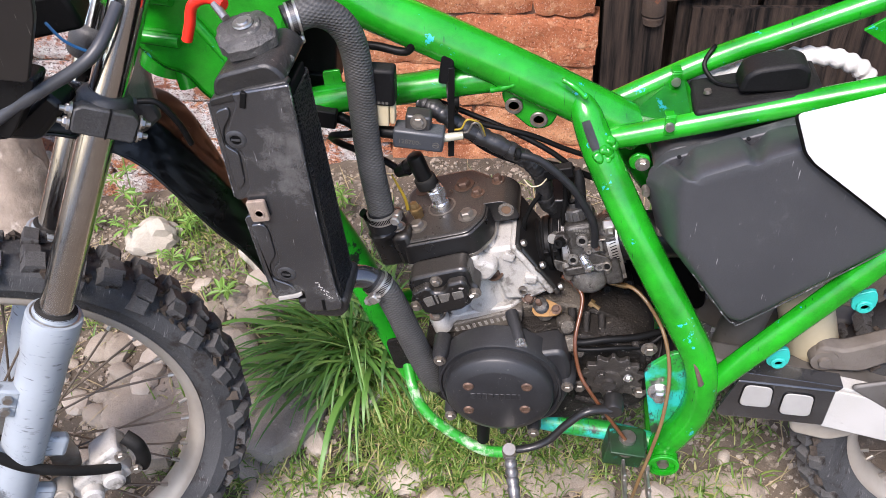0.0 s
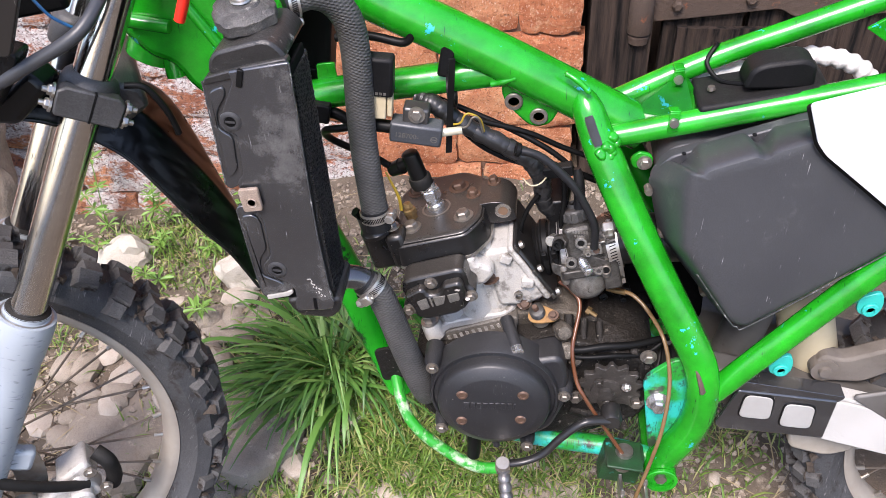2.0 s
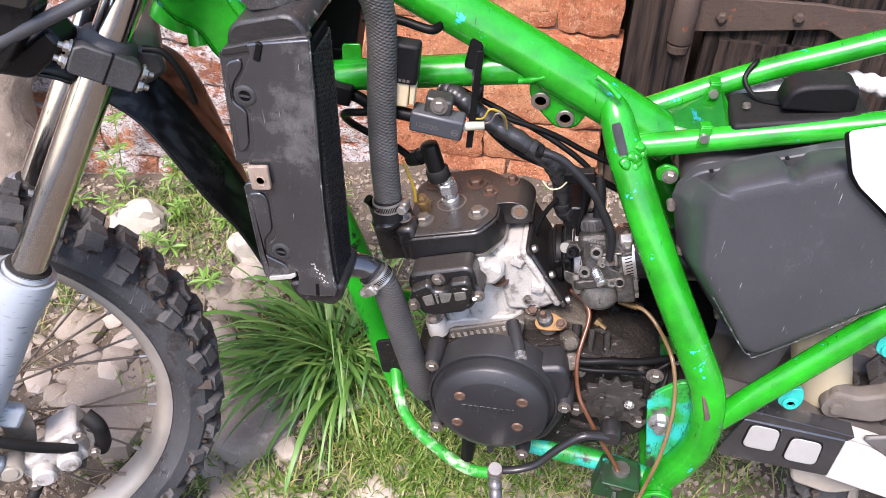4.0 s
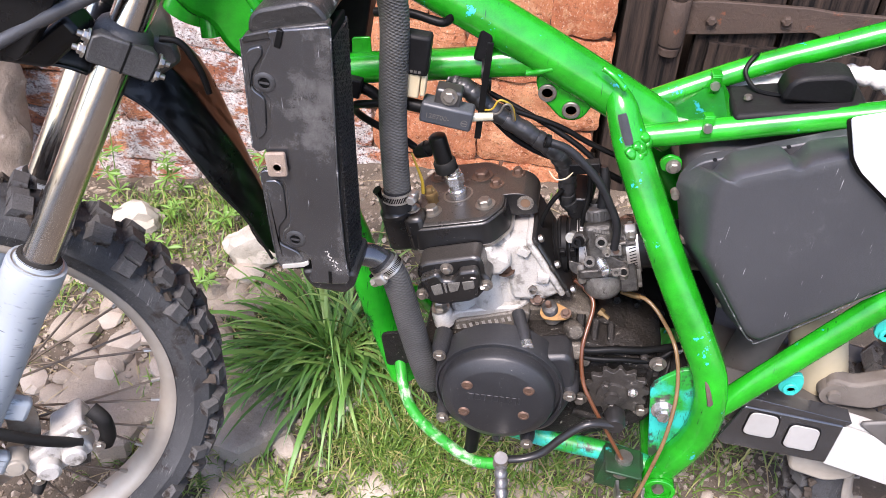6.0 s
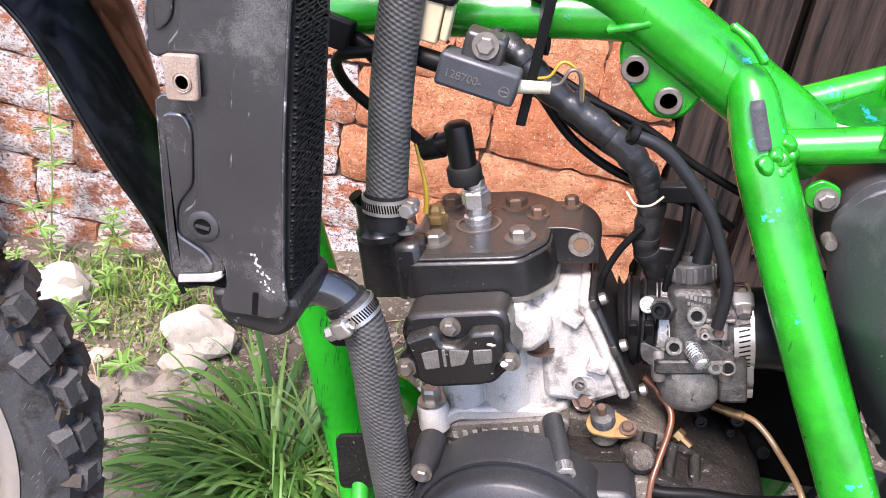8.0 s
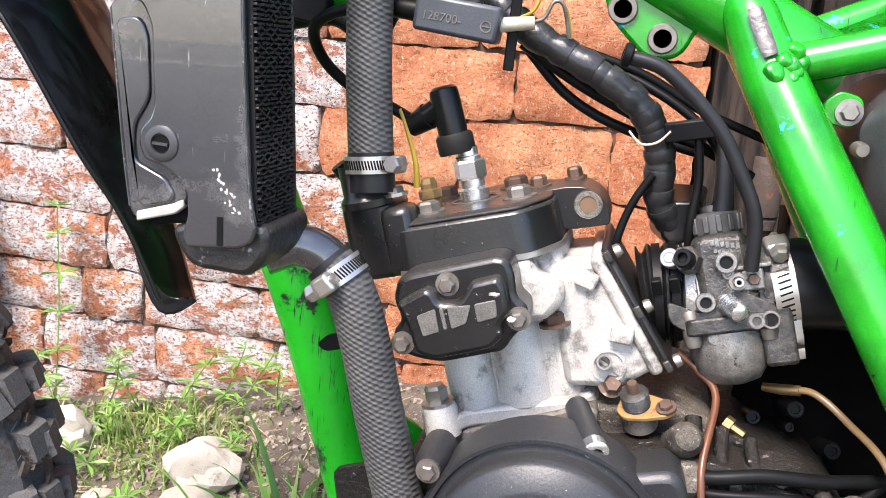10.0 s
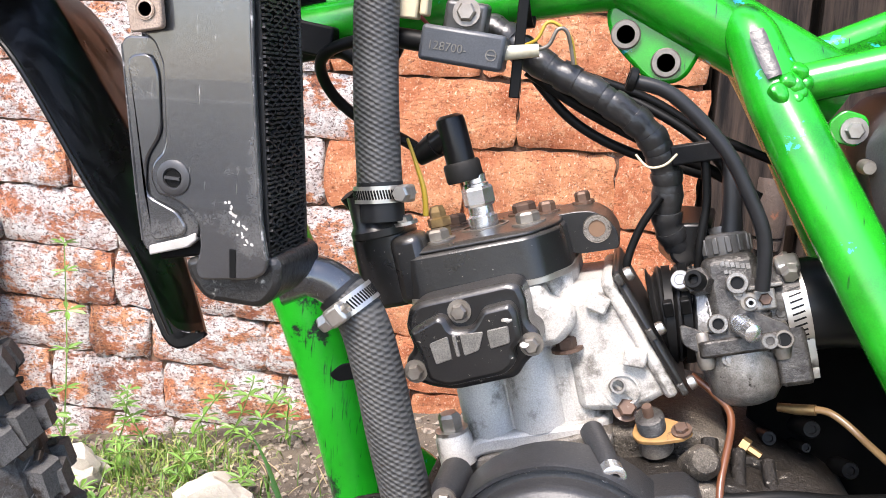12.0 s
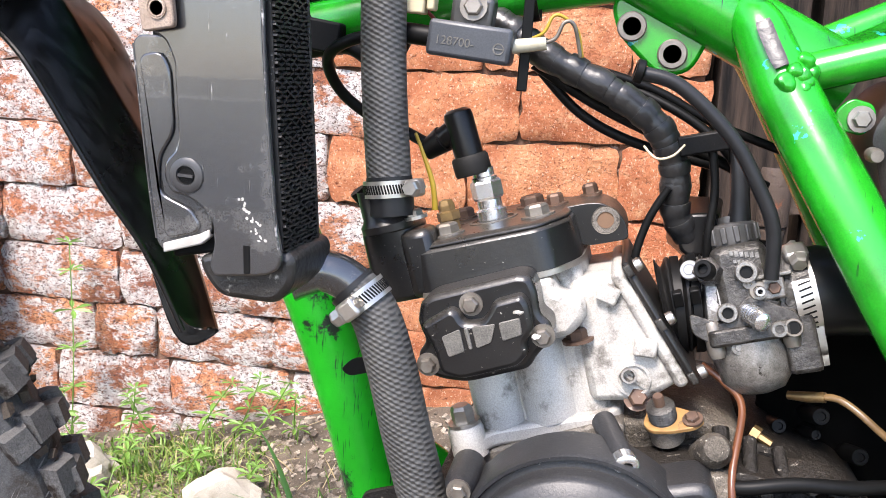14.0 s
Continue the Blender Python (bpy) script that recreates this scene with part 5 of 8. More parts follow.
wheel_parts(wheel, R_T, R_R, 0.044, 46, 3)
bm = bmesh.new()
lathe(bm, [(0.085, -0.052), (0.125, -0.052), (0.125, -0.049), (0.085, -0.049)], (0, 0, 0), (0, 1, 0), 48, True)
part("brake_disc", bm, STEEL, wheel)

caliper = thing("brake_caliper", "cast alloy brake caliper with a hose fitting", "brake caliper")
caliper.matrix_basis = FORK @ HUB @ pose(0.145, -0.075, 0.03, 0, 35, 0)
bm = bmesh.new()
block(bm, (0.05, 0.035, 0.085), pose(0, 0, 0))
block(bm, (0.03, 0.05, 0.05), pose(-0.02, 0.01, 0.035))
part("body", bm, ALLOY, caliper, bevel=0.006)
for z in (-0.018, 0.022):
    bm = bmesh.new()
    lathe(bm, [(0, 0.022), (0.012, 0.022), (0.016, 0.018), (0.017, -0.01), (0, -0.01)], (0.004, -0.012, z), (0, -1, 0), 24)
    part("piston_boss", bm, ALLOY, caliper)
for x, z in ((-0.018, 0.055), (0.02, 0.05), (0.018, -0.046)):
    bolt((x, -0.017, z), (0, -1, 0), 0.006, caliper)
bm = bmesh.new()
sweep(bm, spline([(-0.03, 0.0, 0.075), (-0.01, -0.01, 0.08), (0.02, -0.005, 0.065), (0.035, 0, 0.05)]), 0.011, 12)
part("rubber_cover", bm, RUBBER, caliper)
bm = bmesh.new()
lathe(bm, [(0, 0.006), (0.010, 0.006), (0.012, 0.004), (0.016, 0.004), (0.018, 0.0), (0.018, -0.02)], (-0.03, -0.022, -0.045), (0, -1, 0), 24)
part("inspection_cap", bm, CREAM_DIRTY, caliper, "dull cream round cap")
bm = bmesh.new()
lathe(bm, [(0.004, 0.012), (0.0075, 0.012), (0.0085, 0.009), (0.0085, -0.012)], (0.03, -0.012, -0.055), (0.3, -0.6, -0.7), 16)
part("slide_pin_boot", bm, RUBBER, caliper, "black rubber pin boot")
bm = bmesh.new()
block(bm, (0.018, 0.02, 0.03), pose(0.03, -0.004, 0.01, 0, 20, 0))
part("bridge", bm, CARB, caliper, bevel=0.004)
brake = thing("brake_hose", "black rubber brake hose looping to the caliper", "hose")
bm = bmesh.new()
line = [FORK @ HUB @ Vector(p) for p in ((0.165, -0.09, 0.06), (0.10, -0.11, 0.075), (0.02, -0.12, 0.10), (-0.08, -0.11, 0.16))]
sweep(bm, spline(line), 0.0075, 12)
part("hose", bm, RUBBER, brake)

# ---- front mudguard and nose panels ----
guard = thing("mudguard", "glossy black plastic front mudguard with a long flap", "mudguard")
bm = bmesh.new()
# along the guard, from the front to the tip: near edge, near crease, far crease, in the fork's axes
NEAR = [(-0.32, 0.028, -0.11), (-0.094, 0.03, -0.072), (-0.03, 0.032, -0.060), (0.025, 0.03, -0.068), (0.058, 0.018, -0.074), (0.092, 0.006, -0.091), (0.16, 0.0, -0.137), (0.21, 0.0, -0.167), (0.262, 0.0, -0.210)]
CREASE = [(-0.32, 0.045, -0.045), (-0.094, 0.046, -0.036), (-0.03, 0.046, -0.031), (0.025, 0.045, -0.030), (0.064, 0.045, -0.018), (0.110, 0.045, -0.055), (0.180, 0.045, -0.098), (0.246, 0.042, -0.157), (0.291, 0.036, -0.208)]
FAR = [(-0.32, 0.145, -0.05), (-0.094, 0.145, -0.04), (-0.03, 0.145, -0.035), (0.03, 0.142, -0.030), (0.080, 0.14, -0.010), (0.128, 0.135, -0.030), (0.184, 0.105, -0.096), (0.246, 0.065, -0.160), (0.296, 0.048, -0.213)]
rows = []
for a, b, c in zip(NEAR, CREASE, FAR):
    a, b, c = Vector(a), Vector(b), Vector(c)
    nrm = Vector((0.5, 0, 0.85)) if a.x > 0.05 else Vector((0, 0, 1))
    rows.append([a, a.lerp(b, 0.5) + Vector((0.002, -0.003, 0)), a.lerp(b, 0.93), b, b.lerp(c, 0.10), b.lerp(c, 0.6) + nrm * 0.002, c, c + Vector((-0.018, 0.016, -0.04))])
vr = [[bm.verts.new(FORK @ p) for p in r] for r in rows]
for a, b in zip(vr, vr[1:]):
    for i in range(7):
        bm.faces.new((a[i], a[i + 1], b[i + 1], b[i]))
bmesh.ops.solidify(bm, geom=bm.faces[:], thickness=0.003)
sh = part("shell", bm, GLOSS, guard)
sub = sh.modifiers.new("round", "SUBSURF")
sub.levels = sub.render_levels = 2
for rail, r in ((NEAR, 0.0022),):
    bm = bmesh.new()
    sweep(bm, spline([FORK @ Vector(p) for p in rail[1:]], 6), r, 8)
    part("edge_bead", bm, GLOSS, guard)
nose = thing("nose_panel", "glossy black plastic nose panel beside the fork", "panel")
plate("panel", rounded([(-0.52, 0.86), (-0.425, 0.872), (-0.384, 0.862), (-0.395, 0.845), (-0.44, 0.79), (-0.52, 0.78)], 0.008, 3), 0.672, 0.70, GLOSS, nose, 0.006)
plate("lower_lip", rounded([(-0.55, 0.80), (-0.44, 0.80), (-0.40, 0.83), (-0.385, 0.81), (-0.43, 0.768), (-0.55, 0.772)], 0.008, 3), 0.70, 0.74, GLOSS, nose, 0.006)
guide = thing("number_board", "scratched brown-black plastic number board", "number board")
plate("board", rounded([(-0.50, 1.0), (-0.33, 1.0), (-0.348, 0.935), (-0.381, 0.868), (-0.425, 0.873), (-0.50, 0.88)], 0.006, 3), 0.655, 0.662, BOARD, guide, 0.002)
bm = bmesh.new()
block(bm, (0.09, 0.05, 0.05), pose(-0.43, 0.79, 0.885, 10, -8, 10))
part("bracket", bm, PLASTIC, guide, bevel=0.006)
for pts in ([(-0.375, 0.71, 0.905), (-0.355, 0.70, 0.89), (-0.335, 0.705, 0.875)],):
    tie = thing("cable_tie", "thin blue plastic cable tie", "cable tie")
    bm = bmesh.new()
    sweep(bm, spline(pts), 0.0016, 8)
    part("strap", bm, BLUE, tie)
cab = thing("brake_cable", "thick grey rubber cable with worn print", "cable")
bm = bmesh.new()
sweep(bm, spline([(-0.60, 0.60, 0.73), (-0.45, 0.67, 0.812), (-0.384, 0.675, 0.848), (-0.325, 0.69, 0.88), (-0.31, 0.74, 0.91)]), 0.0068, 14)
part("sheath", bm, CABLE, cab)
cab2 = thing("fork_cable", "thin black cable clipped behind the fork", "cable")
bm = bmesh.new()
sweep(bm, spline([(-0.32, 0.735, 0.80), (-0.300, 0.74, 0.795), (-0.285, 0.745, 0.765), (-0.28, 0.75, 0.735)]), 0.0038, 10)
part("sheath", bm, DARK, cab2)

# ---- radiator ----
rad = thing("radiator", "black side radiator with a scratched plastic shield", "radiator")
FACE = 0.66
bm = bmesh.new()
prism(bm, [(-0.196, 0.835), (-0.118, 0.862), (-0.107, 0.585), (-0.178, 0.572)], FACE + 0.0045, 0.717)
core = part("core", bm, CORE, rad, bevel=0.002)
# folded fins on the rear face, in rows
p0, p1 = Vector((-0.1205, 0, 0.852)), Vector((-0.1095, 0, 0.580))
bm = bmesh.new()
for j in range(9):
    y = FACE + 0.0072 + 0.0062 * j
    for i in range(104):
        t = (i + 0.5) / 104
        c = p0.lerp(p1, t)
        s = 1 if (i + j) % 2 else -1
        block(bm, (0.006, 0.0060, 0.0013), Matrix.Translation((c.x + 0.0014 + 0.0012 * noise.noise(Vector((i * 0.9, j * 3.1, 0))), y, c.z)) @ pose(0, 0, 0, (9 + 34 * noise.noise(Vector((i * 1.7, j * 2.3, 5)))) * s, 9 * noise.noise(Vector((j, i * 0.6, 2))), 0))
tagged(part("finning", bm, FIN, rad, smooth=False), kind="stuff")
for j in range(10):
    y = FACE + 0.0041 + 0.0062 * j
    bm = bmesh.new()
    block(bm, (0.004, 0.0012, 0.27), Matrix.Translation((-0.1145, y, 0.716)) @ pose(0, 0, 0, 0, -2.5, 0))
    part("core_tube", bm, FIN, rad)
bm = bmesh.new()
block(bm, (0.007, 0.0030, 0.274), Matrix.Translation((-0.1140, 0.7185, 0.716)) @ pose(0, 0, 0, 0, -2.5, 0))
part("rear_flange", bm, TANK, rad, bevel=0.0008)
side = plate("side_shield", rounded([(-0.176, 0.858), (-0.117, 0.869), (-0.1145, 0.70), (-0.109, 0.60), (-0.105, 0.578), (-0.107, 0.571), (-0.115, 0.567), (-0.148, 0.564), (-0.151, 0.571), (-0.147, 0.584), (-0.148, 0.597), (-0.155, 0.606), (-0.164, 0.611), (-0.174, 0.613), (-0.178, 0.622), (-0.177, 0.631), (-0.170, 0.638), (-0.168, 0.646), (-0.169, 0.688), (-0.174, 0.700), (-0.184, 0.706), (-0.188, 0.735), (-0.181, 0.745), (-0.1785, 0.790), (-0.190, 0.797), (-0.193, 0.806), (-0.190, 0.814), (-0.181, 0.832), (-0.174, 0.846)], 0.003, 3), FACE - 0.0035, FACE + 0.002, SHIELD, rad, 0.0016)
fl1 = plate("louvre", rounded([(-0.2045, 0.846), (-0.176, 0.857), (-0.168, 0.84), (-0.168, 0.74), (-0.197, 0.724), (-0.2025, 0.727)], 0.005, 4), FACE + 0.0015, FACE + 0.008, SHIELD, rad, 0.0012)
plate("louvre_panel", rounded([(-0.199, 0.836), (-0.184, 0.842), (-0.183, 0.832), (-0.195, 0.814), (-0.197, 0.796), (-0.184, 0.788), (-0.186, 0.748), (-0.197, 0.738)], 0.007, 4), FACE - 0.0012, FACE + 0.002, SHIELD, fl1, 0.0014)
fl2 = plate("louvre", rounded([(-0.198, 0.698), (-0.194, 0.703), (-0.170, 0.703), (-0.158, 0.68), (-0.156, 0.615), (-0.1495, 0.594), (-0.152, 0.586), (-0.158, 0.582), (-0.182, 0.576), (-0.187, 0.581)], 0.004, 4), FACE + 0.0015, FACE + 0.009, SHIELD, rad, 0.0012)
plate("louvre_panel", rounded([(-0.193, 0.692), (-0.178, 0.694), (-0.173, 0.684), (-0.172, 0.648), (-0.182, 0.633), (-0.183, 0.612), (-0.162, 0.603), (-0.157, 0.594), (-0.160, 0.589), (-0.180, 0.584)], 0.006, 4), FACE - 0.0008, FACE + 0.002, SHIELD, fl2, 0.0014)
for pts, r in (([(-0.1168, 0.867), (-0.1143, 0.70), (-0.1088, 0.60), (-0.1052, 0.58)], 0.0008), ([(-0.197, 0.698), (-0.191, 0.62), (-0.187, 0.584)], 0.0008), ([(-0.204, 0.845), (-0.2025, 0.729)], 0.0008)):
    bm = bmesh.new()
    sweep(bm, spline([(x, FACE + (-0.0034 if x > -0.14 else 0.0018), z) for x, z in pts], 8), r, 6)
    part("scuffed_edge", bm, SCUFF, rad, "pale scuffed edge")
_r = random.Random(41)
for k in range(26):
    t = _r.random()
    bm = bmesh.new()
    bmesh.ops.create_icosphere(bm, subdivisions=1, radius=1.0, matrix=pose(-0.130 + 0.014 * t + _r.uniform(-0.003, 0.003) * (0.4 + t), FACE - 0.0036, 0.612 - 0.026 * t + _r.uniform(-0.003, 0.003) * (0.4 + t), 0, _r.uniform(0, 90), 0) @ Matrix.Diagonal((_r.uniform(0.0006, 0.0016), 0.0003, _r.uniform(0.0005, 0.0012), 1)))
    part("scratch_fleck", bm, PALE, side)
plate("worn_edge", [(-0.182, 0.5755), (-0.157, 0.5822), (-0.151, 0.587), (-0.152, 0.5915), (-0.158, 0.5885), (-0.182, 0.5815)], FACE - 0.0002, FACE + 0.009, PALE, rad, 0.001, "white worn plastic edge")
tab = plate("mount_tab", rounded([(-0.187, 0.731), (-0.166, 0.734), (-0.164, 0.707), (-0.184, 0.704)], 0.003, 3), FACE - 0.011, FACE - 0.006, TAB, rad, 0.001, "bare beige metal mounting tab")
ring((-0.174, FACE - 0.011, 0.717), (0, -1, 0), 0.0058, 0.004, 0.001, TAB, tab, "hole_rim")
bm = bmesh.new()
lathe(bm, [(0, 0), (0.004, 0), (0.004, 0.0006)], (-0.174, FACE - 0.011, 0.717), (0, -1, 0), 16)
part("hole", bm, RUST, tab)
for x, z in ((-0.182, 0.806), (-0.163, 0.6235)):
    bm = bmesh.new()
    lathe(bm, [(0, 0.0002), (0.0056, 0.0002), (0.0060, 0.0014), (0.0086, 0.0014), (0.0104, 0.0004), (0.0108, -0.002)], (x, FACE - 0.0040, z), (0, -1, 0), 24)
    sc = part("screw", bm, SHIELD_SCREW, rad, "slotted screw")
    bm = bmesh.new()
    lathe(bm, [(0, 0), (0.0052, 0), (0.0052, 0.0006)], (x, FACE - 0.0042, z), (0, -1, 0), 16)
    part("slot", bm, DARK, sc)
    bm = bmesh.new()
    block(bm, (0.0095, 0.002, 0.0016), pose(x, FACE - 0.0050, z, 0, 4, 0))
    part("blade_bar", bm, SHIELD_SCREW, sc)
bm = bmesh.new()
prism(bm, rounded([(-0.199, 0.848), (-0.193, 0.872), (-0.135, 0.888), (-0.117, 0.866)], 0.012, 4), FACE + 0.004, 0.742)
part("top_tank", bm, TANK, rad, bevel=0.008)
bm = bmesh.new()
prism(bm, rounded([(-0.202, 0.842), (-0.200, 0.850), (-0.160, 0.862), (-0.120, 0.871), (-0.118, 0.865), (-0.160, 0.853)], 0.002, 2), FACE - 0.001, FACE + 0.012)
part("tank_lip", bm, TANK, rad, bevel=0.0015)
bm = bmesh.new()
block(bm, (0.006, 0.005, 0.018), pose(-0.165, FACE - 0.003, 0.852, 0, 14, 0))
part("lip_clip", bm, DARK, rad, bevel=0.0008)
bm = bmesh.new()
prism(bm, rounded([(-0.162, 0.574), (-0.158, 0.562), (-0.148, 0.550), (-0.112, 0.548), (-0.101, 0.560), (-0.100, 0.578), (-0.12, 0.585)], 0.006, 4), FACE + 0.003, 0.732)
part("bottom_tank", bm, TANK, rad, bevel=0.005)
bm = bmesh.new()
block(bm, (0.0038, 0.006, 0.017), pose(-0.1265, FACE - 0.001, 0.576))
part("notch", bm, DARK, rad)
CAPAT, CAPAX = Vector((-0.168, 0.708, 0.898)), Vector((-0.05, -0.18, 1)).normalized()
bm = bmesh.new()
lathe(bm, [(0.026, -0.03), (0.026, -0.008), (0.024, 0.0)], CAPAT, CAPAX, 32)
part("filler_neck", bm, TANK, rad)
bm = bmesh.new()
prof = [(0, 0.010), (0.008, 0.0105), (0.009, 0.008), (0.016, 0.008), (0.0175, 0.0055), (0.026, 0.004), (0.0305, -0.001), (0.0305, -0.011), (0.028, -0.012)]
lathe(bm, prof, CAPAT, CAPAX, 48)
q = CAPAX.to_track_quat("Z", "Y").to_matrix()
for v in bm.verts:
    l = q.inverted() @ (v.co - CAPAT)
    r = math.hypot(l.x, l.y)
    if r > 0.022:
        a = math.atan2(l.y, l.x)
        k = 1 + 0.10 * math.cos(2 * a) ** 8 - 0.05 * math.sin(6 * a) ** 2
        v.co = CAPAT + q @ Vector((l.x * k, l.y * k, l.z))
cap_ = part("cap", bm, CAP, rad, "pressed radiator cap with rubbed centre")
bm = bmesh.new()
lathe(bm, [(0, 0.0125), (0.005, 0.0125), (0.006, 0.011), (0.0095, 0.0112), (0.0105, 0.0095)], CAPAT, CAPAX, 24)
part("cap_rivet", bm, STEEL, cap_)
# Black box added to fill the dark area behind the radiator; use unknown.
box = thing("black_box", "plain black box on the frame behind the radiator", "electrical box")
bm = bmesh.new()
block(bm, (0.095, 0.05, 0.105), pose(-0.185, 0.925, 0.772, 0, 8, 0))
part("body", bm, PLASTIC, box, bevel=0.006)
bm = bmesh.new()
block(bm, (0.03, 0.012, 0.02), pose(-0.172, 0.90, 0.735, 0, 8, 0))
part("front_block", bm, DARK, box, bevel=0.002)
plate("box_tab", rounded([(-0.150, 0.735), (-0.126, 0.739), (-0.128, 0.763), (-0.150, 0.760)], 0.003, 3), 0.872, 0.876, GREEN, frame_, 0.0008)
red = thing("overflow_hose", "short bright red rubber overflow hose", "hose")
bm = bmesh.new()
sweep(bm, spline([(-0.195, 0.735, 0.912), (-0.215, 0.745, 0.915), (-0.235, 0.75, 0.905), (-0.243, 0.75, 0.885), (-0.251, 0.75, 0.866)]), 0.006, 14)
part("hose", bm, RED, red)
bm = bmesh.new()
sweep(bm, [(-0.19, 0.72, 0.905), (-0.205, 0.735, 0.913)], 0.0045, 10)
part("spout", bm, STEEL, rad)

# ---- coolant hoses ----
def clamp_band(name, c, axis, r, width, label, screw_dir, parent=None):
    """A worm-drive hose clamp: slotted band, housing and screw."""
    axis = Vector(axis).normalized()
    ob = thing(name, label, "hose clamp", "hose clamps")
    bm = bmesh.new()
    lathe(bm, [(r, -width / 2), (r + 0.0012, -width / 2), (r + 0.0012, width / 2), (r, width / 2)], c, axis, 48, True)
    band = part("band", bm, BAND, ob)
    q = axis.to_track_quat("Z", "Y").to_matrix()
    bm = bmesh.new()
    for i in range(54):
        a = 2 * math.pi * i / 54
        p = Vector(c) + q @ Vector(((r + 0.0012) * math.cos(a), (r + 0.0012) * math.sin(a), 0))
        block(bm, (0.0006, 0.0012, width * 0.55), Matrix.Translation(p) @ (q.to_4x4() @ Matrix.Rotation(a, 4, "Z") @ pose(0, 0, 0, 12, 0, 0)))
    tagged(part("slotting", bm, DARK, band, smooth=False), kind="stuff")
    sd = Vector(screw_dir).normalized()
    sd = (sd - axis * sd.dot(axis)).normalized()
    tang = axis.cross(sd)
    at = Vector(c) + sd * (r + 0.005)
    bm = bmesh.new()
    m = Matrix((tang, sd, axis)).transposed().to_4x4()
    block(bm, (0.014, 0.009, width * 1.05), Matrix.Translation(at) @ m)
    part("housing", bm, BAND, ob, bevel=0.0025)
    bm = bmesh.new()
    lathe(bm, [(0, 0.014), (0.005, 0.014), (0.0062, 0.012), (0.0062, 0.006), (0.0035, 0.006), (0.0035, -0.01)], at, tang, 6)
    sc = part("screw", bm, BAND, ob, smooth=False)
    return ob


hose = thing("coolant_hose", "ribbed black rubber coolant hose curving down to the engine", "hose", "coolant hoses")
UP = spline([(-0.145, 0.76, 0.882), (-0.118, 0.775, 0.886), (-0.096, 0.79, 0.866), (-0.086, 0.80, 0.822), (-0.0865, 0.80, 0.719), (-0.083, 0.795, 0.66), (-0.0755, 0.79, 0.585)], 14)
bm = bmesh.new()
sweep(bm, UP, 0.0162, 24)
part("tube", bm, HOSE, hose)
for k in (3, -6):
    bm = bmesh.new()
    sweep(bm, UP[:4] if k > 0 else UP[-7:], 0.0167, 24)
    part("cuff", bm, HOSE_B, hose, "smooth squeezed hose end")
hose = thing("coolant_hose", "dusty black braided rubber hose from radiator to pump", "hose", "coolant hoses")
LOW = spline([(-0.088, 0.735, 0.545), (-0.072, 0.735, 0.528), (-0.06, 0.738, 0.49), (-0.049, 0.742, 0.44), (-0.03, 0.748, 0.365), (-0.022, 0.76, 0.325)], 14)
bm = bmesh.new()
sweep(bm, LOW, [0.0165, 0.0168, 0.0172, 0.0175, 0.018, 0.017], 24)
part("tube", bm, HOSE, hose)
bm = bmesh.new()
sweep(bm, LOW[:5], 0.0172, 24)
part("cuff", bm, HOSE_B, hose, "smooth squeezed hose end")
elbow = thing("radiator_outlet", "black moulded elbow under the radiator", "pipe elbow")
bm = bmesh.new()
sweep(bm, spline([(-0.125, 0.725, 0.553), (-0.105, 0.73, 0.555), (-0.088, 0.734, 0.547), (-0.074, 0.735, 0.53)]), [0.019, 0.0145, 0.0145, 0.015], 20)
part("tube", bm, SHIELD, elbow)
clamp_band("hose_clamp", (-0.0785, 0.7905, 0.604), UP[-1] - UP[-8], 0.0168, 0.012, "bright slotted steel hose clamp on the upper hose", (1, -0.15, 0))
clamp_band("hose_clamp", (-0.079, 0.7345, 0.537), (0.62, 0.0, -0.75), 0.0178, 0.013, "bright slotted steel hose clamp on the lower hose", (-0.1, -1, -0.1))
clamp_band("hose_clamp", (-0.137, 0.764, 0.8835), (1, 0.45, 0.1), 0.0168, 0.011, "bright steel hose clamp at the radiator outlet", (0.1, -0.3, -1))

# ---- engine, in axes of its own: x to the rear along the head, z up the cylinder ----
ENG = pose(0.01, YC, 0.50) @ Matrix.Rotation(radians(-15), 4, "Y")
engine = thing("engine", "dusty single-cylinder two-stroke engine with black covers and bare alloy barrel", "engine")
engine.matrix_basis = ENG


def vprism(bm, poly, z0, z1, top=1.0, centre=(0, 0)):
    """An upright block over a plan outline, drawn in at the top."""
    a = [bm.verts.new((x, y, z0)) for x, y in poly]
    b = [bm.verts.new((centre[0] + (x - centre[0]) * top, centre[1] + (y - centre[1]) * top, z1)) for x, y in poly]
    bm.faces.new(a[::-1])
    bm.faces.new(b)
    n = len(a)
    for i in range(n):
        bm.faces.new((a[i], a[(i + 1) % n], b[(i + 1) % n], b[i]))


def knob_bolt(x, y, z, r, parent, mat=None, h=0.007, axis=(0, 0, 1), name="bolt"):
    return bolt((x, y, z), axis, r, parent, mat, h, name)


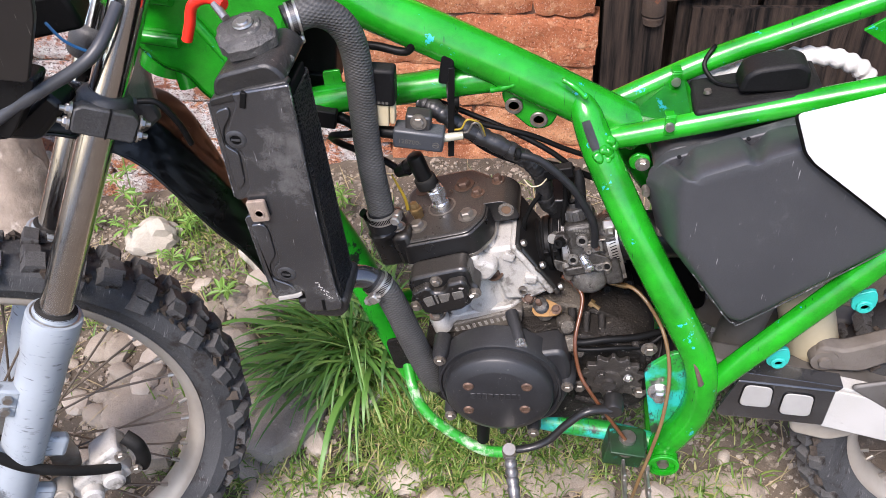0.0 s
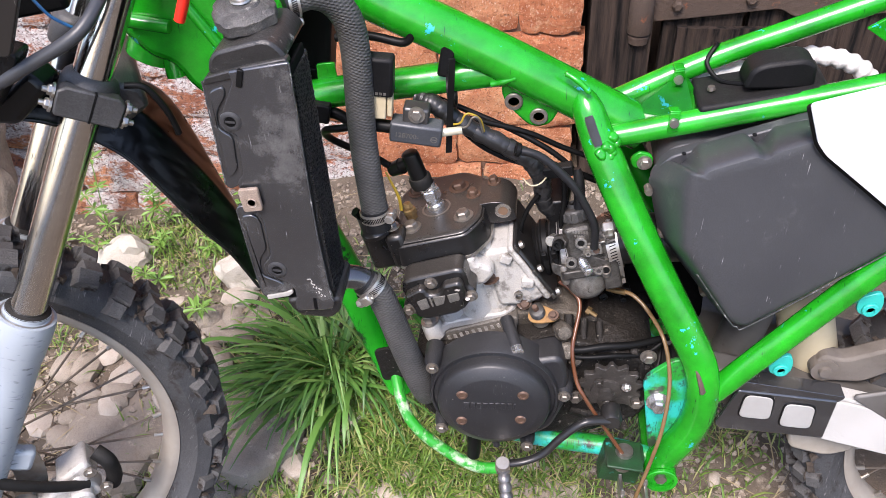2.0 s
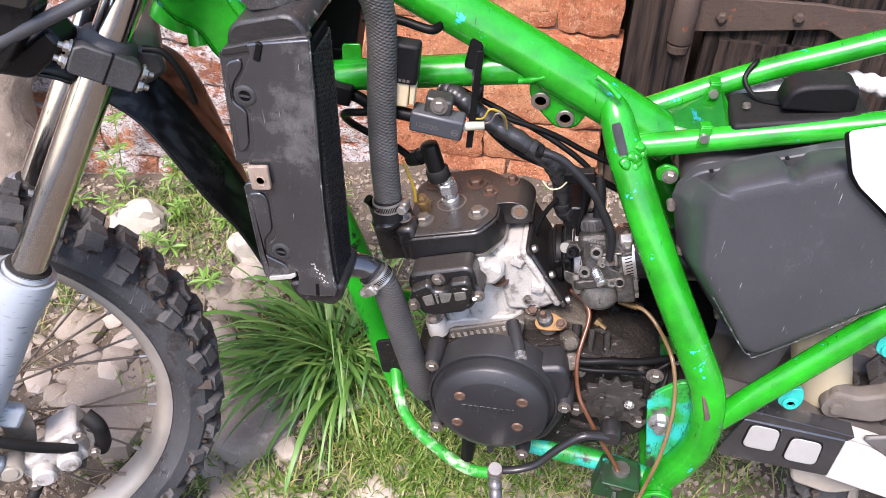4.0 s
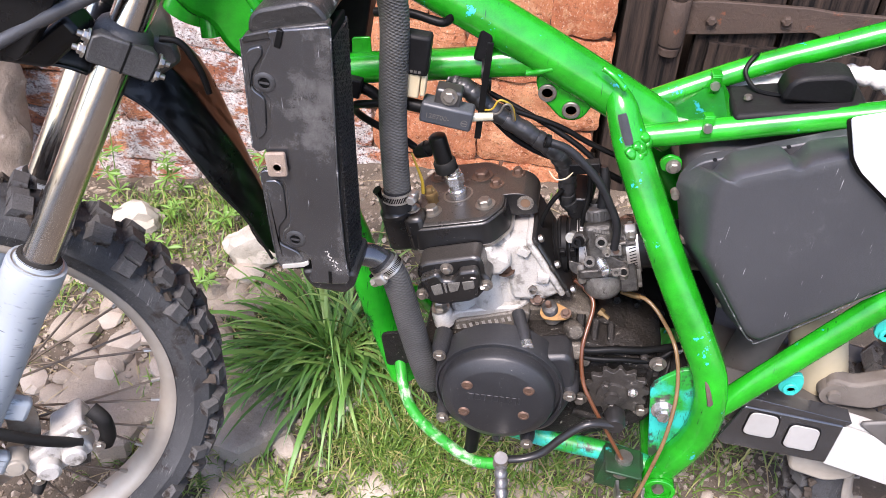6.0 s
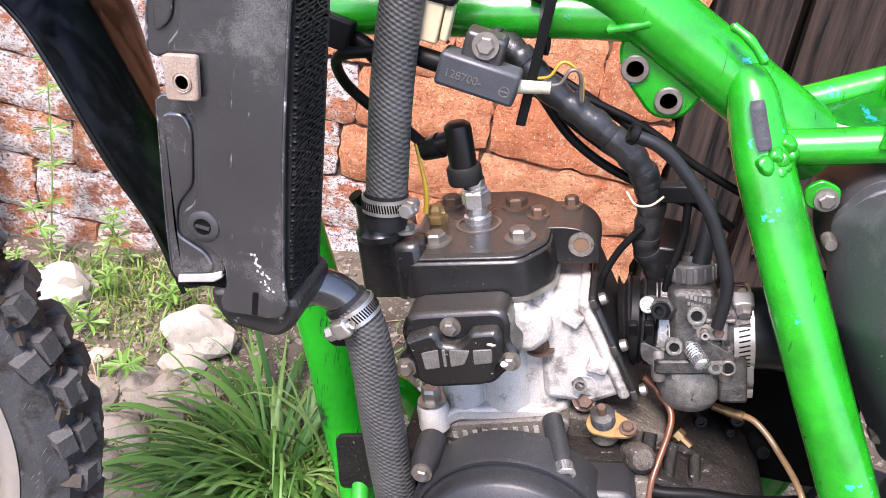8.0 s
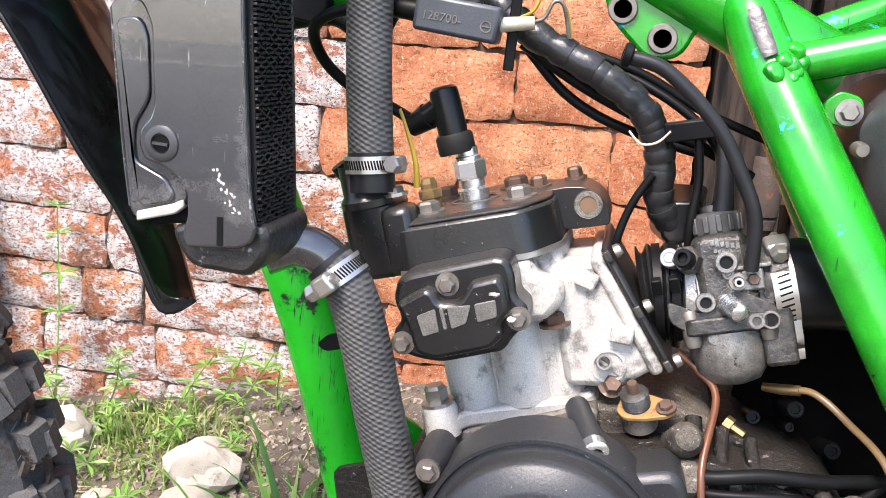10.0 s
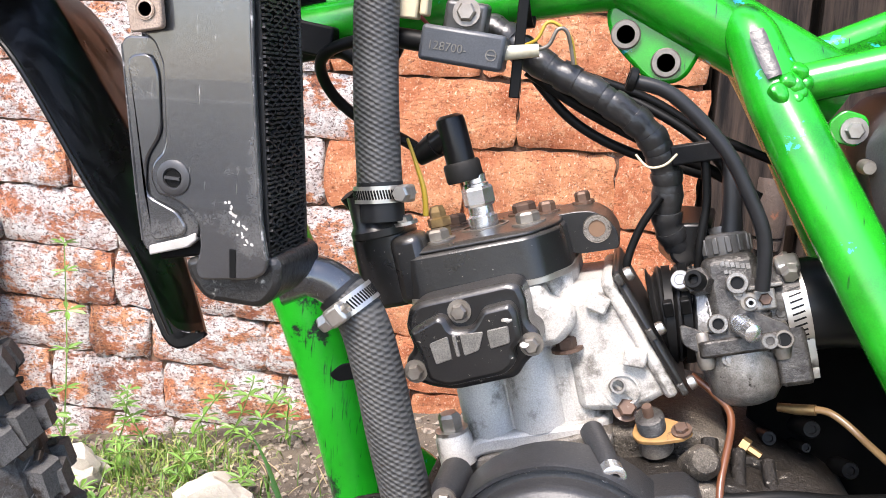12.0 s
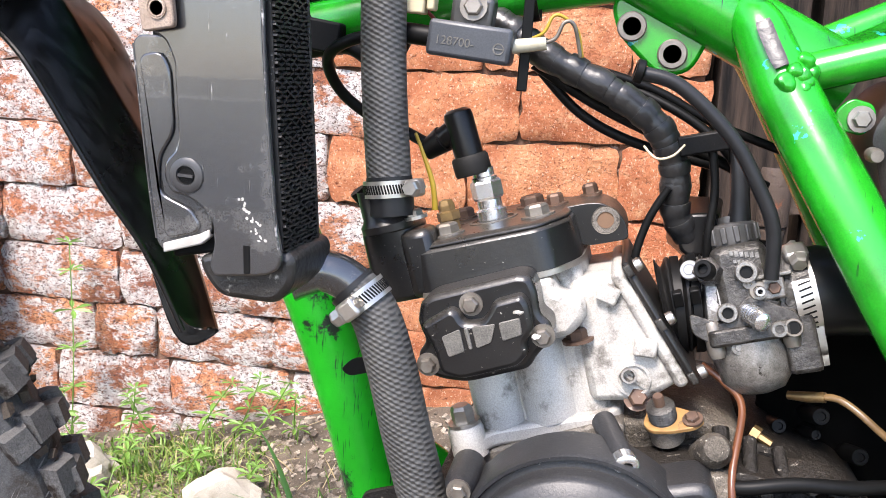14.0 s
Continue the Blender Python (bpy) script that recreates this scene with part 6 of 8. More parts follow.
# barrel
bm = bmesh.new()
vprism(bm, rounded([(-0.040, -0.040), (0.050, -0.040), (0.064, -0.025), (0.066, 0.05), (0.04, 0.075), (-0.03, 0.075), (-0.045, 0.04)], 0.014, 4), -0.072, 0.043)
barrel = part("barrel", bm, ALLOY, engine, "bare grey cast alloy barrel with stains", bevel=0.003)
for x, y, r, z0, z1 in ((-0.019, -0.032, 0.0195, -0.07, 0.0), (0.019, -0.032, 0.0205, -0.07, 0.0), (0.0505, -0.028, 0.0125, -0.07, -0.020), (0.050, -0.032, 0.0125, 0.004, 0.042)):
    bm = bmesh.new()
    lathe(bm, [(0, z1 + 0.012), (r * 0.7, z1 + 0.009), (r, z1), (r, z0)], (x, y, 0), (0, 0, 1), 24)
    part("port_bulge", bm, ALLOY, barrel)
bm = bmesh.new()
prism(bm, [(-0.03, -0.004), (0.048, -0.004), (0.062, 0.008), (0.062, 0.02), (0.045, 0.03), (0.045, 0.042), (-0.03, 0.042)], -0.066, -0.04)
part("valve_housing", bm, ALLOY, barrel, bevel=0.006)
bm = bmesh.new()
vprism(bm, rounded([(-0.056, -0.066), (-0.034, -0.070), (-0.026, -0.052), (0.058, -0.050), (0.070, -0.036), (0.072, 0.07), (-0.05, 0.07)], 0.009, 4), -0.081, -0.068)
part("base_flange", bm, ALLOY, barrel, bevel=0.003)
bm = bmesh.new()
lathe(bm, [(0, -0.058), (0.012, -0.058), (0.0135, -0.062), (0.0135, -0.082)], (-0.043, -0.057, 0), (0, 0, 1), 20)
part("foot", bm, ALLOY, barrel)
knob_bolt(-0.043, -0.057, -0.057, 0.0085, engine, h=0.014, name="base_nut")
knob_bolt(0.0505, -0.045, -0.012, 0.008, engine, RUSTY, h=0.009)
bm = bmesh.new()
block(bm, (0.015, 0.012, 0.013), pose(0.078, -0.046, 0.018, 0, 34, 0))
part("lug", bm, ALLOY, barrel, bevel=0.002)
bm = bmesh.new()
block(bm, (0.016, 0.011, 0.013), pose(0.096, -0.049, -0.024, 0, 19, 0))
part("lug", bm, ALLOY, barrel, bevel=0.002)
bm = bmesh.new()
lathe(bm, [(0.0105, 0), (0.0125, 0), (0.0125, 0.0008), (0.0105, 0.0008)], (0.083, -0.0468, -0.047), (0, -1, 0), 28, True)
block(bm, (0.022, 0.0008, 0.0022), pose(0.083, -0.0474, -0.047, 0, 45, 0))
part("cast_mark", bm, ALLOY, barrel)
# intake stub and flange
bm = bmesh.new()
prism(bm, [(0.05, 0.032), (0.094, 0.030), (0.122, -0.052), (0.088, -0.066), (0.05, -0.06)], -0.046, 0.045)
part("intake_stub", bm, ALLOY, barrel, bevel=0.006)
FL = pose(0.104, 0.0, -0.011, 0, -19, 0)
bm = bmesh.new()
block(bm, (0.010, 0.100, 0.096), FL @ pose(-0.003, 0, 0))
part("reed_block", bm, ALLOY, engine, bevel=0.004)
bm = bmesh.new()
block(bm, (0.0060, 0.102, 0.101), FL @ pose(0.0055, 0, 0))
reed = part("boot_flange", bm, WORN_BLACK, engine, "black rubber-faced intake flange", bevel=0.004)
for z in (-0.044, 0.0, 0.044):
    bm = bmesh.new()
    lathe(bm, [(0, 0.005), (0.004, 0.005), (0.005, 0.003), (0.005, 0.0)], FL @ Vector((0.011, -0.047, z)), FL.to_3x3() @ Vector((1, 0, 0)), 12)
    part("screw", bm, STEEL, reed)
    bm = bmesh.new()
    block(bm, (0.005, 0.004, 0.009), FL @ pose(0.0058, -0.0515, z))
    part("ear", bm, CARB, reed, bevel=0.001)
# rubber boot with rings
line = spline([(0.112, 0, -0.010), (0.125, 0, -0.010), (0.142, 0, -0.012)], 12)
bm = bmesh.new()
sweep(bm, line, [0.033 + 0.0035 * math.sin(i * 0.9) for i in range(len(line))], 32)
part("inlet_boot", bm, BOOT, engine, "ribbed black rubber inlet boot")
for x in (0.124, 0.136):
    bm = bmesh.new()
    lathe(bm, [(0.0345, -0.003), (0.037, -0.003), (0.037, 0.003), (0.0345, 0.003)], (x, 0, -0.011), (1, 0, -0.08), 36, True)
    t_ = part("tie_band", bm, DARK, engine)
    bm = bmesh.new()
    block(bm, (0.007, 0.006, 0.012), pose(x, -0.038, 0.004, 20, 0, 0))
    part("tie_head", bm, DARK, t_, bevel=0.001)
bm = bmesh.new()
lathe(bm, [(0.030, -0.006), (0.034, -0.006), (0.034, 0.006), (0.030, 0.006)], (0.146, 0, -0.012), (1, 0, -0.08), 36, True)
part("seal_foil", bm, FOIL, engine, "crumpled silver sealing tape")

# cylinder head
plan = [(-0.050, -0.066), (0.044, -0.064), (0.0645, -0.036), (0.066, 0.055), (0.035, 0.08), (-0.035, 0.08), (-0.056, 0.05)]
bm = bmesh.new()
vprism(bm, rounded(plan, 0.009, 4), 0.043, 0.0755, 0.97, (0.0, 0.012))
vprism(bm, rounded([(x * 0.97, 0.012 + (y - 0.012) * 0.97) for x, y in plan], 0.009, 4), 0.0753, 0.0797, 0.94, (0.0, 0.012))
head = part("cylinder_head", bm, HEAD, engine, "black painted cylinder head with dust on top", bevel=0.005)
bm = bmesh.new()
vprism(bm, rounded([(x * 1.02, y * 1.02) for x, y in plan], 0.012, 4), 0.0415, 0.0455)
part("gasket", bm, STEEL, head)
bm = bmesh.new()
vprism(bm, rounded([(-0.088, -0.056), (-0.050, -0.056), (-0.044, -0.03), (-0.05, 0.0), (-0.084, 0.0), (-0.092, -0.03)], 0.010, 4), 0.040, 0.096, 0.97, (-0.07, -0.03))
part("water_outlet", bm, HEAD, head, bevel=0.004)
bm = bmesh.new()
lathe(bm, [(0.019, 0.094), (0.0195, 0.099), (0.0165, 0.103), (0.0165, 0.125)], (-0.067, -0.05, 0), (0.0, 0, 1), 28)
part("hose_neck", bm, HEAD, head)
bm = bmesh.new()
block(bm, (0.024, 0.03, 0.05), pose(-0.046, -0.048, 0.066))
part("shoulder", bm, HEAD, head, bevel=0.006)
knob_bolt(-0.045, -0.052, 0.099, 0.0065, engine, STEEL, 0.006)
# head stay ear
st = plate("head_stay", rounded([(0.046, 0.0795), (0.072, 0.0795), (0.084, 0.0775), (0.0935, 0.070), (0.0985, 0.060), (0.0985, 0.047), (0.07, 0.0475), (0.055, 0.052)], 0.004, 3), -0.010, 0.046, HEAD, engine, 0.002)
ring((0.0845, -0.010, 0.0643), (0, -1, 0), 0.0105, 0.0062, 0.0008, CASE_PALE, st, "bush")
bm = bmesh.new()
lathe(bm, [(0, 0), (0.0062, 0), (0.0062, 0.0008)], (0.0845, -0.0103, 0.0643), (0, -1, 0), 20)
part("hole", bm, WOODY, st)
for x, y, r, m in ((-0.028, -0.034, 0.0088, None), (0.039, -0.029, 0.0088, None), (0.049, 0.014, 0.0065, RUSTY), (0.028, 0.038, 0.0095, RUSTY), (-0.03, 0.045, 0.0085, RUSTY), (0.075, 0.035, 0.006, RUSTY)):
    knob_bolt(x, y, 0.0795, r, engine, m or DULL, 0.009, name="head_nut")
bm = bmesh.new()
lathe(bm, [(0, 0.104), (0.005, 0.103), (0.0065, 0.099), (0.0065, 0.095), (0.009, 0.094), (0.009, 0.088), (0.0075, 0.087), (0.0075, 0.078)], (-0.030, -0.012, 0), (0, 0, 1), 6)
part("temperature_sensor", bm, BRASSY, engine, "old brass temperature sensor", smooth=False)
bm = bmesh.new()
lathe(bm, [(0.0165, 0.0805), (0.019, 0.0805), (0.019, 0.078)], (0.001, 0.0, 0), (0, 0, 1), 28)
part("plug_seat", bm, DULL, engine)

# exhaust valve cover
def engine_plan(pts):
    """Upright outline points of the bike, in the engine's own axes."""
    q = [ENG.inverted() @ Vector((x, YC, z)) for x, z in pts]
    return [(p.x, p.z) for p in q]


lip = rounded(engine_plan([(-0.045, 0.520), (-0.043, 0.534), (-0.036, 0.539), (0.022, 0.558), (0.030, 0.557), (0.035, 0.548), (0.038, 0.532), (0.046, 0.527), (0.047, 0.514), (0.038, 0.505), (0.033, 0.494), (-0.008, 0.480), (-0.024, 0.480), (-0.042, 0.484), (-0.044, 0.498), (-0.038, 0.506)]), 0.005, 4)
kc = plate("valve_cover", lip, -0.098, -0.064, HEAD, engine, 0.004, "black cast valve cover with raised grey lettering shapes")
plate("raised_pad", rounded(engine_plan([(-0.040, 0.521), (-0.021, 0.534), (-0.015, 0.532), (-0.011, 0.525), (0.001, 0.527), (0.0055, 0.534), (0.008, 0.541), (0.026, 0.5475), (0.031, 0.542), (0.0355, 0.524), (0.030, 0.516), (0.033, 0.508), (0.026, 0.499), (-0.011, 0.486), (-0.025, 0.489), (-0.030, 0.504)]), 0.004, 4), -0.110, -0.095, HEAD, kc, 0.0045)
for shape in ([(-0.025, 0.515), (-0.0195, 0.5015), (-0.0090, 0.5065), (-0.0130, 0.5215)], [(-0.0105, 0.5222), (-0.0062, 0.5080), (-0.0036, 0.5086), (-0.0078, 0.5230)], [(-0.0050, 0.5236), (-0.0010, 0.5094), (0.0085, 0.5145), (0.0105, 0.5272)], [(0.0124, 0.5280), (0.0158, 0.5158), (0.0285, 0.5215), (0.0262, 0.5328)]):
    plate("letter_bar", rounded(engine_plan(shape), 0.0016, 3), -0.1112, -0.109, LETTER, kc, 0.0006)
for (x, z), d in zip(engine_plan([(-0.008, 0.536), (0.041, 0.5185), (-0.036, 0.491)]), (-0.098, -0.098, -0.098)):
    knob_bolt(x, d, z, 0.0056, kc, DULL, 0.007, (0, -1, 0))

# ---- spark plug and cap ----
plug = thing("spark_plug", "zinc-plated spark plug screwed into the head", "spark plug")
plug.matrix_basis = ENG
bm = bmesh.new()
lathe(bm, [(0.0115, 0.079), (0.0115, 0.088), (0.0095, 0.090), (0.0095, 0.097)], (0.001, 0, 0), (0, 0, 1), 28)
lathe(bm, [(0.0098, 0.110), (0.0098, 0.113), (0.0085, 0.114), (0.0085, 0.120)], (0.001, 0, 0), (0, 0, 1), 28)
part("shell", bm, ZINC, plug)
bm = bmesh.new()
lathe(bm, [(0, 0.111), (0.0108, 0.111), (0.0122, 0.109), (0.0122, 0.098), (0.0108, 0.096), (0, 0.096)], (0.001, 0, 0), (0, 0, 1), 6)
part("hexagon", bm, ZINC, plug, smooth=False)
bm = bmesh.new()
lathe(bm, [(0, 0.13), (0.0058, 0.13), (0.0058, 0.114)], (0.001, 0, 0), (0, 0, 1), 20)
part("insulator", bm, WHITE, plug)
cap_t = thing("plug_cap", "glossy black elbow plug cap with rubber boot", "plug cap")
cap_t.matrix_basis = ENG
bm = bmesh.new()
lathe(bm, [(0.0105, 0.117), (0.0135, 0.117), (0.0142, 0.119), (0.0142, 0.130), (0.0128, 0.132), (0.0105, 0.132)], (0.0, 0, 0), (-0.05, 0, 1), 28, True)
part("boot", bm, RUBBER, cap_t)
bm = bmesh.new()
lathe(bm, [(0, 0.168), (0.007, 0.168), (0.0105, 0.1655), (0.0112, 0.162), (0.0112, 0.130)], (0.0, 0, 0), (-0.05, 0, 1), 28)
part("body", bm, GLOSS, cap_t)
bm = bmesh.new()
sweep(bm, [(-0.008, 0, 0.155), (-0.030, 0.006, 0.146)], 0.0088, 20)
sweep(bm, [(-0.024, 0.004, 0.148), (-0.040, 0.008, 0.142)], [0.0105, 0.0102, 0.008], 20)
part("elbow", bm, GLOSS, cap_t)
lead = thing("ignition_lead", "thick black ignition lead looping to the coil", "cable")
bm = bmesh.new()
sweep(bm, spline([(-0.066, 0.852, 0.633), (-0.088, 0.86, 0.642), (-0.115, 0.862, 0.652), (-0.136, 0.85, 0.672), (-0.138, 0.83, 0.695), (-0.115, 0.815, 0.708), (-0.085, 0.815, 0.712), (-0.058, 0.815, 0.711)]), 0.0045, 12)
part("lead", bm, DARK, lead)
wire = thing("sensor_wire", "yellow sleeved sensor wire", "wire")
bm = bmesh.new()
sweep(bm, spline([(-0.052, 0.828, 0.585), (-0.054, 0.826, 0.605), (-0.062, 0.825, 0.628), (-0.068, 0.826, 0.642)]), [0.0024, 0.0021, 0.0015, 0.0012], 10)
part("sleeve", bm, YELLOW, wire)

# ---- crankcase and covers ----
case = thing("crankcase", "oily dark cast crankcase", "crankcase")
bm = bmesh.new()
prism(bm, rounded([(-0.045, 0.33), (-0.035, 0.395), (-0.018, 0.394), (0.09, 0.420), (0.15, 0.432), (0.20, 0.425), (0.255, 0.408), (0.285, 0.385), (0.275, 0.30), (0.20, 0.255), (0.05, 0.24), (-0.02, 0.275)], 0.02, 4), 0.765, 0.95)
part("case", bm, CASE, case, bevel=0.004)
bm = bmesh.new()
prism(bm, rounded([(-0.03, 0.37), (-0.02, 0.408), (0.095, 0.443), (0.15, 0.450), (0.182, 0.444), (0.186, 0.36)], 0.010, 4), 0.802, 0.95)
part("upper_case", bm, CASE_TOP, case, bevel=0.004)
bm = bmesh.new()
prism(bm, rounded([(0.188, 0.36), (0.186, 0.430), (0.20, 0.432), (0.25, 0.405), (0.25, 0.36)], 0.010, 4), 0.810, 0.95)
part("rear_case", bm, CASE, case, bevel=0.004)
bm = bmesh.new()
prism(bm, rounded([(-0.012, 0.386), (0.0, 0.388), (0.098, 0.422), (0.099, 0.444), (0.090, 0.4465), (-0.006, 0.410), (-0.014, 0.404)], 0.004, 3), 0.790, 0.83)
deck = part("deck", bm, CASE_PALE, case, bevel=0.002)
for i in range(10):
    bm = bmesh.new()
    x = 0.008 + i * 0.0082
    block(bm, (0.004, 0.0012, 0.0070), pose(x, 0.7896, 0.4005 + x * 0.40, 0, -21, 0))
    part("stamped_bar", bm, ALLOY, deck)
cover = thing("flywheel_cover", "matt black round engine cover with four screws", "engine cover")
bm = bmesh.new()
prism(bm, rounded([(-0.014, 0.34), (-0.012, 0.39), (0.004, 0.408), (0.035, 0.424), (0.09, 0.435), (0.106, 0.433), (0.112, 0.424), (0.155, 0.436), (0.166, 0.40), (0.165, 0.35), (0.148, 0.30), (0.10, 0.268), (0.05, 0.266), (0.01, 0.288)], 0.014, 4), 0.730, 0.775)
body = part("body", bm, COVER, cover, bevel=0.008)
bm = bmesh.new()
lathe(bm, [(0, 0.0), (0.0555, 0.0), (0.0575, -0.0008), (0.0700, -0.0075), (0.0722, -0.0100), (0.0730, -0.016), (0.0735, -0.045)], (0.0715, 0.698, 0.366), (0.0, -1, 0), 64)
disc = part("dome", bm, COVER, cover)
bm = bmesh.new()
lathe(bm, [(0.0732, -0.026), (0.0785, -0.027), (0.0800, -0.0235), (0.0825, -0.0235), (0.084, -0.027), (0.0845, -0.06)], (0.0715, 0.698, 0.365), (0, -1, 0), 64)
part("shoulder", bm, COVER, cover)
for x, z in ((0.032, 0.393), (0.109, 0.398), (0.107, 0.352), (0.031, 0.344)):
    bm = bmesh.new()
    lathe(bm, [(0, 0.0012), (0.0035, 0.0012), (0.0038, 0.0022), (0.0062, 0.0022), (0.0075, 0.0)], (x, 0.698, z), (0, -1, 0), 20)
    sc = part("screw", bm, RUSTY, cover, "rust-stained countersunk screw")
for i, (x, w) in enumerate(((0.038, 0.007), (0.046, 0.006), (0.0535, 0.006), (0.0615, 0.0075), (0.0695, 0.006), (0.077, 0.006), (0.0845, 0.006), (0.0925, 0.006), (0.099, 0.003))):
    plate("letter_bar", [(x - w / 2, 0.3675 + x * 0.04), (x + w / 2, 0.3677 + x * 0.04), (x + w / 2, 0.378 + x * 0.04), (x - w / 2, 0.378 + x * 0.04)], 0.6971, 0.699, COVER, disc, 0.0006)
bm = bmesh.new()
block(bm, (0.009, 0.012, 0.022), pose(0.075, 0.714, 0.290, 0, -12, 0))
part("cover_nib", bm, COVER, cover, bevel=0.003)
for x, y, z, r in ((-0.008, 0.735, 0.412, 0.009), (0.162, 0.735, 0.372, 0.009), (0.002, 0.728, 0.305, 0.008), (0.118, 0.735, 0.268, 0.008)):
    bm = bmesh.new()
    lathe(bm, [(0, 0.01), (r * 0.95, 0.01), (r, 0.008), (r * 1.3, 0.0), (r * 1.35, -0.03)], (x, y, z), (0, -1, 0), 20)
    b_ = part("boss", bm, COVER, cover)
    bolt((x, y - 0.011, z), (0, -1, 0), 0.0058, b_, DULL, 0.006)
bm = bmesh.new()
lathe(bm, [(0, 0.03), (0.0075, 0.03), (0.0085, 0.027), (0.0085, -0.02)], (0.0895, 0.764, 0.446), (0.28, -0.95, -0.11), 24)
pin = part("cable_boss", bm, COVER, cover)
bm = bmesh.new()
lathe(bm, [(0.004, 0.010), (0.006, 0.010), (0.0085, 0.0085), (0.0085, 0.0), (0, 0)], Vector((0.0895, 0.764, 0.446)) + Vector((0.28, -0.95, -0.11)).normalized() * 0.03, (0.28, -0.95, -0.11), 20)
lathe(bm, [(0, 0.006), (0.004, 0.006), (0.004, 0.010)], Vector((0.0895, 0.764, 0.446)) + Vector((0.28, -0.95, -0.11)).normalized() * 0.03, (0.28, -0.95, -0.11), 6)
part("socket_screw", bm, ZINC, pin)
# breather fitting on the case
fit_ = thing("breather_fitting", "yellow-gasketed threaded fitting on the crankcase", "fitting")
_x, _z = Vector((0.94, -0.30, 0.16)).normalized(), Vector((-0.28, -0.35, 0.89))
_z = (_z - _x * _z.dot(_x)).normalized()
_y = _z.cross(_x)
BRE = Matrix.Translation((0.125, 0.792, 0.4515)) @ Matrix((_x, _y, _z)).transposed().to_4x4()
fit_.matrix_basis = BRE @ Matrix.Diagonal((0.85, 0.85, 0.85, 1))
bm = bmesh.new()
vprism(bm, rounded([(-0.0155, -0.008), (-0.008, -0.0155), (0.008, -0.0145), (0.027, -0.0085), (0.034, 0), (0.027, 0.0085), (0.008, 0.0145), (-0.008, 0.0155), (-0.0155, 0.008)], 0.004, 3), -0.003, 0.0008)
part("gasket", bm, OCHRE, fit_, "ochre paper gasket", bevel=0.0006)
bm = bmesh.new()
prof = [(0, 0.016), (0.0095, 0.016)]
for i in range(5):
    prof += [(0.0118, 0.0145 - 0.0028 * i), (0.0103, 0.0131 - 0.0028 * i)]
prof += [(0.0118, 0.0)]
lathe(bm, prof, (0, 0, 0), (0, 0, 1), 28)
part("thread", bm, CARB, fit_)
bm = bmesh.new()
lathe(bm, [(0, 0.026), (0.0038, 0.026), (0.0045, 0.0245), (0.0045, 0.015)], (0, 0, 0), (0, 0, 1), 16)
part("stem", bm, RUSTY, fit_)
bolt((0.0245, 0, 0.0012), (0, 0, 1), 0.0058, fit_, RUSTY, 0.006)
bm = bmesh.new()
lathe(bm, [(0.0135, -0.003), (0.0145, -0.02)], (0, 0, 0), (0, 0, 1), 24)
part("seat", bm, CASE_PALE, fit_)
for x, y, z, r in ((0.158, 0.772, 0.44, 0.012), (0.162, 0.765, 0.415, 0.014), (0.175, 0.765, 0.40, 0.010)):
    bm = bmesh.new()
    lathe(bm, [(0, 0.012), (r * 0.7, 0.010), (r, 0.004), (r, -0.03)], (x, y, z), (0.1, -0.75, 0.5), 20)
    part("boss", bm, CASE_TOP, case)
bolt((0.106, 0.803, 0.461), (0.1, -0.85, 0.4), 0.0068, case, RUSTY, 0.008, "case_bolt")
bm = bmesh.new()
lathe(bm, [(0.004, 0.010), (0.0055, 0.010), (0.0055, 0.0), (0.004, 0.0)], (0.098, 0.80, 0.478), (0.1, -0.9, 0.3), 16, True)
part("spigot", bm, DULL, case)
# gearbox sprocket and shafts
gear = thing("drive_sprocket", "greasy dark gearbox sprocket with toothed rim", "sprocket")
C_ = (0.223, 0.752, 0.366)
bm = bmesh.new()
n = 13
outer = []
for i in range(n):
    for k, r in ((0.0, 0.036), (0.22, 0.042), (0.42, 0.042), (0.62, 0.036), (0.8, 0.034)):
        a = 2 * math.pi * (i + k) / n
        outer.append((C_[0] + r * math.cos(a), C_[2] + r * math.sin(a)))
prism(bm, outer, C_[1] - 0.004, C_[1] + 0.004)
part("toothed_wheel", bm, GREASE, gear, bevel=0.0008)
bm = bmesh.new()
lathe(bm, [(0, 0.014), (0.009, 0.014), (0.010, 0.009), (0.020, 0.008), (0.021, 0.004), (0.028, 0.0035), (0.029, -0.002)], (C_[0] - 0.005, C_[1], C_[2] - 0.005), (0, -1, 0), 28)
part("retainer", bm, GREASE, gear)
for a in (20, 140, 260):
    x, z = C_[0] + 0.021 * math.cos(radians(a)), C_[2] + 0.021 * math.sin(radians(a))
    bolt((x, C_[1] - 0.008, z), (0, -1, 0), 0.0045, gear, ZINC if a == 20 else GREASE, 0.005)
bm = bmesh.new()
lathe(bm, [(0.045, 0.0), (0.052, 0.0), (0.054, -0.004), (0.054, -0.03)], (0.222, 0.772, 0.375), (0, -1, 0), 40)
part("seal_ring", bm, CASE, case)
for x, z in ((0.268, 0.412), (0.18, 0.33), (0.262, 0.325)):
    bolt((x, 0.763, z), (0, -1, 0), 0.0075, case, DULL, 0.008, "case_bolt")
